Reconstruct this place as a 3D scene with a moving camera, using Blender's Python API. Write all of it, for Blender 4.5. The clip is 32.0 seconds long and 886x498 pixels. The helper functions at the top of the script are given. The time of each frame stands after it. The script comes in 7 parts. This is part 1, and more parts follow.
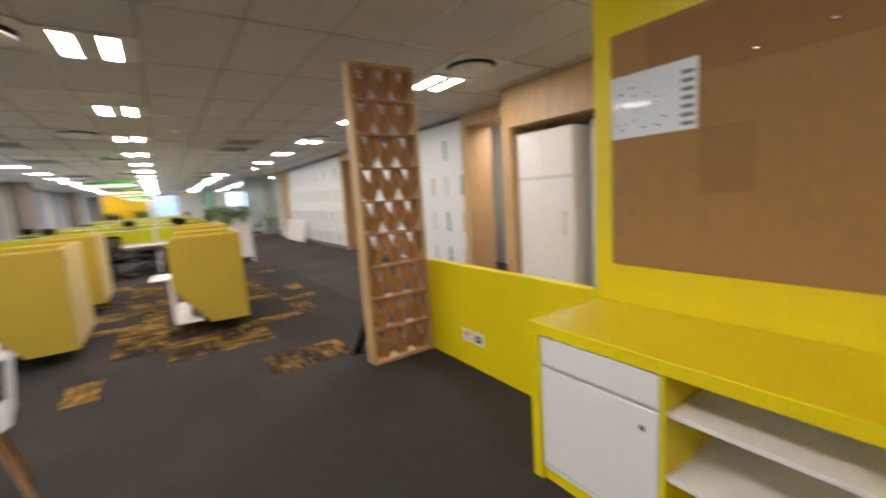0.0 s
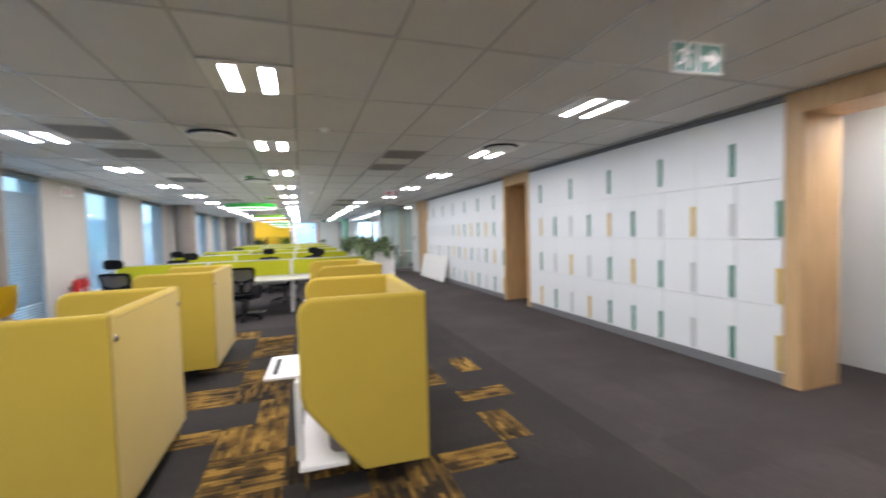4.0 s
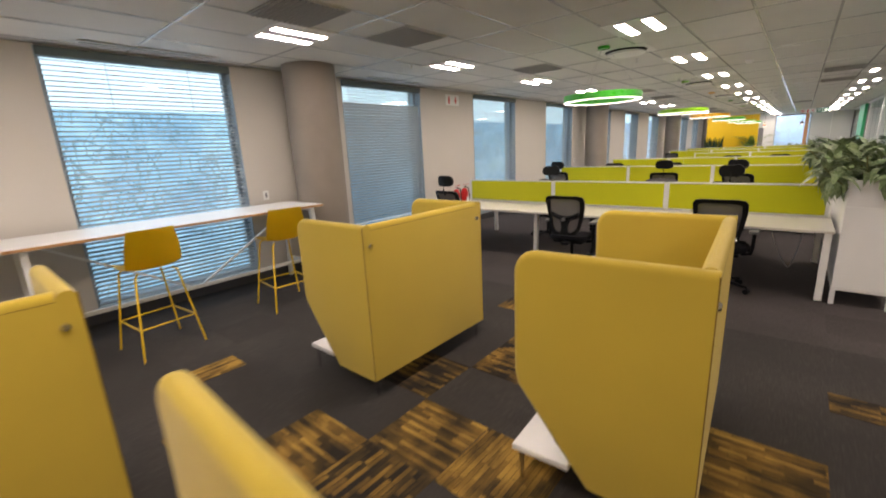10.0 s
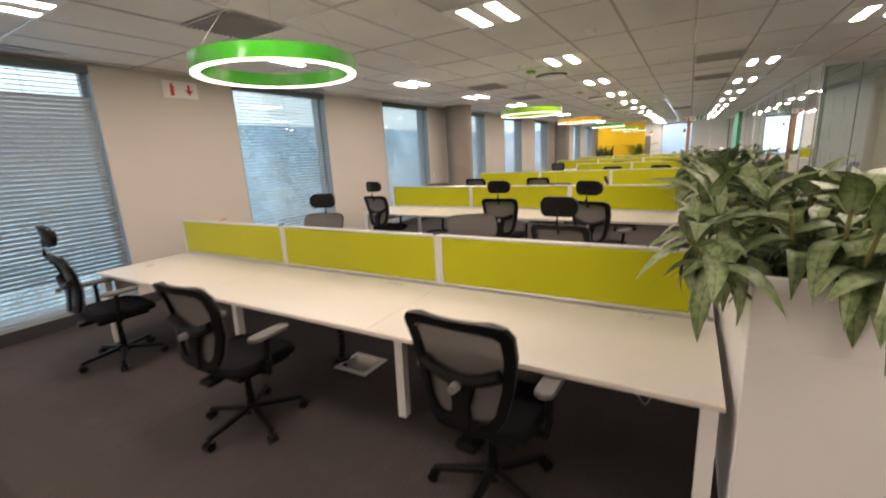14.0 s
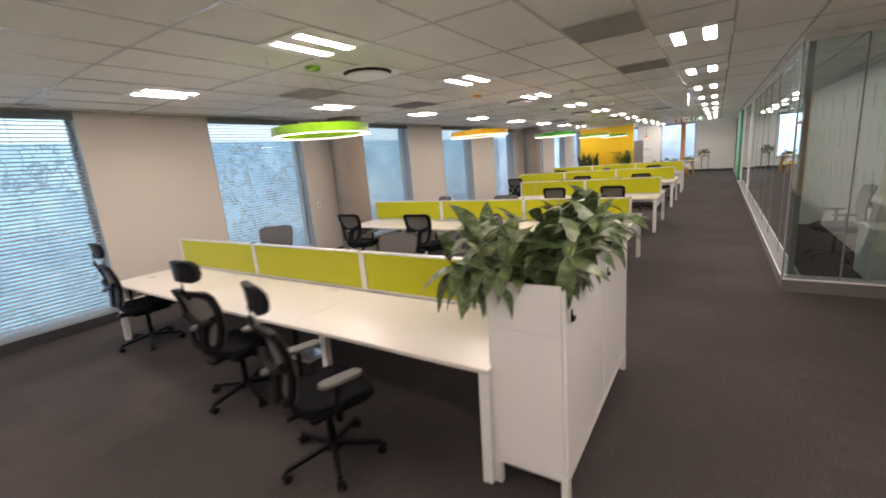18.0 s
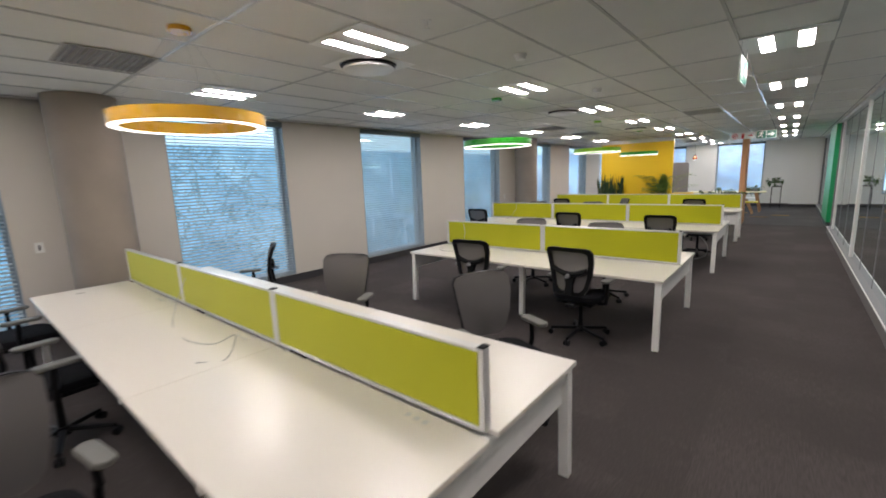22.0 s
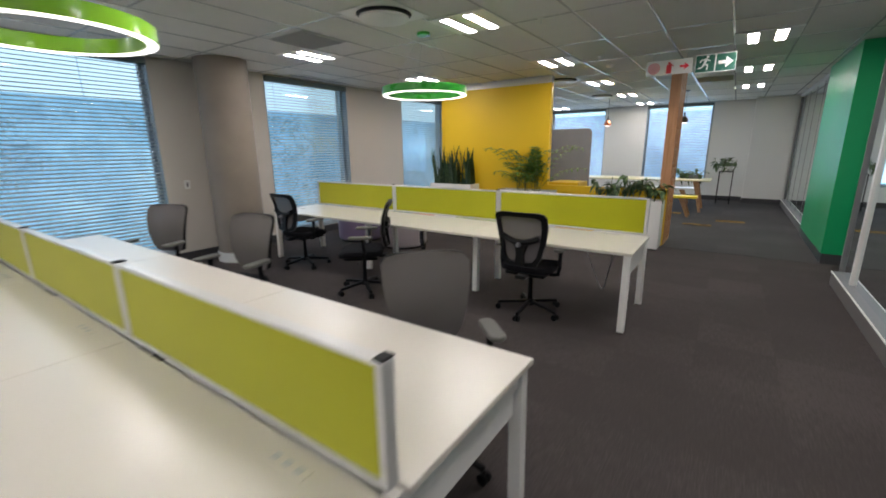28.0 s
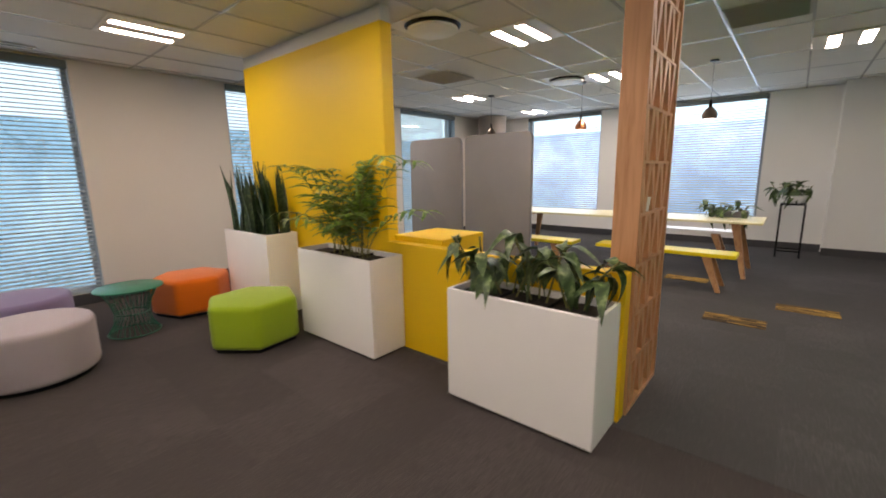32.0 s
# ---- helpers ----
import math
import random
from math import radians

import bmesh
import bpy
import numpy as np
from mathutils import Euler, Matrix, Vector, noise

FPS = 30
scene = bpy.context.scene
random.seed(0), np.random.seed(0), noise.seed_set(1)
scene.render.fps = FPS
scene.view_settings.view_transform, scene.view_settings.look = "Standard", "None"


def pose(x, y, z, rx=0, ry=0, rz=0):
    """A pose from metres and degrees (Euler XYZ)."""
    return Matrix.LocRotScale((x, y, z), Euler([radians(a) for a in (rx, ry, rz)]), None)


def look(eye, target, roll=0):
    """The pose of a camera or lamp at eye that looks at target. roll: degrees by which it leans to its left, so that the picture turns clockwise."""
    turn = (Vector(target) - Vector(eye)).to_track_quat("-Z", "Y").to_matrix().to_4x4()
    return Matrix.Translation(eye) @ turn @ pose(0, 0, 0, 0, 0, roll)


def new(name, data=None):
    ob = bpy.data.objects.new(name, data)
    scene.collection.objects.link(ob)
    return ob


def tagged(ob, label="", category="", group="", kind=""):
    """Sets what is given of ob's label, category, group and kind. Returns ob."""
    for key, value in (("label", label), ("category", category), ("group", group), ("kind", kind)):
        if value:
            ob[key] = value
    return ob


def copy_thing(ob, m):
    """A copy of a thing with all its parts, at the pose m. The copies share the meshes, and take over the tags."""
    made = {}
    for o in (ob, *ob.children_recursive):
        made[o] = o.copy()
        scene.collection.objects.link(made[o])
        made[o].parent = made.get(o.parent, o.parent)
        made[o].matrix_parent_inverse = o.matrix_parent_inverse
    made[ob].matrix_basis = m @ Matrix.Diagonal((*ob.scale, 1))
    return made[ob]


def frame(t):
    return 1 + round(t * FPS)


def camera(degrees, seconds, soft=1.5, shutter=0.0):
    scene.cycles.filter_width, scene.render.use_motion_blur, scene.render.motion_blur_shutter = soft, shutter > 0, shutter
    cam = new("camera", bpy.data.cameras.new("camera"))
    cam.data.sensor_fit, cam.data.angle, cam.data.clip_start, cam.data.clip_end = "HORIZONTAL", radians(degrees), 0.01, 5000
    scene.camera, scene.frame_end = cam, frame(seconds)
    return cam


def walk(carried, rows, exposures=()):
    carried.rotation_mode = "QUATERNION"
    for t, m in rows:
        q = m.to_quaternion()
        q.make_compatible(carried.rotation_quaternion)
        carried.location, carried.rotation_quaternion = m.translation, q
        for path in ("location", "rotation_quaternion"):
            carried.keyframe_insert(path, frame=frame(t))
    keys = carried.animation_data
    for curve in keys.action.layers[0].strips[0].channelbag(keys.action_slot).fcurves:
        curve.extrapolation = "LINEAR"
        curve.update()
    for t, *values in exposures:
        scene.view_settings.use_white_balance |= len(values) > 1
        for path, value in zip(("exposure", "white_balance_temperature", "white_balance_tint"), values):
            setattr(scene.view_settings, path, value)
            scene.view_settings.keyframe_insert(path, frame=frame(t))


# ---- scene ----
EXPOSURES = [(0.0, 0.5, 6500, 14), (2.0, 0.6, 6450, 13), (3.0, 0.5, 6300, 13), (4.0, 0.65, 5700, 12), (7.0, 0.25, 6700, 17), (9.0, 0.15, 6800, 17), (10.0, 0.3, 6800, 16), (11.0, 0.2, 7300, 23), (13.0, 0.4, 7300, 20), (14.0, 0.3, 7200, 19), (15.0, 0.15, 6300, 15), (18.0, 0.35, 6800, 20), (20.0, 0.3, 6800, 19), (22.0, 0.05, 6200, 14), (23.0, -0.1, 5600, 9), (24.0, 0.15, 6500, 18), (25.0, 0.0, 6150, 14), (28.0, -0.14, 6100, 12), (29.0, -0.03, 6350, 15), (30.0, 0.08, 6200, 15), (31.0, -0.12, 6050, 13), (32.0, 0.1, 7100, 21)]
cam = camera(93.80, 32.0, 1.8, 0.5)
# seconds, x, y, z, turn, tilt, lean
PATH = [
    (0.0, 0.074, 3.142, 1.497, -34.24, -7.96, 3.73),
    (0.5, -0.061, 3.236, 1.464, -54.90, -11.61, 3.49),
    (1.0, -0.225, 3.422, 1.452, -60.48, -10.93, 1.79),
    (1.5, -0.197, 3.789, 1.472, -60.36, -8.41, 1.21),
    (2.0, -0.101, 4.215, 1.477, -58.00, -6.01, 1.60),
    (2.5, 0.018, 4.685, 1.486, -53.62, -3.13, 1.85),
    (3.0, 0.137, 5.225, 1.500, -44.92, -1.76, 1.89),
    (3.5, 0.138, 5.715, 1.534, -32.90, -1.96, 1.99),
    (4.0, 0.112, 6.200, 1.539, -18.86, -2.34, 1.53),
    (4.5, 0.019, 6.660, 1.517, -5.04, -4.51, 1.10),
    (6.5, 0.093, 7.822, 1.623, 10.08, -21.54, 2.20),
    (7.0, 0.213, 8.067, 1.654, 13.13, -21.46, 1.83),
    (7.5, 0.430, 8.183, 1.630, 18.63, -21.25, 1.91),
    (8.0, 0.696, 8.291, 1.613, 24.79, -21.07, 2.36),
    (8.5, 0.844, 8.496, 1.610, 30.79, -21.29, 2.93),
    (9.0, 1.002, 8.812, 1.602, 35.26, -19.83, 3.01),
    (9.5, 1.117, 9.191, 1.582, 37.75, -17.44, 2.72),
    (10.0, 1.165, 9.626, 1.613, 39.99, -13.58, 2.68),
    (10.5, 1.258, 10.088, 1.590, 40.96, -10.48, 3.02),
    (11.0, 1.375, 10.611, 1.579, 35.78, -11.04, 2.56),
    (11.5, 1.465, 11.138, 1.543, 33.51, -16.48, 2.21),
    (12.0, 1.435, 11.669, 1.517, 35.51, -19.39, 2.88),
    (12.5, 1.401, 12.115, 1.532, 35.01, -22.05, 3.01),
    (13.0, 1.340, 12.519, 1.557, 34.42, -21.51, 3.56),
    (13.5, 1.308, 12.914, 1.580, 31.81, -18.00, 3.32),
    (14.0, 1.330, 13.267, 1.596, 30.01, -13.02, 3.03),
    (14.5, 1.369, 13.571, 1.649, 28.21, -9.12, 3.06),
    (15.0, 1.529, 13.870, 1.696, 25.68, -8.79, 3.48),
    (15.5, 1.842, 14.240, 1.734, 25.43, -10.64, 4.37),
    (16.0, 2.105, 14.660, 1.755, 26.90, -11.60, 4.80),
    (16.5, 2.245, 15.130, 1.772, 29.20, -12.50, 5.10),
    (17.0, 2.325, 15.650, 1.782, 31.40, -13.00, 5.20),
    (17.5, 2.374, 16.178, 1.784, 32.81, -12.94, 5.07),
    (18.0, 2.425, 16.803, 1.773, 32.69, -12.18, 4.57),
    (18.5, 2.495, 17.437, 1.770, 32.25, -11.28, 3.81),
    (19.0, 2.519, 18.083, 1.754, 31.87, -10.13, 2.71),
    (19.5, 2.538, 18.716, 1.729, 32.11, -9.31, 1.69),
    (20.0, 2.501, 19.348, 1.710, 34.24, -9.26, 1.12),
    (20.5, 2.476, 19.909, 1.721, 34.11, -8.98, 0.69),
    (21.0, 2.397, 20.565, 1.720, 36.94, -9.47, 1.20),
    (21.5, 2.363, 21.137, 1.729, 38.15, -9.38, 1.70),
    (22.0, 2.311, 21.794, 1.709, 39.49, -9.83, 2.07),
    (22.5, 2.274, 22.376, 1.710, 38.88, -10.54, 1.74),
    (23.0, 2.193, 23.056, 1.693, 38.21, -11.59, 1.51),
    (23.5, 2.188, 23.686, 1.684, 36.93, -11.92, 1.39),
    (24.0, 2.158, 24.401, 1.660, 35.62, -12.77, 1.73),
    (24.5, 2.172, 24.999, 1.654, 34.57, -13.07, 1.86),
    (25.0, 2.142, 25.722, 1.615, 33.24, -14.25, 1.79),
    (25.5, 2.162, 26.369, 1.607, 32.38, -14.01, 1.51),
    (27.5, 2.122, 29.090, 1.554, 34.24, -14.57, 0.52),
    (28.0, 2.071, 29.808, 1.532, 34.51, -13.62, 0.65),
    (28.5, 2.057, 30.425, 1.522, 34.00, -12.83, 0.79),
    (29.0, 1.996, 31.106, 1.521, 34.86, -11.22, 1.22),
    (29.5, 1.978, 31.670, 1.509, 35.68, -10.68, 1.12),
    (30.0, 1.940, 32.315, 1.502, 37.72, -10.34, 0.85),
    (30.5, 1.942, 32.862, 1.482, 37.93, -9.38, 0.64),
    (31.0, 1.933, 33.480, 1.483, 38.93, -9.64, 0.68),
    (31.5, 1.945, 34.032, 1.468, 38.10, -10.01, 0.66),
    (32.0, 1.933, 34.678, 1.444, 40.09, -10.49, 0.96),
]
walk(cam, [(t, pose(x, y, z, 90 + tilt, lean, turn)) for t, x, y, z, turn, tilt, lean in PATH], EXPOSURES)

# ---- world and daylight ----
SKY = 0.15
world = bpy.data.worlds.new("sky")
scene.world = world
world.use_nodes = True
wn = world.node_tree.nodes
sky = wn.new("ShaderNodeTexSky")
sky.sky_type, sky.sun_disc = "NISHITA", False
sky.sun_elevation, sky.sun_rotation = radians(38), radians(-120)
wn["Background"].inputs["Strength"].default_value = SKY
world.node_tree.links.new(sky.outputs[0], wn["Background"].inputs["Color"])
sun = new("sun", bpy.data.lights.new("sun", "SUN"))
sun.data.energy, sun.data.angle, sun.data.color = 0.8, radians(12), (1.0, 0.97, 0.92)
sun.matrix_world = look((20, 20, 30), (0, 25, 0))

LAMP = 61.0        # glow of the ceiling fittings
RING = 3.6         # glow of the pendant rings
OUT = 1.55         # brightness of the view past the windows

# plan, in metres
CEIL = 2.717
WIN_X = -4.25
WIN_W = 1.74
WIN_Y = [10.38 + 3.372 * k for k in range(-2, 10)]
DESK_Y = [15.64, 19.34, 23.04, 26.70, 30.45, 34.11]
DESK_Z = 0.70


# ---- materials ----
def material(name, color, rough=0.5, metal=0.0, spot=0.0, scale=8.0, bump=0.0, grain=200.0, alpha=None, coat=0.0, sheen=0.0, spread=0.0):
    """A plain surface with mottling at one scale and grain at another."""
    m = bpy.data.materials.new(name)
    m.use_nodes = True
    n, l = m.node_tree.nodes, m.node_tree.links
    p = n["Principled BSDF"]
    p.inputs["Roughness"].default_value, p.inputs["Metallic"].default_value = rough, metal
    p.inputs["Coat Weight"].default_value = coat
    p.inputs["Sheen Weight"].default_value = sheen
    where = n.new("ShaderNodeTexCoord")
    if spot or spread:
        big = n.new("ShaderNodeTexNoise")
        big.inputs["Scale"].default_value, big.inputs["Detail"].default_value = scale, 5
        l.new(where.outputs["Object"], big.inputs["Vector"])
        mix = n.new("ShaderNodeMix")
        mix.data_type = "RGBA"
        mix.inputs["A"].default_value = (*[c * (1 - spot) for c in color], 1)
        mix.inputs["B"].default_value = (*[min(1, c * (1 + spot)) for c in color], 1)
        l.new(big.outputs["Fac"], mix.inputs["Factor"])
        last = mix.outputs["Result"]
        if spread:
            info = n.new("ShaderNodeObjectInfo")
            hsv = n.new("ShaderNodeHueSaturation")
            rng = n.new("ShaderNodeMapRange")
            rng.inputs["To Min"].default_value, rng.inputs["To Max"].default_value = 1 - spread, 1 + spread
            l.new(info.outputs["Random"], rng.inputs["Value"])
            l.new(rng.outputs["Result"], hsv.inputs["Value"])
            l.new(last, hsv.inputs["Color"])
            last = hsv.outputs["Color"]
        l.new(last, p.inputs["Base Color"])
        rr = n.new("ShaderNodeMapRange")
        rr.inputs["To Min"].default_value, rr.inputs["To Max"].default_value = max(0.02, rough - spot), min(1, rough + spot)
        l.new(big.outputs["Fac"], rr.inputs["Value"])
        l.new(rr.outputs["Result"], p.inputs["Roughness"])
    else:
        p.inputs["Base Color"].default_value = (*color, 1)
    if bump:
        fine = n.new("ShaderNodeTexNoise")
        fine.inputs["Scale"].default_value, fine.inputs["Detail"].default_value = grain, 3
        l.new(where.outputs["Object"], fine.inputs["Vector"])
        b = n.new("ShaderNodeBump")
        b.inputs["Strength"].default_value, b.inputs["Distance"].default_value = bump, 0.004
        l.new(fine.outputs["Fac"], b.inputs["Height"])
        l.new(b.outputs["Normal"], p.inputs["Normal"])
    return m


def glow(name, color, strength):
    m = bpy.data.materials.new(name)
    m.use_nodes = True
    n, l = m.node_tree.nodes, m.node_tree.links
    n.remove(n["Principled BSDF"])
    e = n.new("ShaderNodeEmission")
    e.inputs["Color"].default_value, e.inputs["Strength"].default_value = (*color, 1), strength
    l.new(e.outputs[0], n["Material Output"].inputs["Surface"])
    return m


def ramp(n, stops):
    r = n.new("ShaderNodeValToRGB")
    r.color_ramp.elements[0].position, r.color_ramp.elements[0].color = stops[0][0], (*stops[0][1], 1)
    r.color_ramp.elements[1].position, r.color_ramp.elements[1].color = stops[-1][0], (*stops[-1][1], 1)
    for at, color in stops[1:-1]:
        r.color_ramp.elements.new(at).color = (*color, 1)
    return r


def wood(name, light, dark, along=(1, 1, 12), scale=3.0, rough=0.45):
    m = material(name, light, rough)
    n, l = m.node_tree.nodes, m.node_tree.links
    p, where = n["Principled BSDF"], n.new("ShaderNodeTexCoord")
    size = n.new("ShaderNodeMapping")
    size.inputs["Scale"].default_value = [12 / a for a in along]
    l.new(where.outputs["Object"], size.inputs["Vector"])
    t = n.new("ShaderNodeTexNoise")
    t.inputs["Scale"].default_value, t.inputs["Detail"].default_value, t.inputs["Distortion"].default_value = scale, 7, 0.6
    l.new(size.outputs["Vector"], t.inputs["Vector"])
    r = ramp(n, [(0.3, dark), (0.5, light), (0.75, [min(1, c * 1.12) for c in light])])
    l.new(t.outputs["Fac"], r.inputs["Fac"])
    l.new(r.outputs["Color"], p.inputs["Base Color"])
    b = n.new("ShaderNodeBump")
    b.inputs["Strength"].default_value, b.inputs["Distance"].default_value = 0.12, 0.002
    l.new(t.outputs["Fac"], b.inputs["Height"])
    l.new(b.outputs["Normal"], p.inputs["Normal"])
    return m


def carpet(name, color):
    """Loop pile: fine speckle, faint lines, worn patches and a slight change from tile to tile."""
    m = material(name, color, 0.95)
    n, l = m.node_tree.nodes, m.node_tree.links
    p, where = n["Principled BSDF"], n.new("ShaderNodeTexCoord")
    fine, big, lines = n.new("ShaderNodeTexNoise"), n.new("ShaderNodeTexNoise"), n.new("ShaderNodeTexNoise")
    fine.inputs["Scale"].default_value, fine.inputs["Detail"].default_value = 240, 4
    big.inputs["Scale"].default_value, big.inputs["Detail"].default_value = 0.8, 5
    lines.inputs["Scale"].default_value = 30
    stretch = n.new("ShaderNodeMapping")
    stretch.inputs["Scale"].default_value = (4.0, 0.35, 1)
    l.new(where.outputs["Object"], stretch.inputs["Vector"])
    l.new(stretch.outputs["Vector"], lines.inputs["Vector"])
    for t in (fine, big):
        l.new(where.outputs["Object"], t.inputs["Vector"])
    # tile to tile
    cell = n.new("ShaderNodeVectorMath")
    cell.operation = "SNAP"
    cell.inputs[1].default_value = (0.5, 0.5, 10)
    l.new(where.outputs["Object"], cell.inputs[0])
    white = n.new("ShaderNodeTexWhiteNoise")
    l.new(cell.outputs[0], white.inputs["Vector"])
    total = n.new("ShaderNodeMath")
    total.operation = "MULTIPLY_ADD"
    total.inputs[1].default_value = 0.5
    calm = n.new("ShaderNodeMath")
    calm.operation = "MULTIPLY_ADD"
    calm.inputs[1].default_value, calm.inputs[2].default_value = 0.3, 0.35
    l.new(big.outputs["Fac"], calm.inputs[0])
    l.new(fine.outputs["Fac"], total.inputs[0])
    l.new(calm.outputs[0], total.inputs[2])
    total2 = n.new("ShaderNodeMath")
    total2.operation = "MULTIPLY_ADD"
    total2.inputs[1].default_value = 0.06
    l.new(white.outputs["Value"], total2.inputs[0])
    l.new(total.outputs[0], total2.inputs[2])
    total3 = n.new("ShaderNodeMath")
    total3.operation = "MULTIPLY_ADD"
    total3.inputs[1].default_value = 0.25
    l.new(lines.outputs["Fac"], total3.inputs[0])
    l.new(total2.outputs[0], total3.inputs[2])
    r = ramp(n, [(0.55, [c * 0.62 for c in color]), (0.95, color), (1.25 / 1.3, [c * 1.35 for c in color])])
    l.new(total3.outputs[0], r.inputs["Fac"])
    l.new(r.outputs["Color"], p.inputs["Base Color"])
    b = n.new("ShaderNodeBump")
    b.inputs["Strength"].default_value, b.inputs["Distance"].default_value = 0.5, 0.004
    l.new(fine.outputs["Fac"], b.inputs["Height"])
    l.new(b.outputs["Normal"], p.inputs["Normal"])
    p.inputs["Specular IOR Level"].default_value = 0.12
    return m


def pattern_carpet(name, dull=0.0):
    """Ochre and brown planks of pile, random in length, drawn across one tile."""
    m = material(name, (0.3, 0.17, 0.03), 0.95)
    m.node_tree.nodes["Principled BSDF"].inputs["Specular IOR Level"].default_value = 0.12
    n, l = m.node_tree.nodes, m.node_tree.links
    p, where = n["Principled BSDF"], n.new("ShaderNodeTexCoord")
    info = n.new("ShaderNodeObjectInfo")
    shift = n.new("ShaderNodeVectorMath")
    shift.operation = "MULTIPLY_ADD"
    shift.inputs[1].default_value = (37.0, 91.0, 0)
    l.new(info.outputs["Random"], shift.inputs[0])
    l.new(where.outputs["Object"], shift.inputs[2])
    brick = n.new("ShaderNodeTexBrick")
    brick.offset, brick.offset_frequency, brick.squash, brick.squash_frequency = 0.37, 2, 0.55, 3
    for key, value in (("Color1", (0.0, 0.0, 0.0, 1)), ("Color2", (1, 1, 1, 1)), ("Mortar", (0.1, 0.1, 0.1, 1)), ("Scale", 1.0), ("Mortar Size", 0.0016), ("Bias", 0.0), ("Brick Width", 0.23), ("Row Height", 0.031)):
        brick.inputs[key].default_value = value
    l.new(shift.outputs[0], brick.inputs["Vector"])
    cloud, fine, streak = n.new("ShaderNodeTexNoise"), n.new("ShaderNodeTexNoise"), n.new("ShaderNodeTexNoise")
    cloud.inputs["Scale"].default_value, cloud.inputs["Detail"].default_value = 3.2, 2
    fine.inputs["Scale"].default_value = 160
    streak.inputs["Scale"].default_value, streak.inputs["Detail"].default_value = 1.0, 3
    stretch = n.new("ShaderNodeMapping")
    stretch.inputs["Scale"].default_value = (9, 190, 1)
    l.new(shift.outputs[0], stretch.inputs["Vector"])
    l.new(stretch.outputs["Vector"], streak.inputs["Vector"])
    l.new(shift.outputs[0], cloud.inputs["Vector"])
    l.new(where.outputs["Object"], fine.inputs["Vector"])
    last = None
    for source, weight in ((brick.outputs["Color"], 0.40), (cloud.outputs["Fac"], 1.15), (streak.outputs["Fac"], 0.42), (fine.outputs["Fac"], 0.12)):
        k = n.new("ShaderNodeMath")
        k.operation = "MULTIPLY_ADD"
        k.inputs[1].default_value, k.inputs[2].default_value = weight, -0.42 if last is None else 0.0
        l.new(source, k.inputs[0])
        if last is not None:
            l.new(last, k.inputs[2])
        last = k.outputs[0]
    r = ramp(n, [(0.30 + dull, (0.026, 0.021, 0.018)), (0.46 + dull, (0.075, 0.049, 0.022)), (0.64 + dull, (0.18, 0.105, 0.028)), (min(1.0, 0.90 + dull), (0.40, 0.24, 0.055))])
    l.new(last, r.inputs["Fac"])
    l.new(r.outputs["Color"], p.inputs["Base Color"])
    b = n.new("ShaderNodeBump")
    b.inputs["Strength"].default_value, b.inputs["Distance"].default_value = 0.5, 0.004
    l.new(last, b.inputs["Height"])
    l.new(b.outputs["Normal"], p.inputs["Normal"])
    return m


def fabric(name, color, weave=420.0, spot=0.1):
    m = material(name, color, 0.9, spot=spot, scale=2.5, bump=0.35, grain=weave, sheen=0.25 if max(color) > 0.05 else 0.0)
    m.node_tree.nodes["Principled BSDF"].inputs["Specular IOR Level"].default_value = 0.15
    return m


def mesh_cloth(name, color):
    """An open weave that lets part of the light and view through."""
    m = material(name, color, 0.8)
    n, l = m.node_tree.nodes, m.node_tree.links
    p, out = n["Principled BSDF"], n["Material Output"]
    clear, mix = n.new("ShaderNodeBsdfTransparent"), n.new("ShaderNodeMixShader")
    mix.inputs[0].default_value = 0.76
    l.new(clear.outputs[0], mix.inputs[1])
    l.new(p.outputs[0], mix.inputs[2])
    l.new(mix.outputs[0], out.inputs["Surface"])
    return m


def pane_material(name, tint=(0.93, 0.97, 0.96), gloss=1.0):
    """Thin clear pane: light goes straight through, with a mirror that grows towards grazing."""
    m = bpy.data.materials.new(name)
    m.use_nodes = True
    n, l = m.node_tree.nodes, m.node_tree.links
    n.remove(n["Principled BSDF"])
    clear, mirror, mix = n.new("ShaderNodeBsdfTransparent"), n.new("ShaderNodeBsdfGlossy"), n.new("ShaderNodeMixShader")
    clear.inputs["Color"].default_value = (*tint, 1)
    mirror.inputs["Roughness"].default_value = 0.02
    mirror.inputs["Color"].default_value = (0.9, 0.95, 0.95, 1)
    f = n.new("ShaderNodeFresnel")
    f.inputs["IOR"].default_value = 1.6
    k = n.new("ShaderNodeMath")
    k.operation = "MULTIPLY"
    k.use_clamp = True
    k.inputs[1].default_value = gloss
    l.new(f.outputs[0], k.inputs[0])
    l.new(k.outputs[0], mix.inputs[0])
    l.new(clear.outputs[0], mix.inputs[1])
    l.new(mirror.outputs[0], mix.inputs[2])
    l.new(mix.outputs[0], n["Material Output"].inputs["Surface"])
    return m


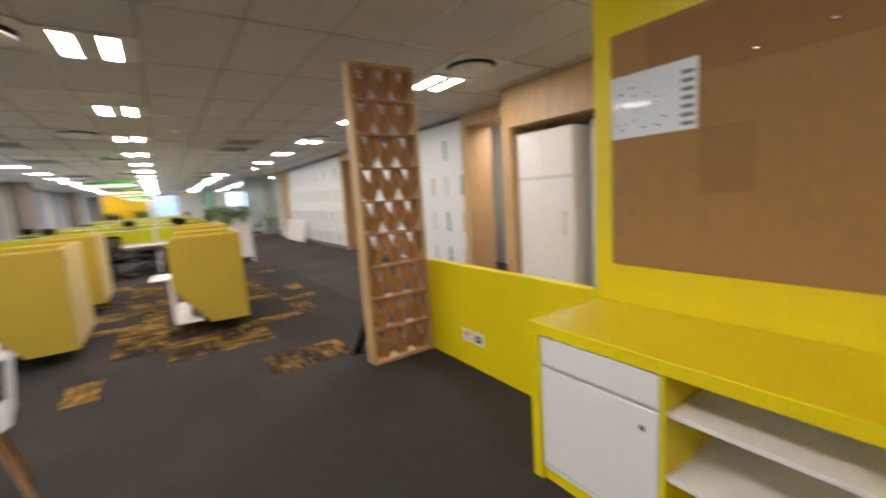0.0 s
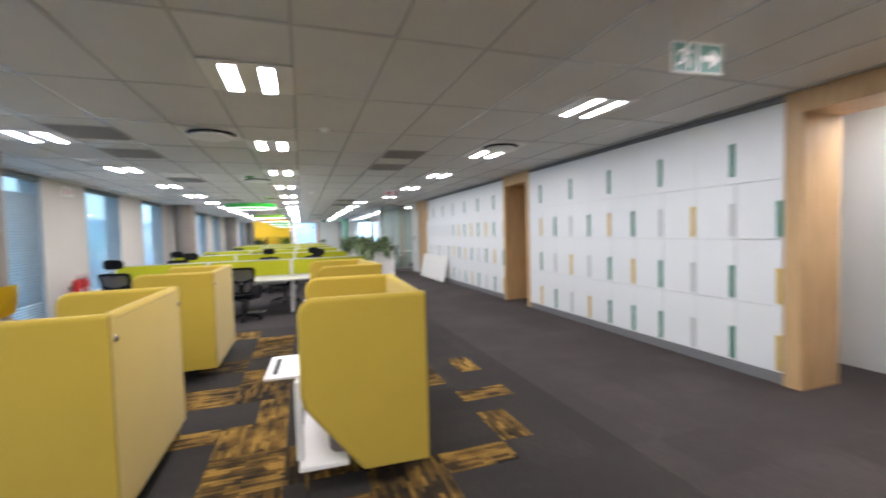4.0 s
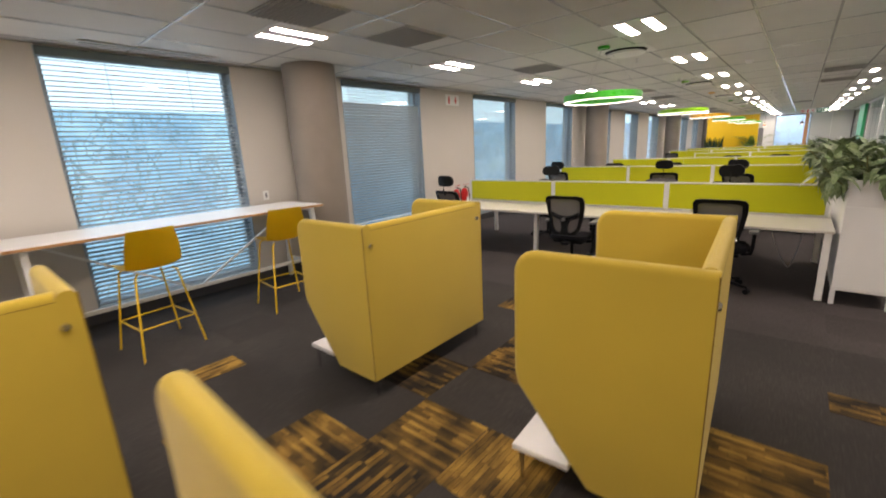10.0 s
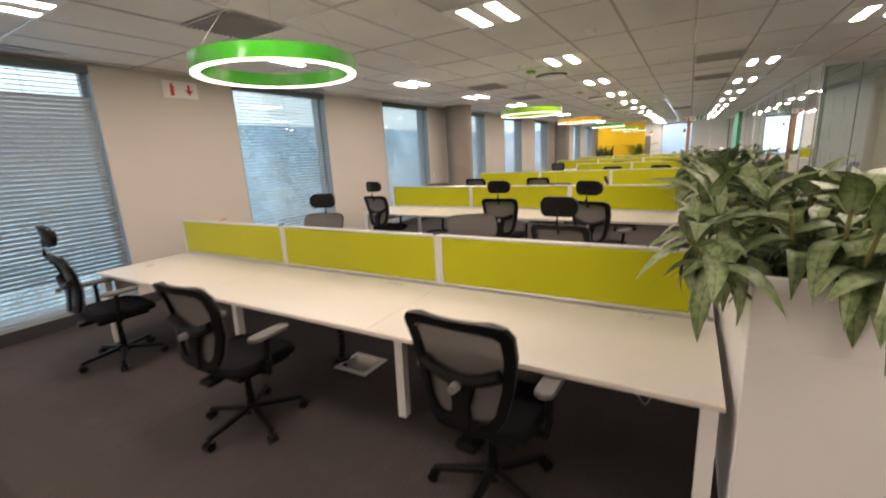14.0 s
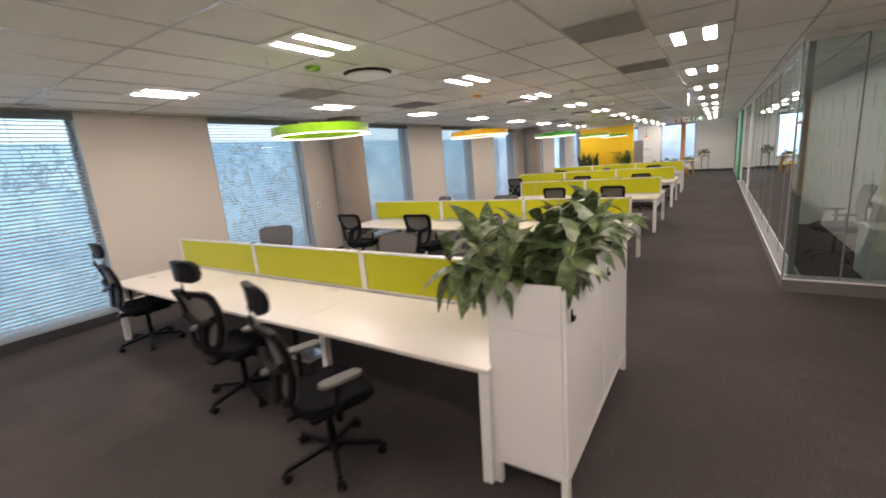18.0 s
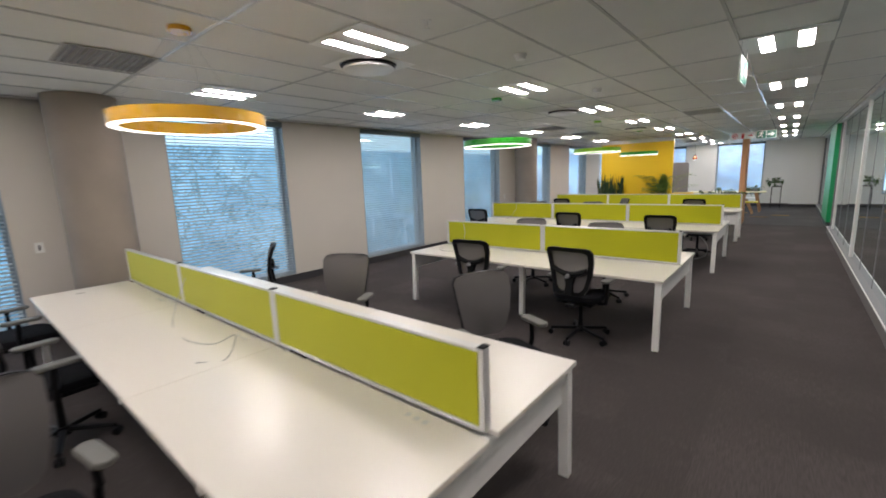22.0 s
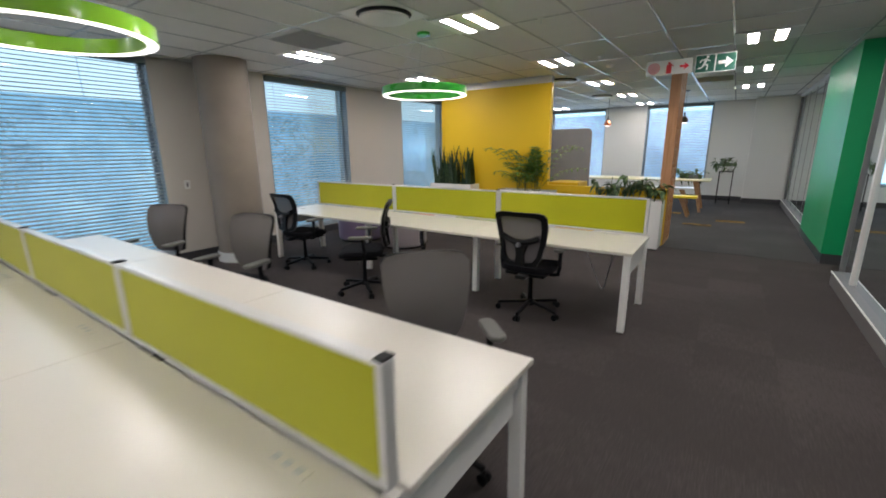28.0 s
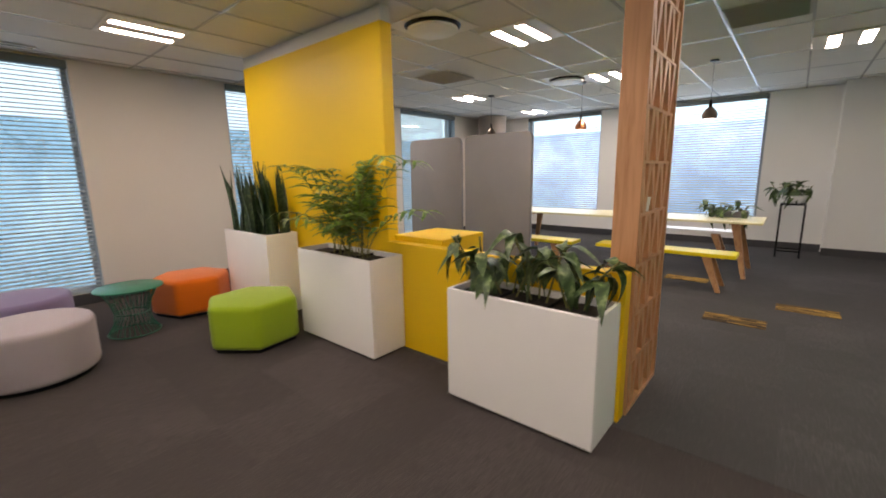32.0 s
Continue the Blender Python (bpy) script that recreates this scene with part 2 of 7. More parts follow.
def leaf_material(name, dark, light, vein, half=0.0):
    m = material(name, dark, 0.42)
    n, l = m.node_tree.nodes, m.node_tree.links
    p, geo = n["Principled BSDF"], n.new("ShaderNodeNewGeometry")
    where = n.new("ShaderNodeTexCoord")
    t = n.new("ShaderNodeTexNoise")
    t.inputs["Scale"].default_value, t.inputs["Detail"].default_value = 28, 4
    l.new(where.outputs["Object"], t.inputs["Vector"])
    r = ramp(n, [(0.36, dark), (0.52, light), (0.66, vein)])
    add = n.new("ShaderNodeMath")
    add.operation = "MULTIPLY_ADD"
    add.inputs[1].default_value = 0.25
    l.new(geo.outputs["Random Per Island"], add.inputs[0])
    l.new(t.outputs["Fac"], add.inputs[2])
    sub = n.new("ShaderNodeMath")
    sub.operation = "SUBTRACT"
    sub.inputs[1].default_value = 0.12
    l.new(add.outputs[0], sub.inputs[0])
    last = sub.outputs[0]
    if half:  # pale along the middle of each leaf, dark at its margin and rib
        t.inputs["Scale"].default_value = 60
        soft = n.new("ShaderNodeMath")
        soft.operation = "MULTIPLY_ADD"
        soft.inputs[1].default_value, soft.inputs[2].default_value = 0.55, 0.21
        l.new(last, soft.inputs[0])
        last = soft.outputs[0]
        sep = n.new("ShaderNodeSeparateXYZ")
        l.new(where.outputs["Object"], sep.inputs[0])
        away = n.new("ShaderNodeMath")
        away.operation = "ABSOLUTE"
        l.new(sep.outputs["Y"], away.inputs[0])
        across = n.new("ShaderNodeMapRange")
        across.inputs["From Max"].default_value = half
        l.new(away.outputs[0], across.inputs["Value"])
        shape = ramp(n, [(0.0, (0.08, 0.08, 0.08)), (0.10, (0.20, 0.20, 0.20)), (0.45, (0.17, 0.17, 0.17)), (0.9, (0.0, 0.0, 0.0))])
        l.new(across.outputs["Result"], shape.inputs["Fac"])
        both = n.new("ShaderNodeMath")
        both.operation = "MULTIPLY_ADD"
        both.inputs[1].default_value = 0.9
        l.new(shape.outputs["Color"], both.inputs[0])
        l.new(last, both.inputs[2])
        last = both.outputs[0]
    l.new(last, r.inputs["Fac"])
    l.new(r.outputs["Color"], p.inputs["Base Color"])
    p.inputs["Subsurface Weight"].default_value = 0.0
    return m


def outdoors(name, strength, lift=1.0, wood_share=1.0):
    """What lies past the windows: a pale facade band over bluish bare trees."""
    m = bpy.data.materials.new(name)
    m.use_nodes = True
    n, l = m.node_tree.nodes, m.node_tree.links
    n.remove(n["Principled BSDF"])
    where = n.new("ShaderNodeTexCoord")
    sep = n.new("ShaderNodeSeparateXYZ")
    l.new(where.outputs["Object"], sep.inputs[0])

    def noise(scale, detail, rough=0.6, warp=0.0):
        t = n.new("ShaderNodeTexNoise")
        for key, value in (("Scale", scale), ("Detail", detail), ("Roughness", rough), ("Distortion", warp)):
            t.inputs[key].default_value = value
        l.new(where.outputs["Object"], t.inputs["Vector"])
        return t.outputs["Fac"]

    def calc(op, a, b=None, c=None):
        k = n.new("ShaderNodeMath")
        k.operation = op
        for i, v in enumerate((a, b, c)):
            if v is None:
                continue
            if isinstance(v, float):
                k.inputs[i].default_value = v
            else:
                l.new(v, k.inputs[i])
        return k.outputs[0]

    def lines(source, width):
        off = calc("ABSOLUTE", calc("SUBTRACT", source, 0.5))
        r = n.new("ShaderNodeMapRange")
        r.inputs["From Min"].default_value, r.inputs["From Max"].default_value = 0.0, width
        l.new(off, r.inputs["Value"])
        return r.outputs["Result"]

    # haze is painted into the view; lift raises its red to pale it
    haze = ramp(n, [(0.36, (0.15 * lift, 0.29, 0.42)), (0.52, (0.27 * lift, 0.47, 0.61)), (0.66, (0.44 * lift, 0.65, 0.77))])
    l.new(calc("MULTIPLY_ADD", noise(0.35, 4), 0.7, calc("MULTIPLY", noise(1.8, 6, 0.7), 0.3)), haze.inputs["Fac"])
    trees = calc("MULTIPLY", lines(noise(0.42, 2, 0.5, 2.4), 0.020), lines(noise(1.15, 3, 0.55, 1.8), 0.034))
    clump = n.new("ShaderNodeMapRange")
    clump.inputs["From Min"].default_value, clump.inputs["From Max"].default_value = 0.40, 0.56
    l.new(noise(0.28, 2), clump.inputs["Value"])
    bare = calc("SUBTRACT", 1.0, calc("MULTIPLY", calc("MULTIPLY", calc("SUBTRACT", 1.0, trees), clump.outputs["Result"]), wood_share))
    dark = n.new("ShaderNodeMix")
    dark.data_type = "RGBA"
    dark.inputs["A"].default_value = (0.075, 0.135, 0.18, 1)
    l.new(bare, dark.inputs["Factor"])
    l.new(haze.outputs["Color"], dark.inputs["B"])
    # pale facade panels above, with thin joints
    joint = calc("GREATER_THAN", calc("FRACT", calc("MULTIPLY", calc("ADD", sep.outputs["X"], sep.outputs["Y"]), 0.42)), 0.02)
    panel = n.new("ShaderNodeMix")
    panel.data_type = "RGBA"
    panel.inputs["A"].default_value, panel.inputs["B"].default_value = (0.45, 0.58, 0.64, 1), (0.70, 0.86, 0.92, 1)
    l.new(joint, panel.inputs["Factor"])
    height = n.new("ShaderNodeMapRange")
    height.inputs["From Min"].default_value, height.inputs["From Max"].default_value = 3.30, 3.34
    l.new(sep.outputs["Z"], height.inputs["Value"])
    mix = n.new("ShaderNodeMix")
    mix.data_type = "RGBA"
    l.new(height.outputs["Result"], mix.inputs["Factor"])
    l.new(dark.outputs["Result"], mix.inputs["A"])
    l.new(panel.outputs["Result"], mix.inputs["B"])
    e = n.new("ShaderNodeEmission")
    e.inputs["Strength"].default_value = strength
    l.new(mix.outputs["Result"], e.inputs["Color"])
    l.new(e.outputs[0], n["Material Output"].inputs["Surface"])
    return m


M_WALL = material("wall_paint", (0.62, 0.58, 0.53), 0.75, spot=0.04, scale=1.5, bump=0.06, grain=260)
M_WALL_COOL = material("wall_paint_white", (0.78, 0.78, 0.76), 0.7, spot=0.03, scale=1.5, bump=0.05, grain=260)
M_CEIL = material("ceiling_tile", (0.70, 0.69, 0.66), 0.9, spot=0.05, scale=3, bump=0.25, grain=320)
M_GRID = material("ceiling_grid", (0.60, 0.60, 0.59), 0.18)
M_SKIRT = material("skirting_dark", (0.045, 0.045, 0.05), 0.5, spot=0.1, scale=5)
M_CARPET = carpet("carpet_charcoal", (0.066, 0.057, 0.055))
M_CARPET_SOUTH = carpet("carpet_grey", (0.050, 0.045, 0.042))
M_CARPET_NORTH = carpet("carpet_blue_grey", (0.070, 0.068, 0.068))
M_PATTERN = pattern_carpet("carpet_ochre_planks")
M_PATTERN_DARK = pattern_carpet("carpet_brown_planks", 0.14)
M_CONCRETE = material("concrete_column", (0.25, 0.212, 0.178), 0.7, spot=0.28, scale=2.2, bump=0.2, grain=60)
M_ALU = material("grey_frame", (0.36, 0.43, 0.48), 0.4, 0.2)
M_BLIND_HEAD = material("blind_head", (0.13, 0.16, 0.16), 0.45, 0.2, spot=0.06, scale=12)
M_SILVER = material("brushed_aluminium", (0.68, 0.68, 0.67), 0.38, 0.45, spot=0.05, scale=30)
M_ARM_PAD = material("arm_pad_grey", (0.12, 0.12, 0.11), 0.55, spot=0.05, scale=20)
M_SLAT = material("blind_slat", (0.44, 0.50, 0.54), 0.4, 0.0, spot=0.04, scale=10)
M_GLASS = pane_material("window_pane", (0.90, 0.97, 1.0), 0.5)
M_KERB = material("kerb_grey", (0.15, 0.14, 0.135), 0.7, spot=0.08, scale=6, bump=0.05, grain=200)
M_OFFICE_GLASS = pane_material("office_glass", (0.87, 0.94, 0.925), 3.4)
M_OUT = outdoors("outdoors", OUT, 1.0, 0.8)
# north view: haze and glare put in by paler colour and stronger glow
M_OUT_HAZY = outdoors("outdoors_hazy", OUT * 1.7, 1.28, 0.12)
M_WHITE = material("white_laminate", (0.86, 0.85, 0.835), 0.32, spot=0.03, scale=4, bump=0.03, grain=500)
M_DESK = material("desk_laminate", (0.70, 0.665, 0.61), 0.28, spot=0.015, scale=3)
M_STEEL_WHITE = material("white_powder_coat", (0.82, 0.81, 0.79), 0.4, spot=0.04, scale=14, bump=0.05, grain=700)
M_LIME = fabric("lime_fabric", (0.42, 0.425, 0.010), 380, 0.08)
M_MUSTARD = fabric("mustard_fabric", (0.56, 0.40, 0.05), 420, 0.08)
M_SEAM = fabric("mustard_seam", (0.20, 0.125, 0.014), 300, 0.1)
M_GREY_FAB = fabric("grey_fabric", (0.20, 0.18, 0.18), 420, 0.1)
M_BLACK_FAB = fabric("black_fabric", (0.006, 0.006, 0.008), 420, 0.15)
M_BLACK = material("black_plastic", (0.006, 0.006, 0.007), 0.45, spot=0.2, scale=12, bump=0.1, grain=400)
M_BLACK.node_tree.nodes["Principled BSDF"].inputs["Specular IOR Level"].default_value = 0.18
M_GREY_PLASTIC = material("grey_plastic", (0.20, 0.20, 0.21), 0.5, spot=0.08, scale=20)
M_MESH = mesh_cloth("chair_mesh", (0.15, 0.138, 0.138))
M_CHROME = material("chrome", (0.75, 0.75, 0.75), 0.15, 1.0)
M_YELLOW = material("yellow_laminate", (0.86, 0.69, 0.006), 0.3, spot=0.03, scale=3, bump=0.03, grain=300)
M_YELLOW_WALL = material("yellow_wall_paint", (0.82, 0.525, 0.006), 0.5, spot=0.05, scale=1.2, bump=0.06, grain=240)
M_YELLOW_SHELL = material("yellow_plastic", (0.72, 0.47, 0.01), 0.4, spot=0.04, scale=8)
M_GREEN_WALL = material("green_wall_paint", (0.01, 0.34, 0.12), 0.35, spot=0.05, scale=1.5, bump=0.05, grain=240)
M_CORK = material("cork_pinboard", (0.40, 0.22, 0.085), 0.9, spot=0.14, scale=14, bump=0.5, grain=420)
M_CORK_DARK = material("cork_unfaded", (0.345, 0.185, 0.07), 0.9, spot=0.14, scale=14, bump=0.5, grain=420)
M_PLY = wood("birch_ply", (0.60, 0.40, 0.20), (0.48, 0.30, 0.13), (1.2, 1.2, 14), 3.0)
M_GRILLE = material("grille_enamel", (0.40, 0.385, 0.36), 0.6, spot=0.05, scale=9)
M_TABLE_PALE = material("pale_yellow_laminate", (0.80, 0.74, 0.46), 0.35, spot=0.02, scale=4)
M_PLY_ROSE = wood("ply_rose", (0.52, 0.27, 0.135), (0.42, 0.20, 0.09), (1.2, 1.2, 14), 3.0)
# brown table edge; on lattice blades and shelves, birch with shade put into colour
M_PLY_BROWN_SHADE = wood("ply_brown_shade", (0.45, 0.24, 0.10), (0.32, 0.16, 0.06), (1.2, 1.2, 10), 3.0)
M_OAK = wood("bench_legs", (0.42, 0.22, 0.10), (0.30, 0.14, 0.06), (1, 1, 8), 4.0)
M_LOCKER = material("locker_door", (0.84, 0.86, 0.88), 0.38, spot=0.02, scale=2, bump=0.02, grain=300)
M_TEAL = material("locker_handle_green", (0.02, 0.20, 0.13), 0.4)
M_TAB = material("locker_handle_yellow", (0.62, 0.42, 0.05), 0.4)
M_PALE = material("locker_handle_grey", (0.55, 0.57, 0.58), 0.4)
M_DARK = material("dark_void", (0.01, 0.01, 0.012), 0.8)
M_LAMP = glow("lamp_diffuser", (1.0, 0.91, 0.82), LAMP)
M_RINGLIGHT = glow("ring_diffuser", (1.0, 0.93, 0.82), RING)
M_RING_GREEN = material("ring_green", (0.03, 0.36, 0.02), 0.28, spot=0.04, scale=6, coat=0.3)
M_RING_LIME = material("ring_lime", (0.22, 0.50, 0.01), 0.28, spot=0.04, scale=6, coat=0.3)
M_RING_ORANGE = material("ring_orange", (0.78, 0.42, 0.006), 0.28, spot=0.04, scale=6, coat=0.3)
M_CABLE = material("cable_grey", (0.4, 0.4, 0.4), 0.5)
M_RED = material("red_enamel", (0.62, 0.012, 0.015), 0.3, coat=0.3)
M_SIGN_RED = material("sign_red", (0.62, 0.03, 0.05), 0.5)
M_SIGN_GREEN = material("sign_green", (0.012, 0.105, 0.07), 0.45)
M_SIGN_WHITE = material("sign_white", (0.82, 0.82, 0.80), 0.5)
M_LILAC = fabric("lilac_fabric", (0.42, 0.37, 0.40), 380)
M_PURPLE = fabric("purple_fabric", (0.22, 0.17, 0.30), 380)
M_ORANGE_FAB = fabric("orange_fabric", (0.72, 0.15, 0.008), 380)
M_GREEN_FAB = fabric("green_fabric", (0.27, 0.40, 0.012), 380)
M_SCREEN_GREY = fabric("grey_felt", (0.23, 0.23, 0.25), 300)
M_TABLE_GREEN = material("green_wire", (0.02, 0.16, 0.10), 0.4)
M_SOIL = material("potting_soil", (0.02, 0.014, 0.01), 0.95, spot=0.4, scale=30, bump=0.8, grain=90)
M_LEAF = leaf_material("leaf_variegated", (0.036, 0.075, 0.020), (0.10, 0.155, 0.052), (0.24, 0.305, 0.15), 0.036)
M_LEAF_PLAIN = leaf_material("leaf_plain", (0.050, 0.088, 0.030), (0.120, 0.175, 0.068), (0.22, 0.29, 0.13))
M_LEAF_DARK = leaf_material("leaf_dark", (0.008, 0.024, 0.008), (0.018, 0.045, 0.014), (0.06, 0.10, 0.035))
M_LEAF_MID = leaf_material("leaf_mid", (0.028, 0.06, 0.016), (0.075, 0.13, 0.04), (0.22, 0.29, 0.12))
M_LEAF_PALM = leaf_material("leaf_palm", (0.04, 0.10, 0.012), (0.11, 0.21, 0.025), (0.26, 0.36, 0.06))
M_STEM = material("stem", (0.16, 0.16, 0.05), 0.6, spot=0.2, scale=20)
M_PAPER = material("paper_sheet", (0.78, 0.82, 0.86), 0.25, coat=0.4)
M_INK = material("ink", (0.05, 0.06, 0.08), 0.6)
M_YELLOW_INK = material("yellow_ink", (0.75, 0.55, 0.03), 0.5)


# ---- mesh helpers ----
def box(bm, x0, x1, y0, y1, z0, z1, bevel=0.0, seg=2):
    made = bmesh.ops.create_cube(bm, size=1.0, matrix=Matrix.LocRotScale(((x0 + x1) / 2, (y0 + y1) / 2, (z0 + z1) / 2), None, (x1 - x0, y1 - y0, z1 - z0)))
    if bevel:
        edges = list({e for v in made["verts"] for e in v.link_edges})
        bmesh.ops.bevel(bm, geom=edges, offset=bevel, segments=seg, profile=0.5, affect="EDGES")
    return bm


def rod(bm, a, b, r0, r1=None, n=10):
    """A round bar from a to b."""
    a, b = Vector(a), Vector(b)
    q = (b - a).to_track_quat("Z", "Y").to_matrix().to_4x4()
    bmesh.ops.create_cone(bm, cap_ends=True, segments=n, radius1=r0, radius2=r0 if r1 is None else r1, depth=(b - a).length, matrix=Matrix.Translation((a + b) / 2) @ q)
    return bm


def bar(bm, a, b, w, d, up=(0, 0, 1)):
    """A square bar from a to b, w wide and d deep."""
    a, b = Vector(a), Vector(b)
    z = (b - a).normalized()
    x = Vector(up).cross(z)
    x = x.normalized() if x.length > 1e-4 else Vector((1, 0, 0))
    y = z.cross(x)
    m = Matrix((x, y, z)).transposed().to_4x4()
    m.translation = (a + b) / 2
    bmesh.ops.create_cube(bm, size=1.0, matrix=m @ Matrix.Diagonal((w, d, (b - a).length, 1)))
    return bm


def tube(bm, pts, r, n=8, closed=False):
    """A bent round bar through pts."""
    pts = [Vector(p) for p in pts]
    rings, count = [], len(pts)
    for i, p in enumerate(pts):
        before = pts[i - 1] if i or closed else p
        after = pts[(i + 1) % count] if i < count - 1 or closed else p
        d = (after - before).normalized()
        side = d.cross(Vector((0, 0, 1)))
        side = side.normalized() if side.length > 1e-3 else Vector((1, 0, 0))
        top = side.cross(d)
        rings.append([bm.verts.new(p + r * (math.cos(2 * math.pi * k / n) * side + math.sin(2 * math.pi * k / n) * top)) for k in range(n)])
    for i in range(count if closed else count - 1):
        a, b = rings[i], rings[(i + 1) % count]
        for k in range(n):
            bm.faces.new((a[k], a[(k + 1) % n], b[(k + 1) % n], b[k]))
    if not closed:
        bm.faces.new(rings[0][::-1])
        bm.faces.new(rings[-1])
    return bm


def prism(bm, outline, axis, a, b):
    """An outline of two coordinates pushed along axis from a to b."""
    def at(u, v, w):
        return {"x": (w, u, v), "y": (u, w, v), "z": (u, v, w)}[axis]
    lo, hi = [bm.verts.new(at(u, v, a)) for u, v in outline], [bm.verts.new(at(u, v, b)) for u, v in outline]
    n = len(outline)
    bm.faces.new(lo)
    bm.faces.new(hi)
    for k in range(n):
        bm.faces.new((lo[k], lo[(k + 1) % n], hi[(k + 1) % n], hi[k]))
    bmesh.ops.recalc_face_normals(bm, faces=bm.faces)
    return bm


def lathe(bm, profile, n=32, center=(0, 0)):
    """A turned shape from pairs of radius and height."""
    rings = [[bm.verts.new((center[0] + r * math.cos(2 * math.pi * k / n), center[1] + r * math.sin(2 * math.pi * k / n), z)) for k in range(n)] for r, z in profile]
    for a, b in zip(rings, rings[1:]):
        for k in range(n):
            bm.faces.new((a[k], a[(k + 1) % n], b[(k + 1) % n], b[k]))
    bm.faces.new(rings[0][::-1])
    bm.faces.new(rings[-1])
    return bm


def rounded(w, h, r, n=5):
    """A rectangle with round corners, centred."""
    pts = []
    for cx, cy, a0 in ((w / 2 - r, h / 2 - r, 0), (-w / 2 + r, h / 2 - r, 90), (-w / 2 + r, -h / 2 + r, 180), (w / 2 - r, -h / 2 + r, 270)):
        for k in range(n + 1):
            a = radians(a0 + 90 * k / n)
            pts.append((cx + r * math.cos(a), cy + r * math.sin(a)))
    return pts


def BM():
    return bmesh.new()


def part(name, bm, mat, parent=None, label="", smooth=False, m=None):
    """Links a bmesh as one mesh object under a thing or a part."""
    data = bpy.data.meshes.new(name)
    bmesh.ops.recalc_face_normals(bm, faces=bm.faces)
    if smooth:
        for f in bm.faces:
            f.smooth = True
    bm.to_mesh(data)
    bm.free()
    if smooth:
        data.set_sharp_from_angle(angle=radians(40))
    data.materials.append(mat)
    ob = new(name, data)
    if parent:
        ob.parent = parent
    if m is not None:
        ob.matrix_basis = m
    if label:
        ob["label"] = label
    return ob


def share(name, data, parent, m):
    """One more object on a mesh that exists."""
    ob = new(name, data)
    ob.parent = parent
    ob.matrix_basis = m
    return ob


def thing(name, label, category, group="", m=None):
    ob = new(name)
    ob.empty_display_size = 0.1
    tagged(ob, label, category, group)
    if m is not None:
        ob.matrix_basis = m
    return ob


def setting(name, bm, mat, label="", category="", smooth=False):
    return tagged(part(name, bm, mat, None, label, smooth), label, category, "", "structure")

# ---- the large structure ----
Y0, Y1, X1 = -1.2, 44.1, 7.6
OFFICE_Y, OFFICE_X = 22.73, 3.21
setting("floor", box(BM(), WIN_X - 0.3, X1, Y0, Y1 + 0.3, -0.2, 0.0), M_CARPET, "charcoal loop-pile carpet tiles over the whole office floor", "floor")

for name, mat, x0, x1, y0, y1 in (("carpet_zone_south", M_CARPET_SOUTH, WIN_X, 2.24, Y0, 13.68), ("carpet_zone_north", M_CARPET_NORTH, WIN_X, 4.4, 36.93, Y1)):
    setting(name, box(BM(), x0 + 0.001, x1, y0 + 0.001, y1 - 0.001, 0.0, 0.004), mat, "grey carpet tiles laid as a separate zone", "floor")

# ceiling: lay-in tiles of 0.6 by 1.2 m on a grid of bars, one mesh
bm = BM()
xs = [-0.5 + 0.6 * k for k in range(-7, 15)]
ys = [15.9 + 1.2 * k for k in range(-14, 25)]
for xa, xb in zip(xs, xs[1:]):
    for ya, yb in zip(ys, ys[1:]):
        z = CEIL + 0.006 + random.uniform(-0.0015, 0.0015)
        vs = [bm.verts.new((x, y, z + random.uniform(-0.001, 0.001))) for x, y in ((xa, ya), (xb, ya), (xb, yb), (xa, yb))]
        bm.faces.new(vs)
first = len(bm.faces)
for x in xs:
    box(bm, x - 0.011, x + 0.011, ys[0], ys[-1], CEIL, CEIL + 0.02)
for y in ys:
    box(bm, xs[0], xs[-1], y - 0.011, y + 0.011, CEIL + 0.0005, CEIL + 0.02)
bm.faces.ensure_lookup_table()
for f in bm.faces[first:]:
    f.material_index = 1
ceiling = setting("ceiling", bm, M_CEIL, "pale grey mineral ceiling tiles in a metal grid", "ceiling")
ceiling.data.materials.append(M_GRID)
setting("ceiling_border", box(BM(), WIN_X - 0.3, xs[0] + 0.02, Y0, Y1 + 0.3, CEIL - 0.004, CEIL + 0.03), M_WALL_COOL, "plain plaster strip of ceiling along the windows", "ceiling")
setting("ceiling_slab", box(BM(), WIN_X - 0.4, X1 + 0.3, Y0 - 0.3, Y1 + 0.4, CEIL + 0.04, CEIL + 0.2), M_WALL, "concrete slab above the ceiling tiles", "ceiling")


def wall_with_openings(name, fixed, thick, lo, hi, openings, axis, mat, label):
    """A wall along y (axis x) or x (axis y), with openings of (from, to, sill, head)."""
    bm = BM()
    def put(a, b, z0, z1):
        if b - a > 1e-3:
            if axis == "x":
                box(bm, min(fixed, fixed + thick), max(fixed, fixed + thick), a, b, z0, z1)
            else:
                box(bm, a, b, min(fixed, fixed + thick), max(fixed, fixed + thick), z0, z1)
    at = lo
    for a, b, sill, head in openings:
        put(at, a, 0, CEIL)
        if sill > 0:
            put(a, b, 0, sill)
        put(a, b, head, CEIL)
        at = b
    put(at, hi, 0, CEIL)
    return setting(name, bm, mat, label, "wall")


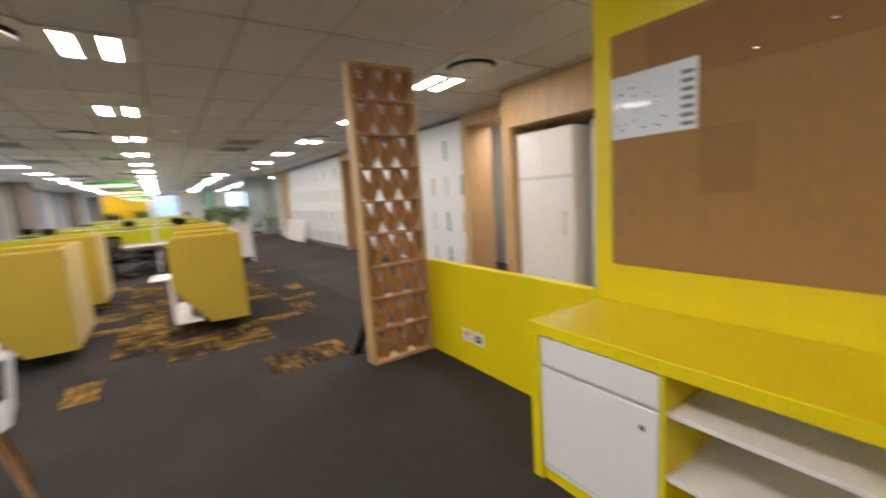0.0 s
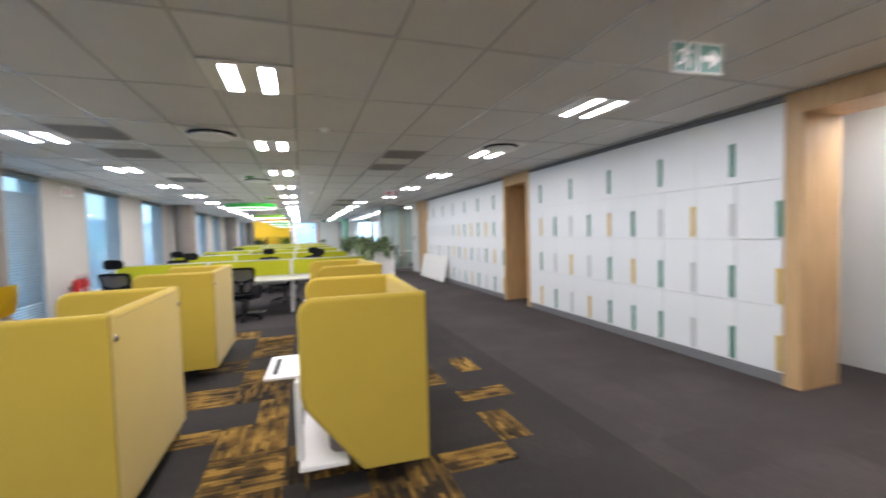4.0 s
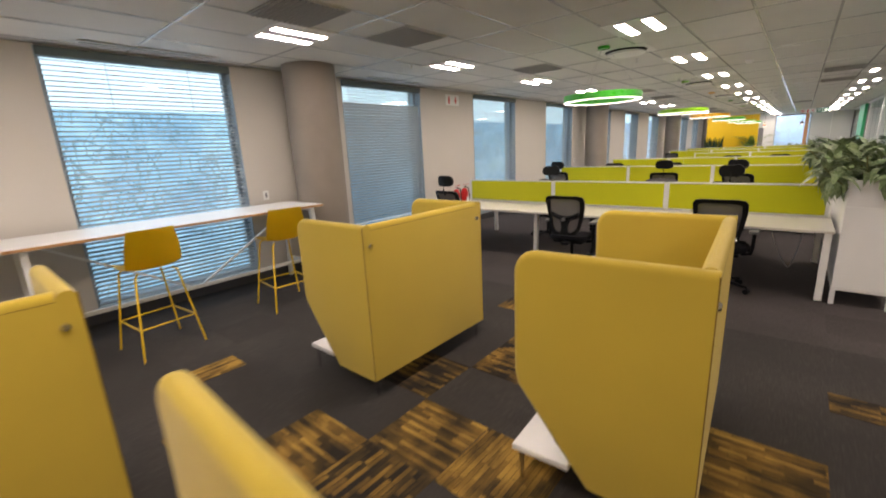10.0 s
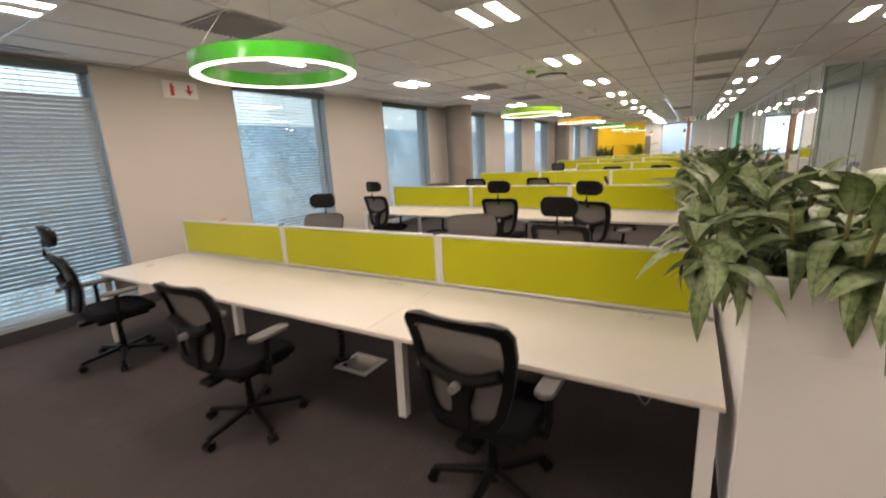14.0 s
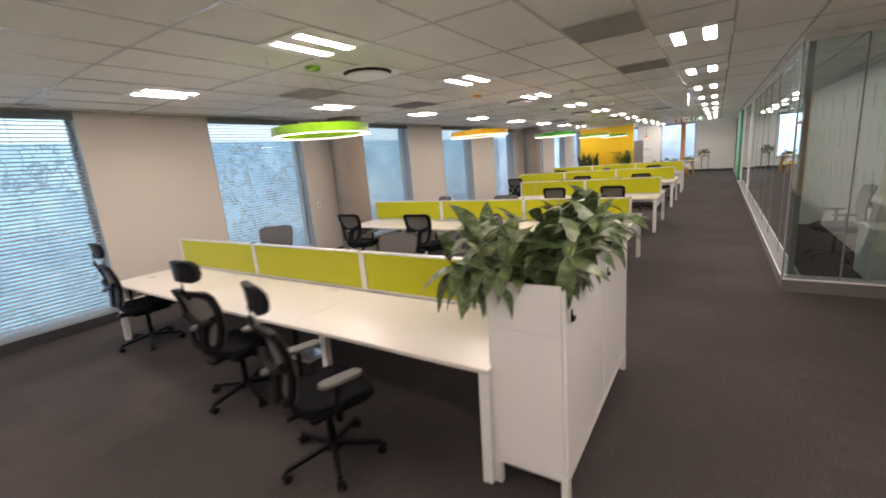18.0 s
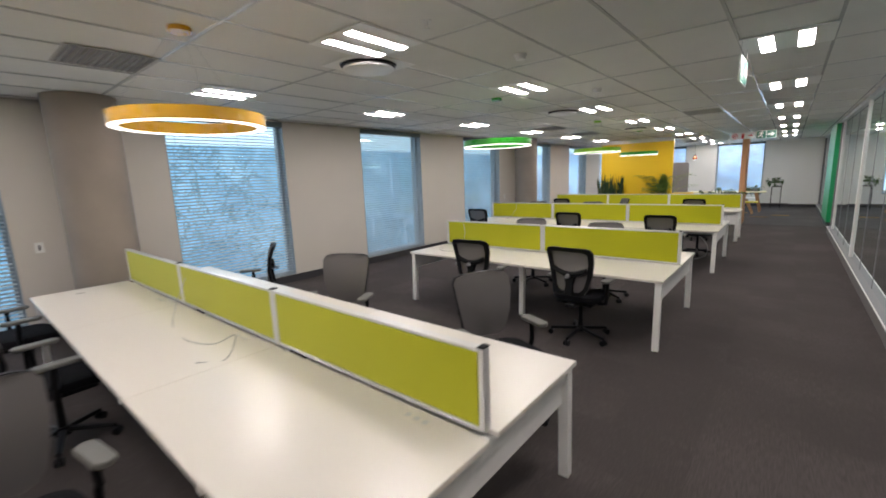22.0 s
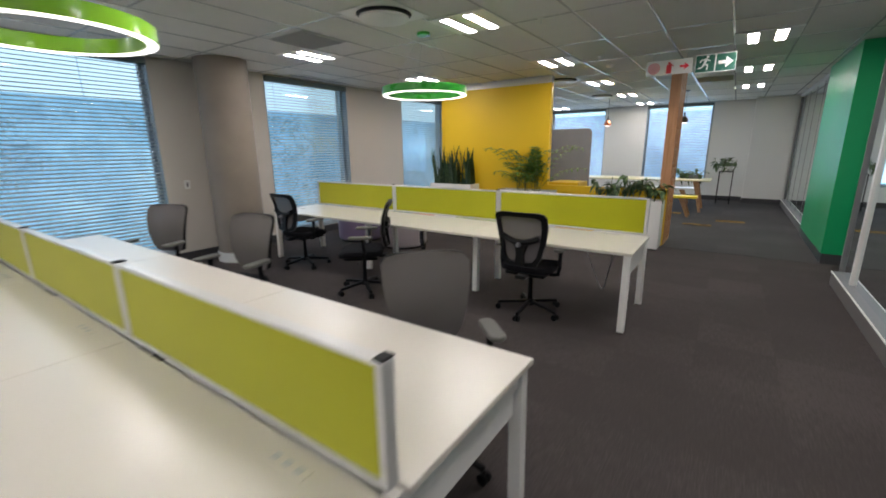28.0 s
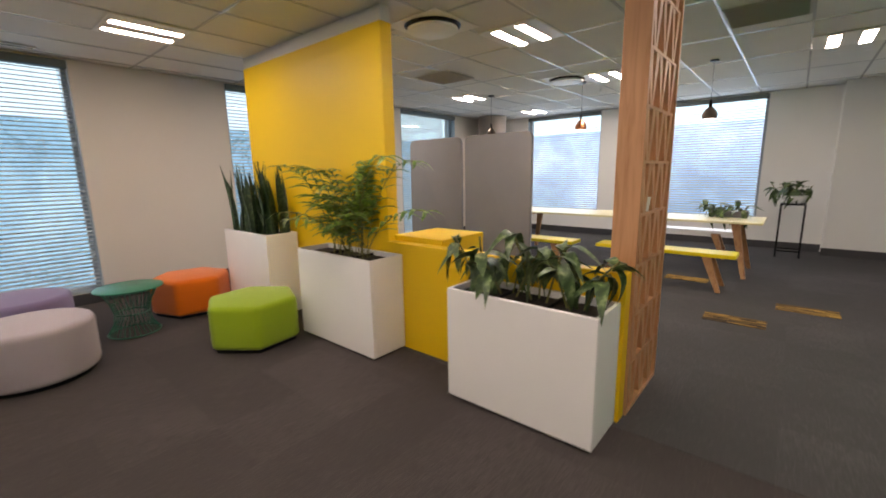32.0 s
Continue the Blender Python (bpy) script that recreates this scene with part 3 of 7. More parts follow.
SILL, HEAD = 0.13, 2.70
wall_with_openings("wall_west", WIN_X, -0.3, Y0, Y1 + 0.3, [(y, y + WIN_W, SILL, HEAD) for y in WIN_Y if y > Y0], "x", M_WALL, "warm off-white painted wall with tall windows")
END_WIN = [(-3.24, -1.46), (-0.27, 1.43)]
wall_with_openings("wall_north", Y1, 0.3, WIN_X, X1, [(a, b, 0.5, HEAD) for a, b in END_WIN], "y", M_WALL_COOL, "white painted end wall with two tall windows")
setting("wall_south", box(BM(), WIN_X, X1, Y0 - 0.2, Y0, 0, CEIL), M_WALL, "off-white painted wall", "wall")
setting("wall_east", box(BM(), X1, X1 + 0.2, Y0 - 0.2, Y1 + 0.3, 0, CEIL), M_WALL, "off-white painted wall", "wall")

bm = BM()
at = Y0
for y in [w for w in WIN_Y if w > Y0] + [Y1]:
    box(bm, WIN_X, WIN_X + 0.014, at, Y1 if y == Y1 else y + WIN_W, 0.0, 0.125)
    at = y + WIN_W
setting("baseboard", bm, M_SKIRT, "dark charcoal skirting board below the windows", "skirting")
setting("baseboard_north", box(BM(), WIN_X + 0.02, 2.35, Y1 - 0.014, Y1, 0.0, 0.13), M_SKIRT, "dark charcoal skirting board", "skirting")
setting("wall_pier", box(BM(), 2.36, OFFICE_X, 43.73, Y1 - 0.002, 0, CEIL), M_WALL_COOL, "white boxed-out wall pier", "wall")
setting("baseboard_pier", box(BM(), 2.345, OFFICE_X, 43.715, 43.728, 0, 0.13), M_SKIRT, "dark charcoal skirting board", "skirting")

# round concrete columns beside the windows
for y in (12.9, 22.95, 33.05, 43.3):
    bm = BM()
    lathe(bm, [(0.325, 0), (0.325, CEIL)], 40, (-3.76, y))
    setting("column", bm, M_CONCRETE, "round bare concrete column with cast marks", "column", True)
    bm = BM()
    lathe(bm, [(0.34, 0), (0.34, 0.13), (0.327, 0.135)], 40, (-3.76, y))
    setting("column_base", bm, M_WALL_COOL, "pale painted skirting round the column", "skirting", True)


# windows with frame, pane and venetian blind
def build_slat():
    bm = BM()
    w = 0.048
    pts = [(-w / 2, -0.002), (-w / 4, 0.001), (0, 0.002), (w / 4, 0.001), (w / 2, -0.002)]
    prism(bm, [(x, z) for x, z in pts] + [(x, z - 0.0012) for x, z in pts[::-1]], "y", 0.0, 1.0)
    data = bpy.data.meshes.new("slat")
    bm.to_mesh(data)
    bm.free()
    data.materials.append(M_SLAT)
    return data


SLAT = build_slat()
SLATS = []


def window(number, m, width, sill, head, tilt, drop, tilt_low=None):
    """A window seen along its own -x; y runs along the wall. drop: how far down the blind reaches (0 to 1)."""
    w = tagged(thing("window_%d" % number, "tall window in a grey-blue metal frame with clear panes", "window", "", m), kind="structure")
    for name, y0, y1, z0, z1 in (("window_frame", 0, 0.05, sill, head), ("window_frame", width - 0.05, width, sill, head), ("window_frame", 0.05, width - 0.05, sill, sill + 0.06), ("window_frame", 0.05, width - 0.05, head - 0.06, head)):
        part(name, box(BM(), -0.2, -0.12, y0 + 0.001, y1 - 0.001, z0 + 0.001, z1 - 0.001, 0.006, 1), M_ALU, w)
    pane = part("pane", box(BM(), -0.166, -0.158, 0.05, width - 0.05, sill + 0.06, head - 0.06), M_GLASS, w)
    pane.visible_shadow = False
    part("window_sill", box(BM(), -0.118, 0.006, 0.002, width - 0.002, sill + 0.001, sill + 0.018, 0.004, 1), M_ALU, w, "grey-blue metal sill")
    for y in (0.006, width - 0.006):
        part("reveal", box(BM(), -0.118, 0.004, min(y, y - 0.005), max(y, y + 0.005), sill + 0.019, head - 0.002), M_ALU, w)
    b = thing("venetian_blind", "grey aluminium venetian blind with slats lowered and tilted", "blind", "window blinds", m)
    part("head_rail", box(BM(), -0.085, 0.03, 0.012, width - 0.012, head - 0.085, head - 0.004, 0.006, 1), M_BLIND_HEAD, b, "dark grey head rail")
    low = sill + 0.03 + (1 - drop) * (head - sill)
    n = int((head - 0.1 - low) / 0.046)
    for k in range(n):
        z = head - 0.11 - 0.046 * k
        a = tilt_low if tilt_low is not None and n * 0.08 < k < n * 0.86 else tilt
        SLATS.append((b, Matrix.LocRotScale((-0.03, 0.02, z), Euler((0, radians(a + random.uniform(-1.5, 1.5)), 0)), (1, width - 0.04, 1))))
    part("bottom_rail", box(BM(), -0.055, -0.005, 0.02, width - 0.02, low - 0.012, low + 0.008, 0.004, 1), M_ALU, b)
    for y in (0.3, width - 0.3):
        part("cord", rod(BM(), (-0.004, y, low), (-0.004, y, head - 0.08), 0.0012, n=5), M_SLAT, b)


number = 0
for k, y in enumerate(WIN_Y):
    if y > Y0:
        number += 1
        closed = abs(y - WIN_Y[3]) < 0.1
        window(number, pose(WIN_X, y, 0), WIN_W, SILL, HEAD, 20, 1.0, -54 if closed else None)
for a, b in END_WIN:
    number += 1
    window(number, pose(a, Y1, 0, 0, 0, -90), b - a, 0.5, HEAD, 24, 1.0)

# the sky's light in the window openings
def window_light(m, width, low, watts):
    lamp = new("window_light", bpy.data.lights.new("window_light", "AREA"))
    lamp.data.shape, lamp.data.size, lamp.data.size_y = "RECTANGLE", width - 0.1, HEAD - low - 0.2
    lamp.data.energy, lamp.data.color = watts, (0.55, 0.78, 1.0)
    lamp.matrix_world = m @ pose(0.035, width / 2, (HEAD + low) / 2) @ Matrix.Rotation(radians(-90), 4, "Y") @ Matrix.Rotation(radians(90), 4, "Z")


for y in WIN_Y:
    if y > Y0:
        window_light(pose(WIN_X, y, 0), WIN_W, SILL, 4.5)
for a, b in END_WIN:
    window_light(pose(a, Y1, 0, 0, 0, -90), b - a, 0.5, 16.0)

# what lies outside
bm = BM()
for ya, yb, x in ((-30, 75, -16.0),):
    bm.faces.new([bm.verts.new(p) for p in ((x, ya, -6), (x, yb, -6), (x, yb, 7.5), (x, ya, 7.5))])
tagged(part("backdrop_west", bm, M_OUT, None, "pale blue winter view of trees and far buildings"), category="backdrop", kind="structure")
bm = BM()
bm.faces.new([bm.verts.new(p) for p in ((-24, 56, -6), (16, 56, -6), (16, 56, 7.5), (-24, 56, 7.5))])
tagged(part("backdrop_north", bm, M_OUT_HAZY, None, "pale blue winter view of far buildings, haze and glare in its colour"), category="backdrop", kind="structure")

# locker wall, with wood-lined passages
LX = 4.4
def solid_wall(name, y0, y1, mat, label, x0=LX, x1=None, z0=0.0, z1=CEIL):
    setting(name, box(BM(), x0, x1 or x0 + 0.5, y0, y1, z0, z1), mat, label, "wall")
solid_wall("wall_lockers_a", 8.85, 13.41, M_WALL_COOL, "white wall behind the lockers", LX + 0.02)
solid_wall("wall_lockers_b", 14.50, 20.48, M_WALL_COOL, "white wall behind the lockers", LX + 0.02)
solid_wall("wall_corridor_end", 21.86, OFFICE_Y - 0.05, M_WALL_COOL, "white wall between door and glass office")
solid_wall("wall_passage_back", 7.3, 22.6, M_WALL_COOL, "white corridor wall behind the locker bank", 5.6, 5.7)
for a, b in ((13.41, 14.50),):
    for y0, y1 in ((a, a + 0.1), (b - 0.1, b)):
        setting("passage_lining", box(BM(), LX - 0.03, LX + 1.15, y0, y1, 0, CEIL - 0.002), M_PLY, "birch plywood lining of the passage", "trim")
    setting("passage_head", box(BM(), LX - 0.03, LX + 1.15, a + 0.1, b - 0.1, 2.5, CEIL - 0.002), M_PLY, "birch plywood head of the passage", "trim")
    setting("passage_panel", box(BM(), LX + 1.0, LX + 1.1, a + 0.1, b - 0.1, 0, 2.5), M_CORK, "brown panelled back of the passage", "wall")
setting("passage_lining_south", box(BM(), LX - 0.03, LX + 0.5, 8.68, 8.83, 0, CEIL - 0.002), M_PLY, "birch plywood lining of the corridor opening", "trim")
setting("passage_head_south", box(BM(), LX - 0.03, LX + 0.5, 7.22, 8.68, 2.52, CEIL - 0.002), M_PLY, "birch plywood head of the corridor opening", "trim")
setting("door_lining", box(BM(), LX - 0.03, LX + 0.5, 20.48, 20.62, 0, CEIL - 0.002), M_PLY, "birch plywood door lining", "trim")
setting("door_head", box(BM(), LX - 0.03, LX + 0.5, 20.62, 21.86, 2.4, CEIL - 0.002), M_PLY, "birch plywood head over the door", "trim")

# niche with tall cabinets, framed in plywood
NX = 3.82
setting("niche_jamb", box(BM(), NX, NX + 0.9, 7.06, 7.22, 0, CEIL - 0.002), M_PLY, "birch plywood jamb of the cabinet niche", "trim")
setting("niche_lintel", box(BM(), NX + 0.003, NX + 0.9, 2.2, 7.06, 2.23, CEIL - 0.002), M_PLY, "birch plywood lintel over the cabinet niche", "trim")
setting("niche_back", box(BM(), NX + 0.9, NX + 1.0, Y0, 7.22, 0, CEIL - 0.002), M_WALL_COOL, "white back wall of the niche", "wall")
setting("niche_side", box(BM(), NX, NX + 0.9, 2.0, 2.2, 0, CEIL - 0.002), M_PLY, "birch plywood jamb of the niche", "trim")
setting("wall_south_east", box(BM(), NX, NX + 0.9, Y0, 2.0, 0, CEIL - 0.004), M_WALL, "off-white wall beyond the niche", "wall")

# glass-fronted offices: kerb, posts, panes, head channel
def glass_run(name, a, b, axis, fixed, posts, wide=()):
    g = tagged(thing(name, "full-height glass office partition on a low white kerb with slim white posts", "glass partition"), kind="structure")
    def blk(u0, u1, d, z0, z1, bev=0.0):
        return box(BM(), fixed - d, fixed + d, u0, u1, z0, z1, bev, 1) if axis == "x" else box(BM(), u0, u1, fixed - d, fixed + d, z0, z1, bev, 1)
    # panes stop short of the posts by their half width
    part("kerb", blk(a, b, 0.085, 0, 0.135), M_KERB, g, "grey kerb face")
    part("kerb_cap", blk(a, b, 0.078, 0.1355, 0.149), M_GREY_PLASTIC, g, "grey kerb ledge")
    for side in (-1, 1):
        lip = (fixed + side * 0.0785, fixed + side * 0.092)
        part("kerb_lip", box(BM(), min(lip), max(lip), a, b, 0.1355, 0.151, 0.003, 1) if axis == "x" else box(BM(), a, b, min(lip), max(lip), 0.1355, 0.151, 0.003, 1), M_STEEL_WHITE, g, "thin white lip")
    part("head_channel", blk(a, b, 0.04, CEIL - 0.06, CEIL - 0.002), M_SILVER, g)
    edges = [a, *posts, b]
    for u in edges:
        d = 0.03 if u in wide else 0.007
        lo, hi = (u, u + 2 * d) if u == a else (u - 2 * d, u) if u == b else (u - d, u + d)
        part("post", blk(lo, hi, 0.03 if u in wide or u in (a, b) else 0.009, 0.151, CEIL - 0.061, 0.003), M_STEEL_WHITE if u in wide else M_GREY_PLASTIC, g)
    for u0, u1 in zip(edges, edges[1:]):
        part("pane", blk(u0 + 0.004, u1 - 0.004, 0.005, 0.151, CEIL - 0.061), M_OFFICE_GLASS, g)
    return g


glass_run("glass_wall_front", OFFICE_X - 0.089, LX + 0.1, "y", OFFICE_Y, [3.62], ())
glass_run("glass_wall_side", OFFICE_Y + 0.09, 35.95, "x", OFFICE_X, [24.0, 25.4, 26.6, 27.66, 29.0, 30.2, 31.38, 32.7, 34.0, 35.4], (31.38, 35.4))
glass_run("glass_wall_far", 39.2, 43.7, "x", OFFICE_X + 0.06, [39.5, 40.4, 41.3, 42.2, 43.0], (39.5,))
setting("green_wall", box(BM(), OFFICE_X - 0.06, 5.2, 36.95, 39.1, 0.14, CEIL - 0.002), M_GREEN_WALL, "glossy emerald green painted wall block", "wall")
setting("green_wall_base", box(BM(), OFFICE_X - 0.05, 5.2, 36.96, 39.09, 0.0, 0.139), M_SKIRT, "dark skirting of the green block", "skirting")
for name, y in (("wall_office_a", 27.2), ("wall_office_b", 31.9)):
    setting(name, box(BM(), OFFICE_X + 0.06, X1, y, y + 0.1, 0, CEIL - 0.002), M_WALL_COOL, "white wall between two offices", "wall")
setting("wall_office_east", box(BM(), 6.6, 6.7, OFFICE_Y, Y1, 0, CEIL - 0.002), M_WALL_COOL, "grey-white back wall of the offices", "wall")
setting("wall_office_south", box(BM(), LX + 0.1, 6.6, OFFICE_Y - 0.05, OFFICE_Y + 0.05, 0, CEIL - 0.002), M_WALL_COOL, "white side wall of the office", "wall")


# ceiling fittings
def ceiling_light():
    t = thing("ceiling_light", "recessed square ceiling light with two glowing strips", "ceiling light", "ceiling lights")
    part("frame", box(BM(), -0.3, 0.3, -0.3, 0.3, -0.006, 0.004, 0.002, 1), M_STEEL_WHITE, t)
    for x in (-0.125, 0.125):
        strip = part("diffuser", box(BM(), x - 0.048, x + 0.048, -0.265, 0.265, -0.016, -0.0062), M_STEEL_WHITE, t, "bright glowing strip")
        strip.data.materials.append(M_LAMP)
        for f in strip.data.polygons:
            f.material_index = 1 if f.normal.z < -0.5 else 0
    return t


LIGHT_Z = CEIL - 0.004
lamp = None
for x, ks in ((-2.6, range(-6, 12)), (-0.2, range(-6, 12)), (2.84, (-6, -4, -3, -2, -1, 0, 1)), (2.2, range(2, 11))):
    for k in ks:
        m = pose(x, 16.8 + 2.4 * k, LIGHT_Z)
        if lamp is None:
            lamp = ceiling_light()
            lamp.matrix_basis = m
        else:
            copy_thing(lamp, m)
# unseen extra fittings, added to brighten the first aisle, corridor and glass offices
for x, y in ((2.84, 3.7), (5.22, 8.0), (4.9, 24.9), (4.9, 29.5), (4.9, 33.9), (4.9, 41.4)):
    copy_thing(lamp, pose(x, y, LIGHT_Z))

# ---- desks ----
def bench(n, y, sides=(-1, 1), x_right=1.5):
    """A row of n double desks with a lime screen along its middle."""
    x0, depth = x_right - 1.6 * n, 1.65
    d = thing("double_desk", "white bench desk for %d people with white steel legs" % (len(sides) * n), "desk", "bench desks", pose(0, y, 0))
    for k in range(n):
        a, b = x0 + 1.6 * k, x0 + 1.6 * (k + 1)
        for s in sides:
            lo, hi = (-depth / 2, -0.03) if s < 0 else (0.03, depth / 2)
            part("desktop", box(BM(), a + 0.001, b - 0.001, lo, hi, DESK_Z - 0.026, DESK_Z, 0.003, 1), M_DESK, d)
            u = (a + b) / 2 + 0.47
            sock = part("desk_socket", box(BM(), u - 0.085, u + 0.085, s * 0.095 - 0.022, s * 0.095 + 0.022, DESK_Z, DESK_Z + 0.003, 0.001, 1), M_DESK, d, "flush pale power socket strip")
            for j in (-0.05, 0.0, 0.05):
                part("outlet", box(BM(), u + j - 0.012, u + j + 0.012, s * 0.095 - 0.011, s * 0.095 + 0.011, DESK_Z + 0.003, DESK_Z + 0.0045), M_PALE, sock)
        part("cable_tray", box(BM(), a + 0.12, b - 0.12, -0.12, 0.12, DESK_Z - 0.16, DESK_Z - 0.10, 0.004, 1), M_STEEL_WHITE, d)
    for k in range(n + 1):
        x = x0 + 1.6 * k
        x = min(max(x, x0 + 0.045), x_right - 0.045)
        end = k in (0, n)
        for s in (-1, 1):
            bm = BM()
            yl = s * (depth / 2 - (0.05 if end else 0.30)) if s in sides else -0.03
            prism(bm, [(x - 0.028, yl - 0.026), (x + 0.028, yl - 0.026), (x + 0.028, yl + 0.026), (x - 0.028, yl + 0.026)], "z", 0.012, DESK_Z - 0.028)
            top = max(v.co.z for v in bm.verts)
            for v in bm.verts:
                if v.co.z < 0.1:
                    v.co.y += s * 0.02
            part("leg", bm, M_STEEL_WHITE, d)
            part("foot", rod(BM(), (x, yl + s * 0.02, 0.0), (x, yl + s * 0.02, 0.0125), 0.018, n=10), M_BLACK, d)
        if end:
            e, e2 = depth / 2 - 0.08, depth / 2 - 0.08 if len(sides) == 2 else -0.06
            part("end_rail", box(BM(), x - 0.018, x + 0.018, -e, e2, DESK_Z - 0.10, DESK_Z - 0.027, 0.003, 1), M_STEEL_WHITE, d)
            part("end_panel", box(BM(), x - 0.006, x + 0.006, -e + 0.02, e2 - 0.02, DESK_Z - 0.22, DESK_Z - 0.101, 0.002, 1), M_STEEL_WHITE, d)
    for s in sides:
        part("side_rail", box(BM(), x0 + 0.08, x_right - 0.08, s * 0.42 - 0.02, s * 0.42 + 0.02, DESK_Z - 0.07, DESK_Z - 0.027), M_STEEL_WHITE, d)
    top, low = 1.058, DESK_Z + 0.006
    p = thing("desk_screen", "lime green fabric desk screen in an aluminium frame", "desk screen", "lime desk screens", pose(0, y, 0))
    for k in range(n):
        a, b = x0 + 0.03 + (1.6 - 0.02) * k, x0 + 0.03 + (1.6 - 0.02) * (k + 1)
        f = part("screen_frame", box(BM(), a, a + 0.03, -0.021, 0.021, low, top, 0.004, 1), M_SILVER, p)
        part("screen_frame", box(BM(), b - 0.03, b, -0.021, 0.021, low, top, 0.004, 1), M_SILVER, p)
        part("screen_frame", box(BM(), a + 0.03, b - 0.03, -0.021, 0.021, top - 0.016, top, 0.003, 1), M_SILVER, p)
        part("screen_frame", box(BM(), a + 0.03, b - 0.03, -0.021, 0.021, low, low + 0.016, 0.003, 1), M_SILVER, p)
        part("panel", box(BM(), a + 0.031, b - 0.031, -0.017, 0.017, low + 0.017, top - 0.017, 0.005, 1), M_LIME, p, "lime green fabric panel")
        part("end_cap", box(BM(), b - 0.032, b + 0.001, -0.024, 0.024, top, top + 0.008, 0.003, 1), M_BLACK, p, "black plastic end cap")


for n, y in zip((3, 3, 3, 2, 3, 3), DESK_Y):
    bench(n, y, (-1,) if y == DESK_Y[-1] else (-1, 1))


# ---- mesh task chairs ----
def grid_sheet(bm, w, rows, thick, cols=7):
    """A padded sheet from rows of (offset, height, half width, bow): used for backs and seats, closed with thickness."""
    front, back = [], []
    for y, z, half, bow in rows:
        line_f, line_b = [], []
        for c in range(cols):
            u = -1 + 2 * c / (cols - 1)
            line_f.append(bm.verts.new((u * half, y + bow * (1 - u * u), z)))
            line_b.append(bm.verts.new((u * half, y + bow * (1 - u * u) + thick, z)))
        front.append(line_f)
        back.append(line_b)
    r = len(rows)
    for i in range(r - 1):
        for c in range(cols - 1):
            bm.faces.new((front[i][c], front[i][c + 1], front[i + 1][c + 1], front[i + 1][c]))
            bm.faces.new((back[i][c], back[i + 1][c], back[i + 1][c + 1], back[i][c + 1]))
        for c in (0, cols - 1):
            bm.faces.new((front[i][c], front[i + 1][c], back[i + 1][c], back[i][c]))
    for i in (0, r - 1):
        for c in range(cols - 1):
            bm.faces.new((front[i][c], front[i][c + 1], back[i][c + 1], back[i][c]))
    return bm


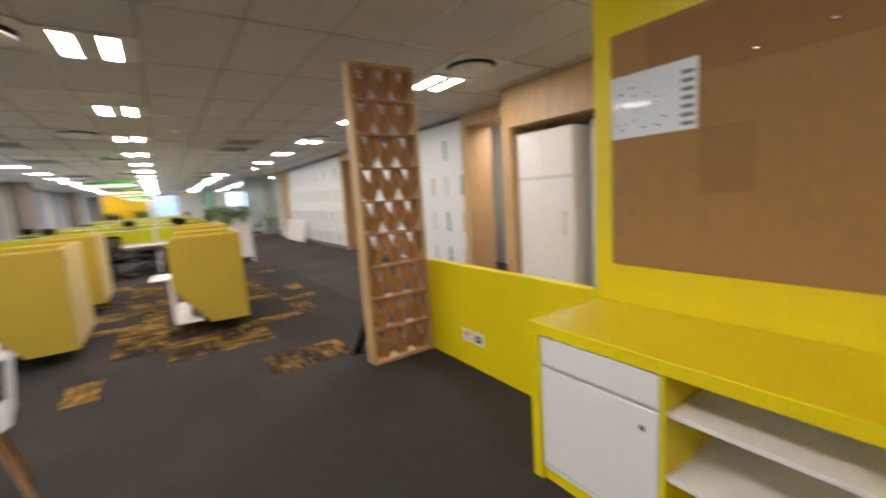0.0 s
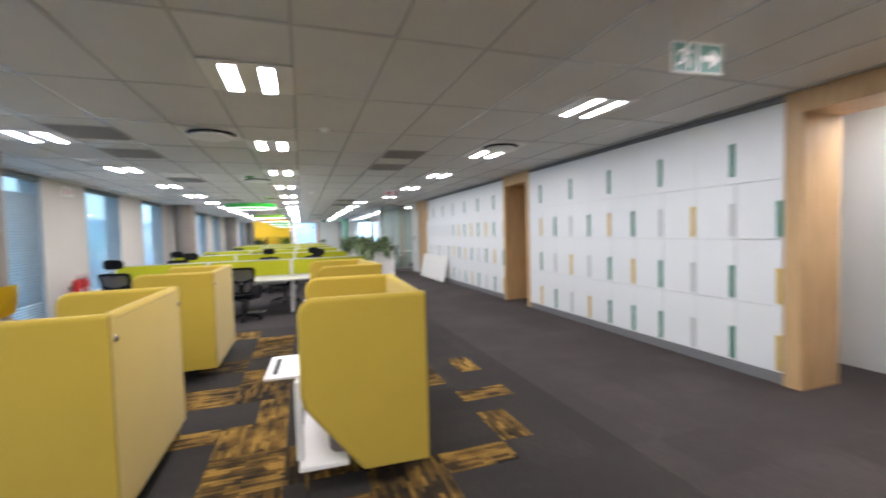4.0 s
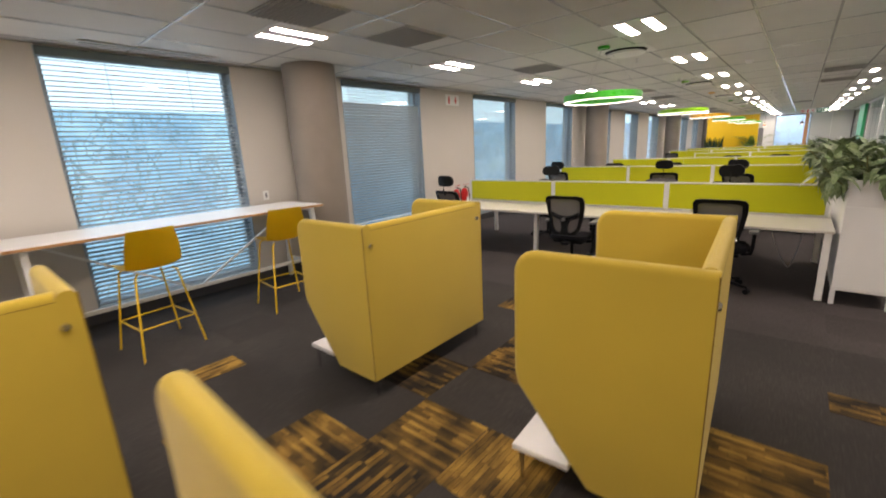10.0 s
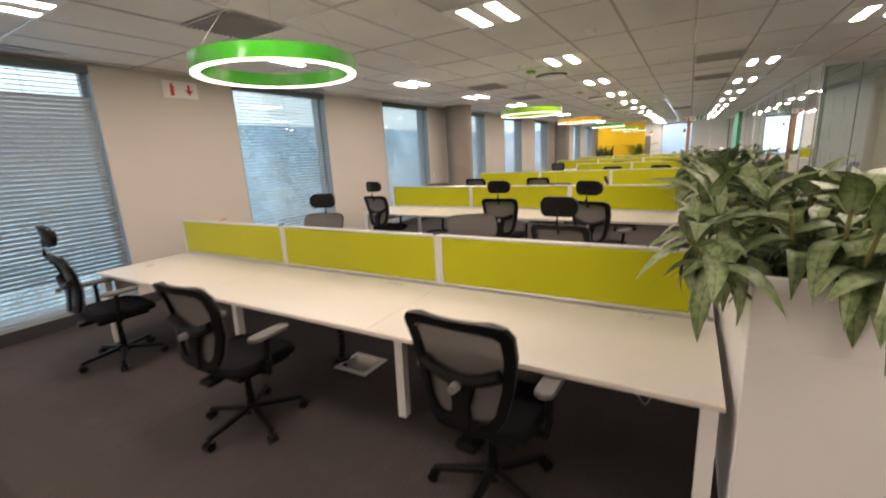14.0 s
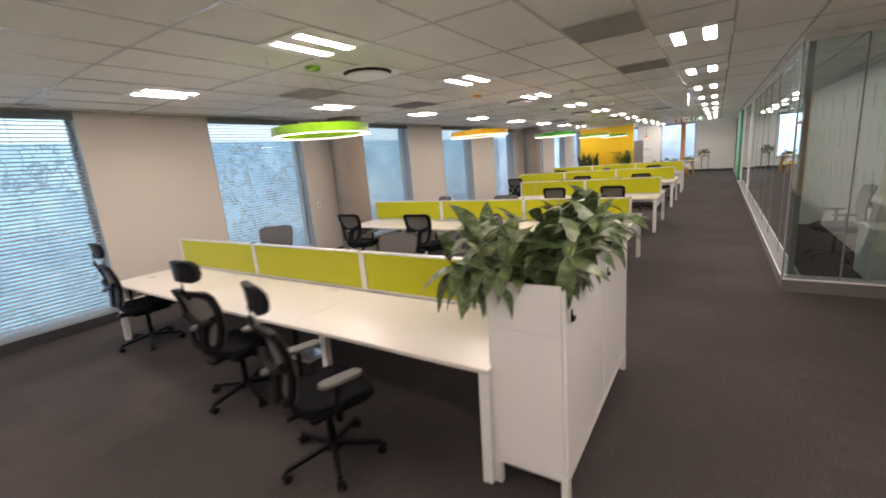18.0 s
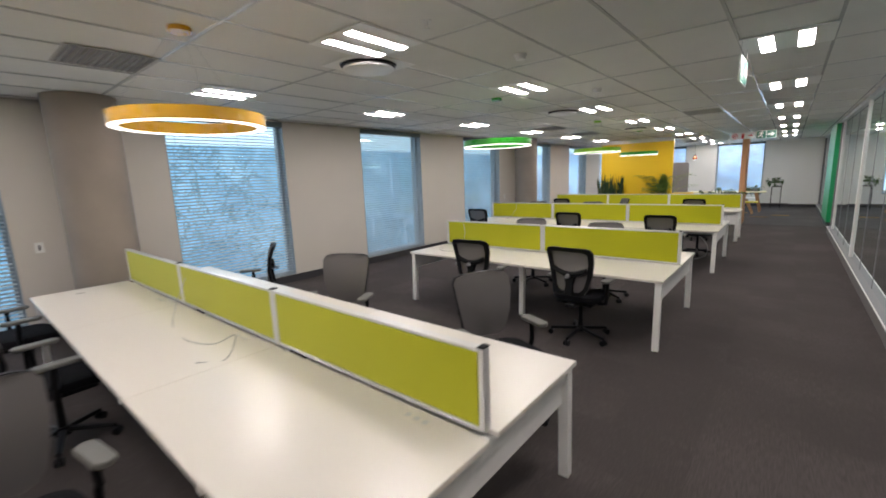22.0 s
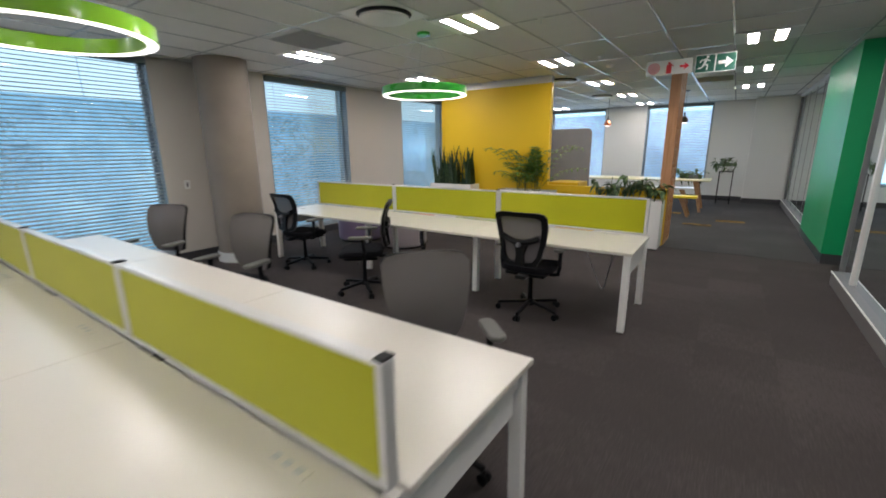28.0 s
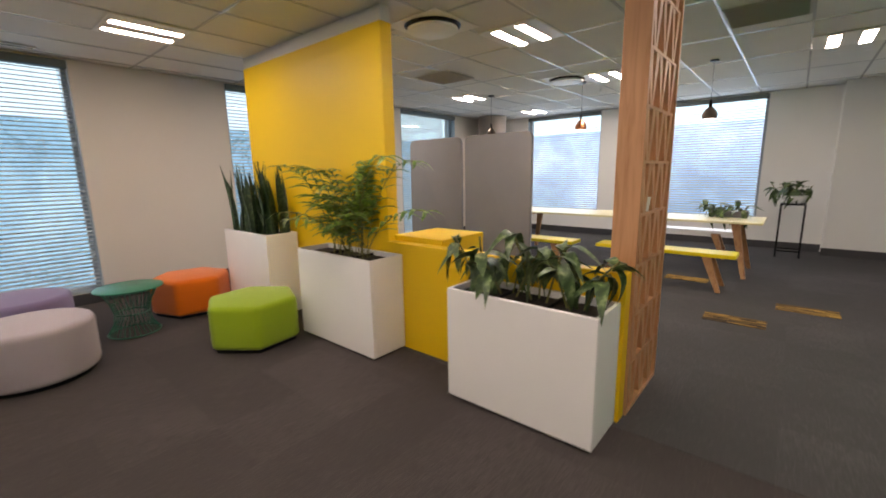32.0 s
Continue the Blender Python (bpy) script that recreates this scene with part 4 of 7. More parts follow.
def task_chair(headrest, label):
    """Faces -y; its back is at +y."""
    c = thing("task_chair", label, "office chair", "task chairs")
    # seat: rounded cushion
    bm = BM()
    prof = rounded(0.49, 0.47, 0.13, 6)
    rings = [(0.90, 0.425), (1.0, 0.44), (1.0, 0.468), (0.95, 0.486), (0.80, 0.492)]
    loops = [[bm.verts.new((x * k, y * k - 0.02, z - 0.025 * max(0.0, -(y * k) - 0.12) / 0.12 + 0.006 * abs(x) * 4)) for x, y in prof] for k, z in rings]
    for a, b in zip(loops, loops[1:]):
        for i in range(len(a)):
            bm.faces.new((a[i], a[(i + 1) % len(a)], b[(i + 1) % len(a)], b[i]))
    bm.faces.new(loops[0][::-1])
    bm.faces.new(loops[-1])
    part("seat", bm, M_BLACK_FAB, c, "black fabric seat", True)
    part("seat_pan", box(BM(), -0.19, 0.19, -0.19, 0.17, 0.39, 0.428, 0.015, 2), M_BLACK, c)
    # back frame: a wide flat hoop, bowed backwards, with the mesh stretched over its front
    def back_at(s, u, off=0.0):
        return Vector((u, 0.235 + 0.055 * s - 0.045 * math.sin(math.pi * s) + 0.03 * (1 - (u / 0.24) ** 2) + off, 0.52 + 0.48 * s))
    def mirrored(half):
        return half + [(s, -u) for s, u in half[-2::-1]]
    outer = mirrored([(0.0, 0.06), (0.0, 0.11), (0.035, 0.155), (0.15, 0.185), (0.4, 0.212), (0.7, 0.234), (0.9, 0.238), (0.975, 0.212), (1.0, 0.155), (1.0, 0.0)])
    inner = mirrored([(0.07, 0.05), (0.075, 0.09), (0.10, 0.12), (0.18, 0.148), (0.4, 0.172), (0.68, 0.19), (0.85, 0.19), (0.895, 0.17), (0.915, 0.12), (0.915, 0.0)])
    bm = BM()
    rings = [[bm.verts.new(back_at(s, u, off)) for s, u in line] for line, off in ((outer, -0.004), (outer, 0.018), (inner, 0.022), (inner, -0.004))]
    for a, b in zip(rings, rings[1:] + rings[:1]):
        for i in range(len(a)):
            j = (i + 1) % len(a)
            bm.faces.new((a[i], a[j], b[j], b[i]))
    part("back_frame", bm, M_BLACK, c, "wide black plastic hoop", True)
    rows = []
    for s, half in ((0.0, 0.105), (0.035, 0.15), (0.15, 0.182), (0.4, 0.21), (0.7, 0.232), (0.9, 0.236), (0.972, 0.21), (0.997, 0.155)):
        p = back_at(s, 0.24)
        rows.append((p.y - 0.011, p.z, half, 0.03))
    part("back_mesh", grid_sheet(BM(), 0, rows, 0.003), M_MESH, c, "grey mesh back", True)
    part("lumbar_pad", tube(BM(), [back_at(0.44 - 0.10 * (abs(u) / 0.17) ** 2 * -1, u, 0.03) for u in (-0.17, -0.11, -0.05, 0, 0.05, 0.11, 0.17)], 0.027, 8), M_BLACK, c, "", True)
    part("lumbar_knob", rod(BM(), (0, 0.30, 0.715), (0, 0.335, 0.715), 0.022, 0.017, 12), M_GREY_PLASTIC, c)
    bm = BM()
    spine = [(0.02, 0.055), (0.2, 0.04), (0.36, 0.06), (0.47, 0.10)]
    rings = [[bm.verts.new(back_at(s, u, off)) for u, off in ((-h, 0.012), (h, 0.012), (h * 0.8, 0.034), (-h * 0.8, 0.034))] for s, h in spine]
    for a, b in zip(rings, rings[1:]):
        for i in range(4):
            bm.faces.new((a[i], a[(i + 1) % 4], b[(i + 1) % 4], b[i]))
    bm.faces.new(rings[0])
    bm.faces.new(rings[-1])
    part("spine", bm, M_BLACK, c, "", True)
    part("back_bracket", box(BM(), -0.05, 0.05, 0.10, 0.26, 0.385, 0.42, 0.012, 2), M_BLACK, c)
    for s in (-1, 1):
        arm = part("armrest_post", tube(BM(), [(s * 0.2, 0.03, 0.405), (s * 0.275, 0.04, 0.42), (s * 0.285, 0.04, 0.50), (s * 0.285, 0.035, 0.645)], 0.019, 8), M_BLACK, c, "", True)
        pad = BM()
        prism(pad, [(x + s * 0.285, y + 0.01) for x, y in rounded(0.085, 0.25, 0.04, 5)], "z", 0.642, 0.668)
        bmesh.ops.bevel(pad, geom=[e for e in pad.edges], offset=0.006, segments=1, profile=0.5, affect="EDGES")
        part("arm_pad", pad, M_ARM_PAD, arm, "grey padded armrest", True)
    # column and base
    part("gas_column", rod(BM(), (0, 0, 0.12), (0, 0, 0.40), 0.026, 0.018, 14), M_BLACK, c, "", True)
    part("lever", rod(BM(), (0.10, -0.02, 0.39), (0.26, -0.03, 0.38), 0.006, n=6), M_BLACK, c)
    hub = part("base", rod(BM(), (0, 0, 0.075), (0, 0, 0.13), 0.05, 0.036, 16), M_BLACK, c, "", True)
    for k in range(5):
        a = radians(72 * k + 18)
        ex, ey = 0.30 * math.cos(a), 0.30 * math.sin(a)
        bm = BM()
        bar(bm, (0.03 * math.cos(a), 0.03 * math.sin(a), 0.105), (ex, ey, 0.072), 0.044, 0.03)
        for v in bm.verts:
            if v.co.xy.length > 0.2:
                v.co.xy = Vector((ex, ey)) + (v.co.xy - Vector((ex, ey))) * 0.65
        bmesh.ops.bevel(bm, geom=list(bm.edges), offset=0.006, segments=1, profile=0.5, affect="EDGES")
        part("base_arm", bm, M_BLACK, c)
        bm = BM()
        t = Vector((-math.sin(a), math.cos(a), 0))
        for s in (-1, 1):
            rod(bm, Vector((ex, ey, 0.028)) + s * 0.006 * t, Vector((ex, ey, 0.028)) + s * 0.024 * t, 0.028, n=14)
        rod(bm, (ex, ey, 0.03), (ex, ey, 0.068), 0.009, n=8)
        part("castor", bm, M_BLACK, c, "twin-wheel castor", True)
    if headrest:
        part("headrest_stem", tube(BM(), [(0, 0.305, 0.93), (0, 0.34, 1.01), (0, 0.33, 1.10), (0, 0.305, 1.15)], 0.013, 8), M_BLACK, c, "", True)
        bm = BM()
        rows = [(0.285, 1.065, 0.10, -0.0), (0.272, 1.085, 0.135, 0.02), (0.266, 1.13, 0.15, 0.03), (0.270, 1.18, 0.145, 0.03), (0.29, 1.215, 0.11, 0.02), (0.30, 1.223, 0.08, 0.0)]
        part("headrest", grid_sheet(bm, 0, rows, 0.038), M_BLACK, c, "black curved headrest", True)
        part("headrest_hinge", rod(BM(), (-0.05, 0.315, 1.14), (0.05, 0.315, 1.14), 0.016, n=10), M_BLACK, c)
    return c


PLAIN = "black mesh-back task chair with grey armrests on a five-star base"
TALL = "black mesh-back task chair with a headrest on a five-star base"
chair_plain = task_chair(False, PLAIN)
chair_tall = task_chair(True, TALL)
CHAIRS = [  # headrest, x, y, turn
    (1, -2.81, 14.72, 173), (0, -0.95, 14.64, 182), (0, 0.62, 14.82, 178),
    (1, -2.12, 16.35, 18), (0, -0.30, 16.62, 35), (1, 0.50, 16.80, 176),
    (1, -2.87, 18.65, 175), (1, -0.75, 18.48, 185), (1, 0.50, 18.28, 162),
    (0, -2.85, 20.35, 42), (0, -0.50, 20.12, 12),
    (0, -2.80, 22.08, 182), (0, -1.38, 22.10, 184), (0, 0.28, 21.76, 98),
    (0, -2.50, 23.98, -28), (0, -0.84, 24.0, 28), (0, 0.85, 24.16, 66),
    (0, -0.47, 25.86, 184), (0, 0.74, 25.88, 176),
    (0, -0.71, 27.62, 33), (0, 0.47, 27.42, 20),
    (0, -2.95, 29.58, 183), (0, -0.78, 29.35, 183), (0, 0.78, 29.28, 180),
    (0, -2.60, 31.45, 22), (0, -1.24, 31.52, 12), (0, 0.99, 31.30, 46),
    (0, -2.60, 33.26, 178), (0, -1.15, 32.94, -52), (0, 0.62, 33.36, 180),
]
used = {0: False, 1: False}
for tall, x, y, turn in CHAIRS:
    src, m = (chair_tall if tall else chair_plain), pose(x, y, 0, 0, 0, turn)
    if used[tall]:
        copy_thing(src, m)
    else:
        src.matrix_basis, used[tall] = m, True


# ---- cabinet planters at the ends of the first two desks ----
def leaf_mesh(length, width, droop, fold, name, n=6):
    """A pointed leaf along +x, drooping towards its tip, folded along its rib."""
    bm = BM()
    rows = []
    for k in range(n + 1):
        t = k / n
        w = width * (math.sin(math.pi * min(1, t * 0.97 + 0.03) ** 0.75)) ** 0.9 * 0.5
        x, z = length * t * (1 - 0.12 * droop * t), -droop * length * t * t * 0.6 + 0.08 * length * math.sin(math.pi * t)
        rows.append([bm.verts.new((x, s * max(w, 0.001), z + abs(s) * fold * w)) for s in (1, 0, -1)])
    for a, b in zip(rows, rows[1:]):
        for k in (0, 1):
            bm.faces.new((a[k], b[k], b[k + 1], a[k + 1]))
    for f in bm.faces:
        f.smooth = True
    data = bpy.data.meshes.new(name)
    bm.to_mesh(data)
    bm.free()
    return data


LEAVES = []
for k in range(6):
    d = leaf_mesh(0.19 + 0.03 * (k % 3), 0.060 + 0.010 * (k % 2), 0.35 + 0.15 * k, 0.16, "leaf")
    d.materials.append(M_LEAF)
    LEAVES.append(d)


PLAIN_LEAVES = []
for k in range(6):
    d = leaf_mesh(0.18 + 0.03 * (k % 3), 0.068 + 0.010 * (k % 2), 0.25 + 0.15 * k, 0.18, "leaf")
    d.materials.append(M_LEAF_PLAIN)
    PLAIN_LEAVES.append(d)


def bush(name, label, where, spread, count, seed, meshes, stems, mat_stem, height, group=""):
    """A leafy plant: stems rising from the soil, leaves set round each stem and hanging outwards."""
    rng = random.Random(seed)
    p = thing(name, label, "plant", group, pose(*where))
    for s in range(stems):
        sx, sy = rng.uniform(-1.25, 0.8) * spread[0], rng.uniform(-1, 1) * spread[1]
        h = height * rng.uniform(0.65, 1.1)
        lean = Vector((sx * 0.6 + rng.uniform(-0.05, 0.05), sy * 0.3 + rng.uniform(-0.05, 0.05), 0))
        base = Vector((sx * 0.6, sy * 0.75, 0))
        top = base + lean + Vector((0, 0, h))
        part("stem", tube(BM(), [base, base.lerp(top, 0.5) + lean * 0.1, top], 0.006, 6), mat_stem, p, "", True)
        for k in range(count // stems):
            f = rng.uniform(0.3, 1.0)
            at = base.lerp(top, f)
            yaw = rng.uniform(0, 360)
            tilt = rng.uniform(-70, -25) if f > 0.85 else rng.uniform(-28, 62)
            share("leaf", meshes[rng.randrange(len(meshes))], p, Matrix.Translation(at) @ pose(0, 0, 0, 0, 0, yaw) @ pose(0, 0, 0, rng.uniform(-25, 25), tilt, 0) @ Matrix.Diagonal((*([rng.uniform(0.75, 1.2)] * 3), 1)))
    return p


def cabinet_planter(x0, x1, y0, y1, seed, foliage, look_words, thin=153):
    z1 = 1.17
    c = thing("planter_cabinet", "tall white metal cabinet with a planting trough on top", "planter", "planter cabinets", pose(0, 0, 0))
    for x, s in ((x0, 1), (x1, -1)):
        for y, r in ((y0, 1), (y1, -1)):
            part("leg", box(BM(), min(x, x + s * 0.04), max(x, x + s * 0.04), min(y, y + r * 0.04), max(y, y + r * 0.04), 0, 0.14, 0.003, 1), M_STEEL_WHITE, c)
    part("base_rail", box(BM(), x0 + 0.001, x1 - 0.001, y0 + 0.001, y1 - 0.001, 0.141, 0.175, 0.003, 1), M_STEEL_WHITE, c)
    part("body", box(BM(), x0 + 0.004, x1 - 0.022, y0 + 0.004, y1 - 0.004, 0.176, 0.93, 0.003, 1), M_WHITE, c)
    mid = (y0 + y1) / 2
    for a, b in ((y0, mid), (mid, y1)):
        door = part("door", box(BM(), x1 - 0.021, x1 - 0.002, a + 0.006, b - 0.006, 0.18, 1.165, 0.003, 1), M_WHITE, c)
        part("lock", box(BM(), x1 - 0.001, x1 + 0.012, a + 0.08, a + 0.12, 0.98, 1.0, 0.002, 1), M_BLACK, door, "small black key lock")
        part("lock", box(BM(), x1 - 0.001, x1 + 0.006, a + 0.08, a + 0.09, 1.0, 1.04, 0.001, 1), M_BLACK, door)
    for u0, u1, v0, v1 in ((x0 + 0.004, x1 - 0.023, y0 + 0.004, y0 + 0.02), (x0 + 0.004, x1 - 0.023, y1 - 0.02, y1 - 0.004), (x0 + 0.004, x0 + 0.02, y0 + 0.021, y1 - 0.021)):
        part("trough_side", box(BM(), u0, u1, v0, v1, 0.931, z1, 0.003, 1), M_WHITE, c)
    part("soil", box(BM(), x0 + 0.022, x1 - 0.024, y0 + 0.022, y1 - 0.022, 0.935, 1.09, 0.01, 1), M_SOIL, c, "dark potting soil")
    for k in range(5):
        y = y0 + 0.16 + (y1 - y0 - 0.32) * k / 4
        bush("leafy_plant", look_words, ((x0 + x1) / 2, y, 1.085), (0.28, 0.22), thin if k > 2 else 153, seed + k, foliage, 9, M_STEM, 0.27, "trough plants")


cabinet_planter(1.53, 1.95, 14.82, 16.42, 11, LEAVES, "bushy dumb-cane plant with long variegated leaves in a trough")
cabinet_planter(1.48, 1.89, 18.56, 20.14, 31, PLAIN_LEAVES, "bushy plant with broad glossy green leaves in a trough", 81)


# ---- upholstered one-seat booths ----
def booth(tray):
    """Origin at the back's outer face on the floor; opens towards -x, runs from y = 0 to 1.31."""
    b = thing("booth_seat", "one-person booth with mustard fabric walls round a grey seat", "booth", "mustard booths")
    L, D, top, low, th = 1.237, 0.745, 1.183, 0.146, 0.065
    def padded(outline, axis, a, c, soft):
        bm = prism(BM(), outline, axis, a, c)
        bmesh.ops.bevel(bm, geom=[e for e in bm.edges if e.calc_face_angle(0) > 0.4 and soft((e.verts[0].co + e.verts[1].co) / 2)], offset=0.031, segments=6, profile=0.5, affect="EDGES")
        return bm
    side = [(0.0, low)]
    side += [(-D + 0.33, low), (-D + 0.015, 0.55), (-D, 0.62)]
    for k in range(7):
        a = radians(180 - 90 * k / 6)
        side.append((-D + 0.10 + 0.10 * math.cos(a), top - 0.10 + 0.10 * math.sin(a)))
    side.append((0.0, top))
    for name, y0, y1 in (("side_wall", 0.0, th), ("side_wall", L - th, L)):
        part(name, padded([(x, z) for x, z in side], "y", y0, y1, lambda p: p.x < -0.01 and p.z > low + 0.01), M_MUSTARD, b, "padded mustard side wall", True)
    part("back_wall", padded([(th, low), (L - th, low), (L - th, top), (th, top)], "x", -th, 0.0, lambda p: p.z > top - 0.01 and th + 0.01 < p.y < L - th - 0.01), M_MUSTARD, b, "padded mustard back wall", True)
    for y in (0.03, L - 0.03):
        part("bolt", rod(BM(), (-0.001, y + (0.028 if y < 0.5 else -0.028), 1.05), (0.010, y + (0.028 if y < 0.5 else -0.028), 1.05), 0.018, 0.013, 14), M_CHROME, b, "round chrome bolt", True)
    for y in (0.001, L - 0.001):
        part("seam", tube(BM(), [(-0.001, y, low + 0.002), (-0.001, y, 0.6), (-0.001, y, top - 0.012)], 0.0028, 6), M_SEAM, b, "dark stitched seam")
    for x in (-th + 0.004, -0.001):
        part("seam", rod(BM(), (x, th + 0.002, top - 0.034), (x, L - th - 0.002, top - 0.034), 0.0018, n=6), M_SEAM, b)
    for x in (-0.045, -D + 0.02):
        for y in (0.05, L - 0.05):
            part("foot", rod(BM(), (x, y, 0.0), (x, y, low + (0.03 if x < -0.3 else 0.01)), 0.011, 0.015, 12), M_CHROME, b, "chrome foot", True)
    part("base_board", box(BM(), -D - 0.02, -D + 0.26, 0.02, L - 0.02, low + 0.03, low + 0.06, 0.006, 2), M_WHITE, b, "white base board")
    part("seat_cushion", box(BM(), -D + 0.15, -th - 0.10, th + 0.012, L - th - 0.012, low + 0.072, 0.46, 0.05, 4), M_GREY_FAB, b, "grey fabric seat cushion", True)
    back = prism(BM(), [(-th - 0.004, 0.40), (-th - 0.20, 0.46), (-th - 0.13, 0.78), (-th - 0.004, 0.82)], "y", th + 0.012, L - th - 0.012)
    bmesh.ops.bevel(back, geom=list(back.edges), offset=0.045, segments=4, profile=0.5, affect="EDGES")
    part("back_cushion", back, M_GREY_FAB, b, "grey fabric back cushion", True)
    if not tray:
        return b
    u, v = tray[0] - D, tray[1]
    part("table_post", box(BM(), u - 0.035, u + 0.005, v - 0.07, v - 0.03, low + 0.061, 0.68, 0.004, 1), M_STEEL_WHITE, b)
    board = part("tray", box(BM(), u - 0.21, u + 0.16, v, v + 0.47, 0.682, 0.70, 0.007, 2), M_WHITE, b, "white laptop tray")
    part("tray_slot", box(BM(), u - 0.17, u - 0.135, v + 0.06, v + 0.39, 0.7005, 0.703), M_BLACK, board, "black slot across the tray")
    part("tray_arm", box(BM(), u - 0.03, u, v - 0.029, v + 0.23, 0.662, 0.681, 0.003, 1), M_STEEL_WHITE, b)
    return b


for tray, m in (((0.0, 0.17), pose(0.813, 8.62, 0, 0, 0, -2.6)), ((0.10, 0.39), pose(1.017, 11.159, 0, 0, 0, 3.5))):
    pod = booth(tray)
    pod.matrix_basis = m
    pod["label"] = "one-person mustard booth with grey seat and white laptop tray"
pod = booth(None)
pod.matrix_basis = pose(-0.786, 8.617, 0, 0, 0, 0.3)
copy_thing(pod, pose(-0.792, 11.167, 0, 0, 0, 0.1))


# ---- high table along the windows, with yellow stools ----
def high_table(y0, y1):
    x0, x1, z = -4.12, -3.32, 1.02
    t = thing("high_table", "long white high table on a white trestle frame under the window", "table", "high tables")
    part("tabletop", box(BM(), x0, x1, y0 + 0.002, y1 - 0.002, z - 0.028, z, 0.004, 1), M_WHITE, t)
    part("edge_band", box(BM(), x1 + 0.0005, x1 + 0.003, y0 + 0.004, y1 - 0.004, z - 0.026, z - 0.002), M_PLY_BROWN_SHADE, t, "thin brown edge")
    for y in (y0 + 0.12, y1 - 0.12):
        for xa, xb in ((x0 + 0.08, x0 + 0.02), (x1 - 0.10, x1 + 0.06)):
            bm = BM()
            bar(bm, (xa, y, z - 0.03), (xb, y, 0.008), 0.05, 0.05, (0, 1, 0))
            part("leg", bm, M_STEEL_WHITE, t)
        part("leg_rail", box(BM(), x0 + 0.06, x1 + 0.02, y - 0.02, y + 0.02, 0.24, 0.28, 0.003, 1), M_STEEL_WHITE, t)
        part("top_rail", box(BM(), x0 + 0.06, x1 - 0.06, y - 0.02, y + 0.02, z - 0.07, z - 0.03, 0.003, 1), M_STEEL_WHITE, t)
    mid = (y0 + y1) / 2
    part("foot_rail", box(BM(), -3.80, -3.76, y0 + 0.15, y1 - 0.15, 0.24, 0.28, 0.003, 1), M_STEEL_WHITE, t)
    for a in (y0 + 0.2, y1 - 0.2):
        part("brace", bar(BM(), (-3.78, a, z - 0.05), (-3.78, mid + (a - mid) * 0.06, 0.28), 0.035, 0.02), M_STEEL_WHITE, t)


high_table(6.86, 9.78)
high_table(9.78, 12.60)


def stool():
    """Faces -x; shell back at +x."""
    s = thing("bar_stool", "yellow plastic shell bar stool on a yellow wire frame", "stool", "bar stools")
    bm = BM()
    prof = [(-0.21, 0.735), (-0.19, 0.75), (-0.05, 0.738), (0.10, 0.735), (0.17, 0.75), (0.205, 0.82), (0.228, 0.95), (0.248, 1.09)]
    lines = []
    for i, (x, z) in enumerate(prof):
        half = (0.19, 0.205, 0.21, 0.21, 0.21, 0.215, 0.205, 0.175)[i]
        lines.append([bm.verts.new((x - (0.025 * u * u if i > 4 else 0), u * half, z + (0.03 * u * u if i < 5 else 0))) for u in (-1, -0.66, -0.33, 0, 0.33, 0.66, 1)])
    for a, b in zip(lines, lines[1:]):
        for k in range(6):
            bm.faces.new((a[k], a[k + 1], b[k + 1], b[k]))
    got = bmesh.ops.solidify(bm, geom=list(bm.faces), thickness=0.009)
    part("shell", bm, M_YELLOW_SHELL, s, "yellow moulded shell", True)
    for sx in (-1, 1):
        for sy in (-1, 1):
            part("leg", tube(BM(), [(sx * 0.15, sy * 0.13, 0.728), (sx * 0.17, sy * 0.16, 0.70), (sx * 0.25, sy * 0.25, 0.0)], 0.009, 8), M_YELLOW_SHELL, s, "", True)
    f = 0.27
    k = 0.17 + 0.08 * (0.70 - f) / 0.70
    q = 0.16 + 0.09 * (0.70 - f) / 0.70
    for a, b in (((-k, -q), (k, -q)), ((k, -q), (k, q)), ((k, q), (-k, q)), ((-k, q), (-k, -q))):
        part("foot_ring", rod(BM(), (*a, f), (*b, f), 0.007, n=8), M_YELLOW_SHELL, s)
    return s


st = stool()
st.matrix_basis = pose(-3.06, 10.60, 0, 0, 0, 6)
for y, r in ((11.86, -5), (9.35, 4), (8.2, -3)):
    copy_thing(st, pose(-3.10, y, 0, 0, 0, r))


# ---- lockers ----
def handle_mesh(mat):
    bm = box(BM(), -0.010, 0.0, -0.024, 0.024, -0.17, 0.17, 0.003, 1)
    box(bm, -0.016, -0.0105, -0.03, 0.022, 0.115, 0.165, 0.003, 1)
    d = bpy.data.meshes.new("handle")
    bm.to_mesh(d)
    bm.free()
    d.materials.append(mat)
    return d


HANDLES = [handle_mesh(m) for m in (M_TEAL, M_TAB, M_PALE)]


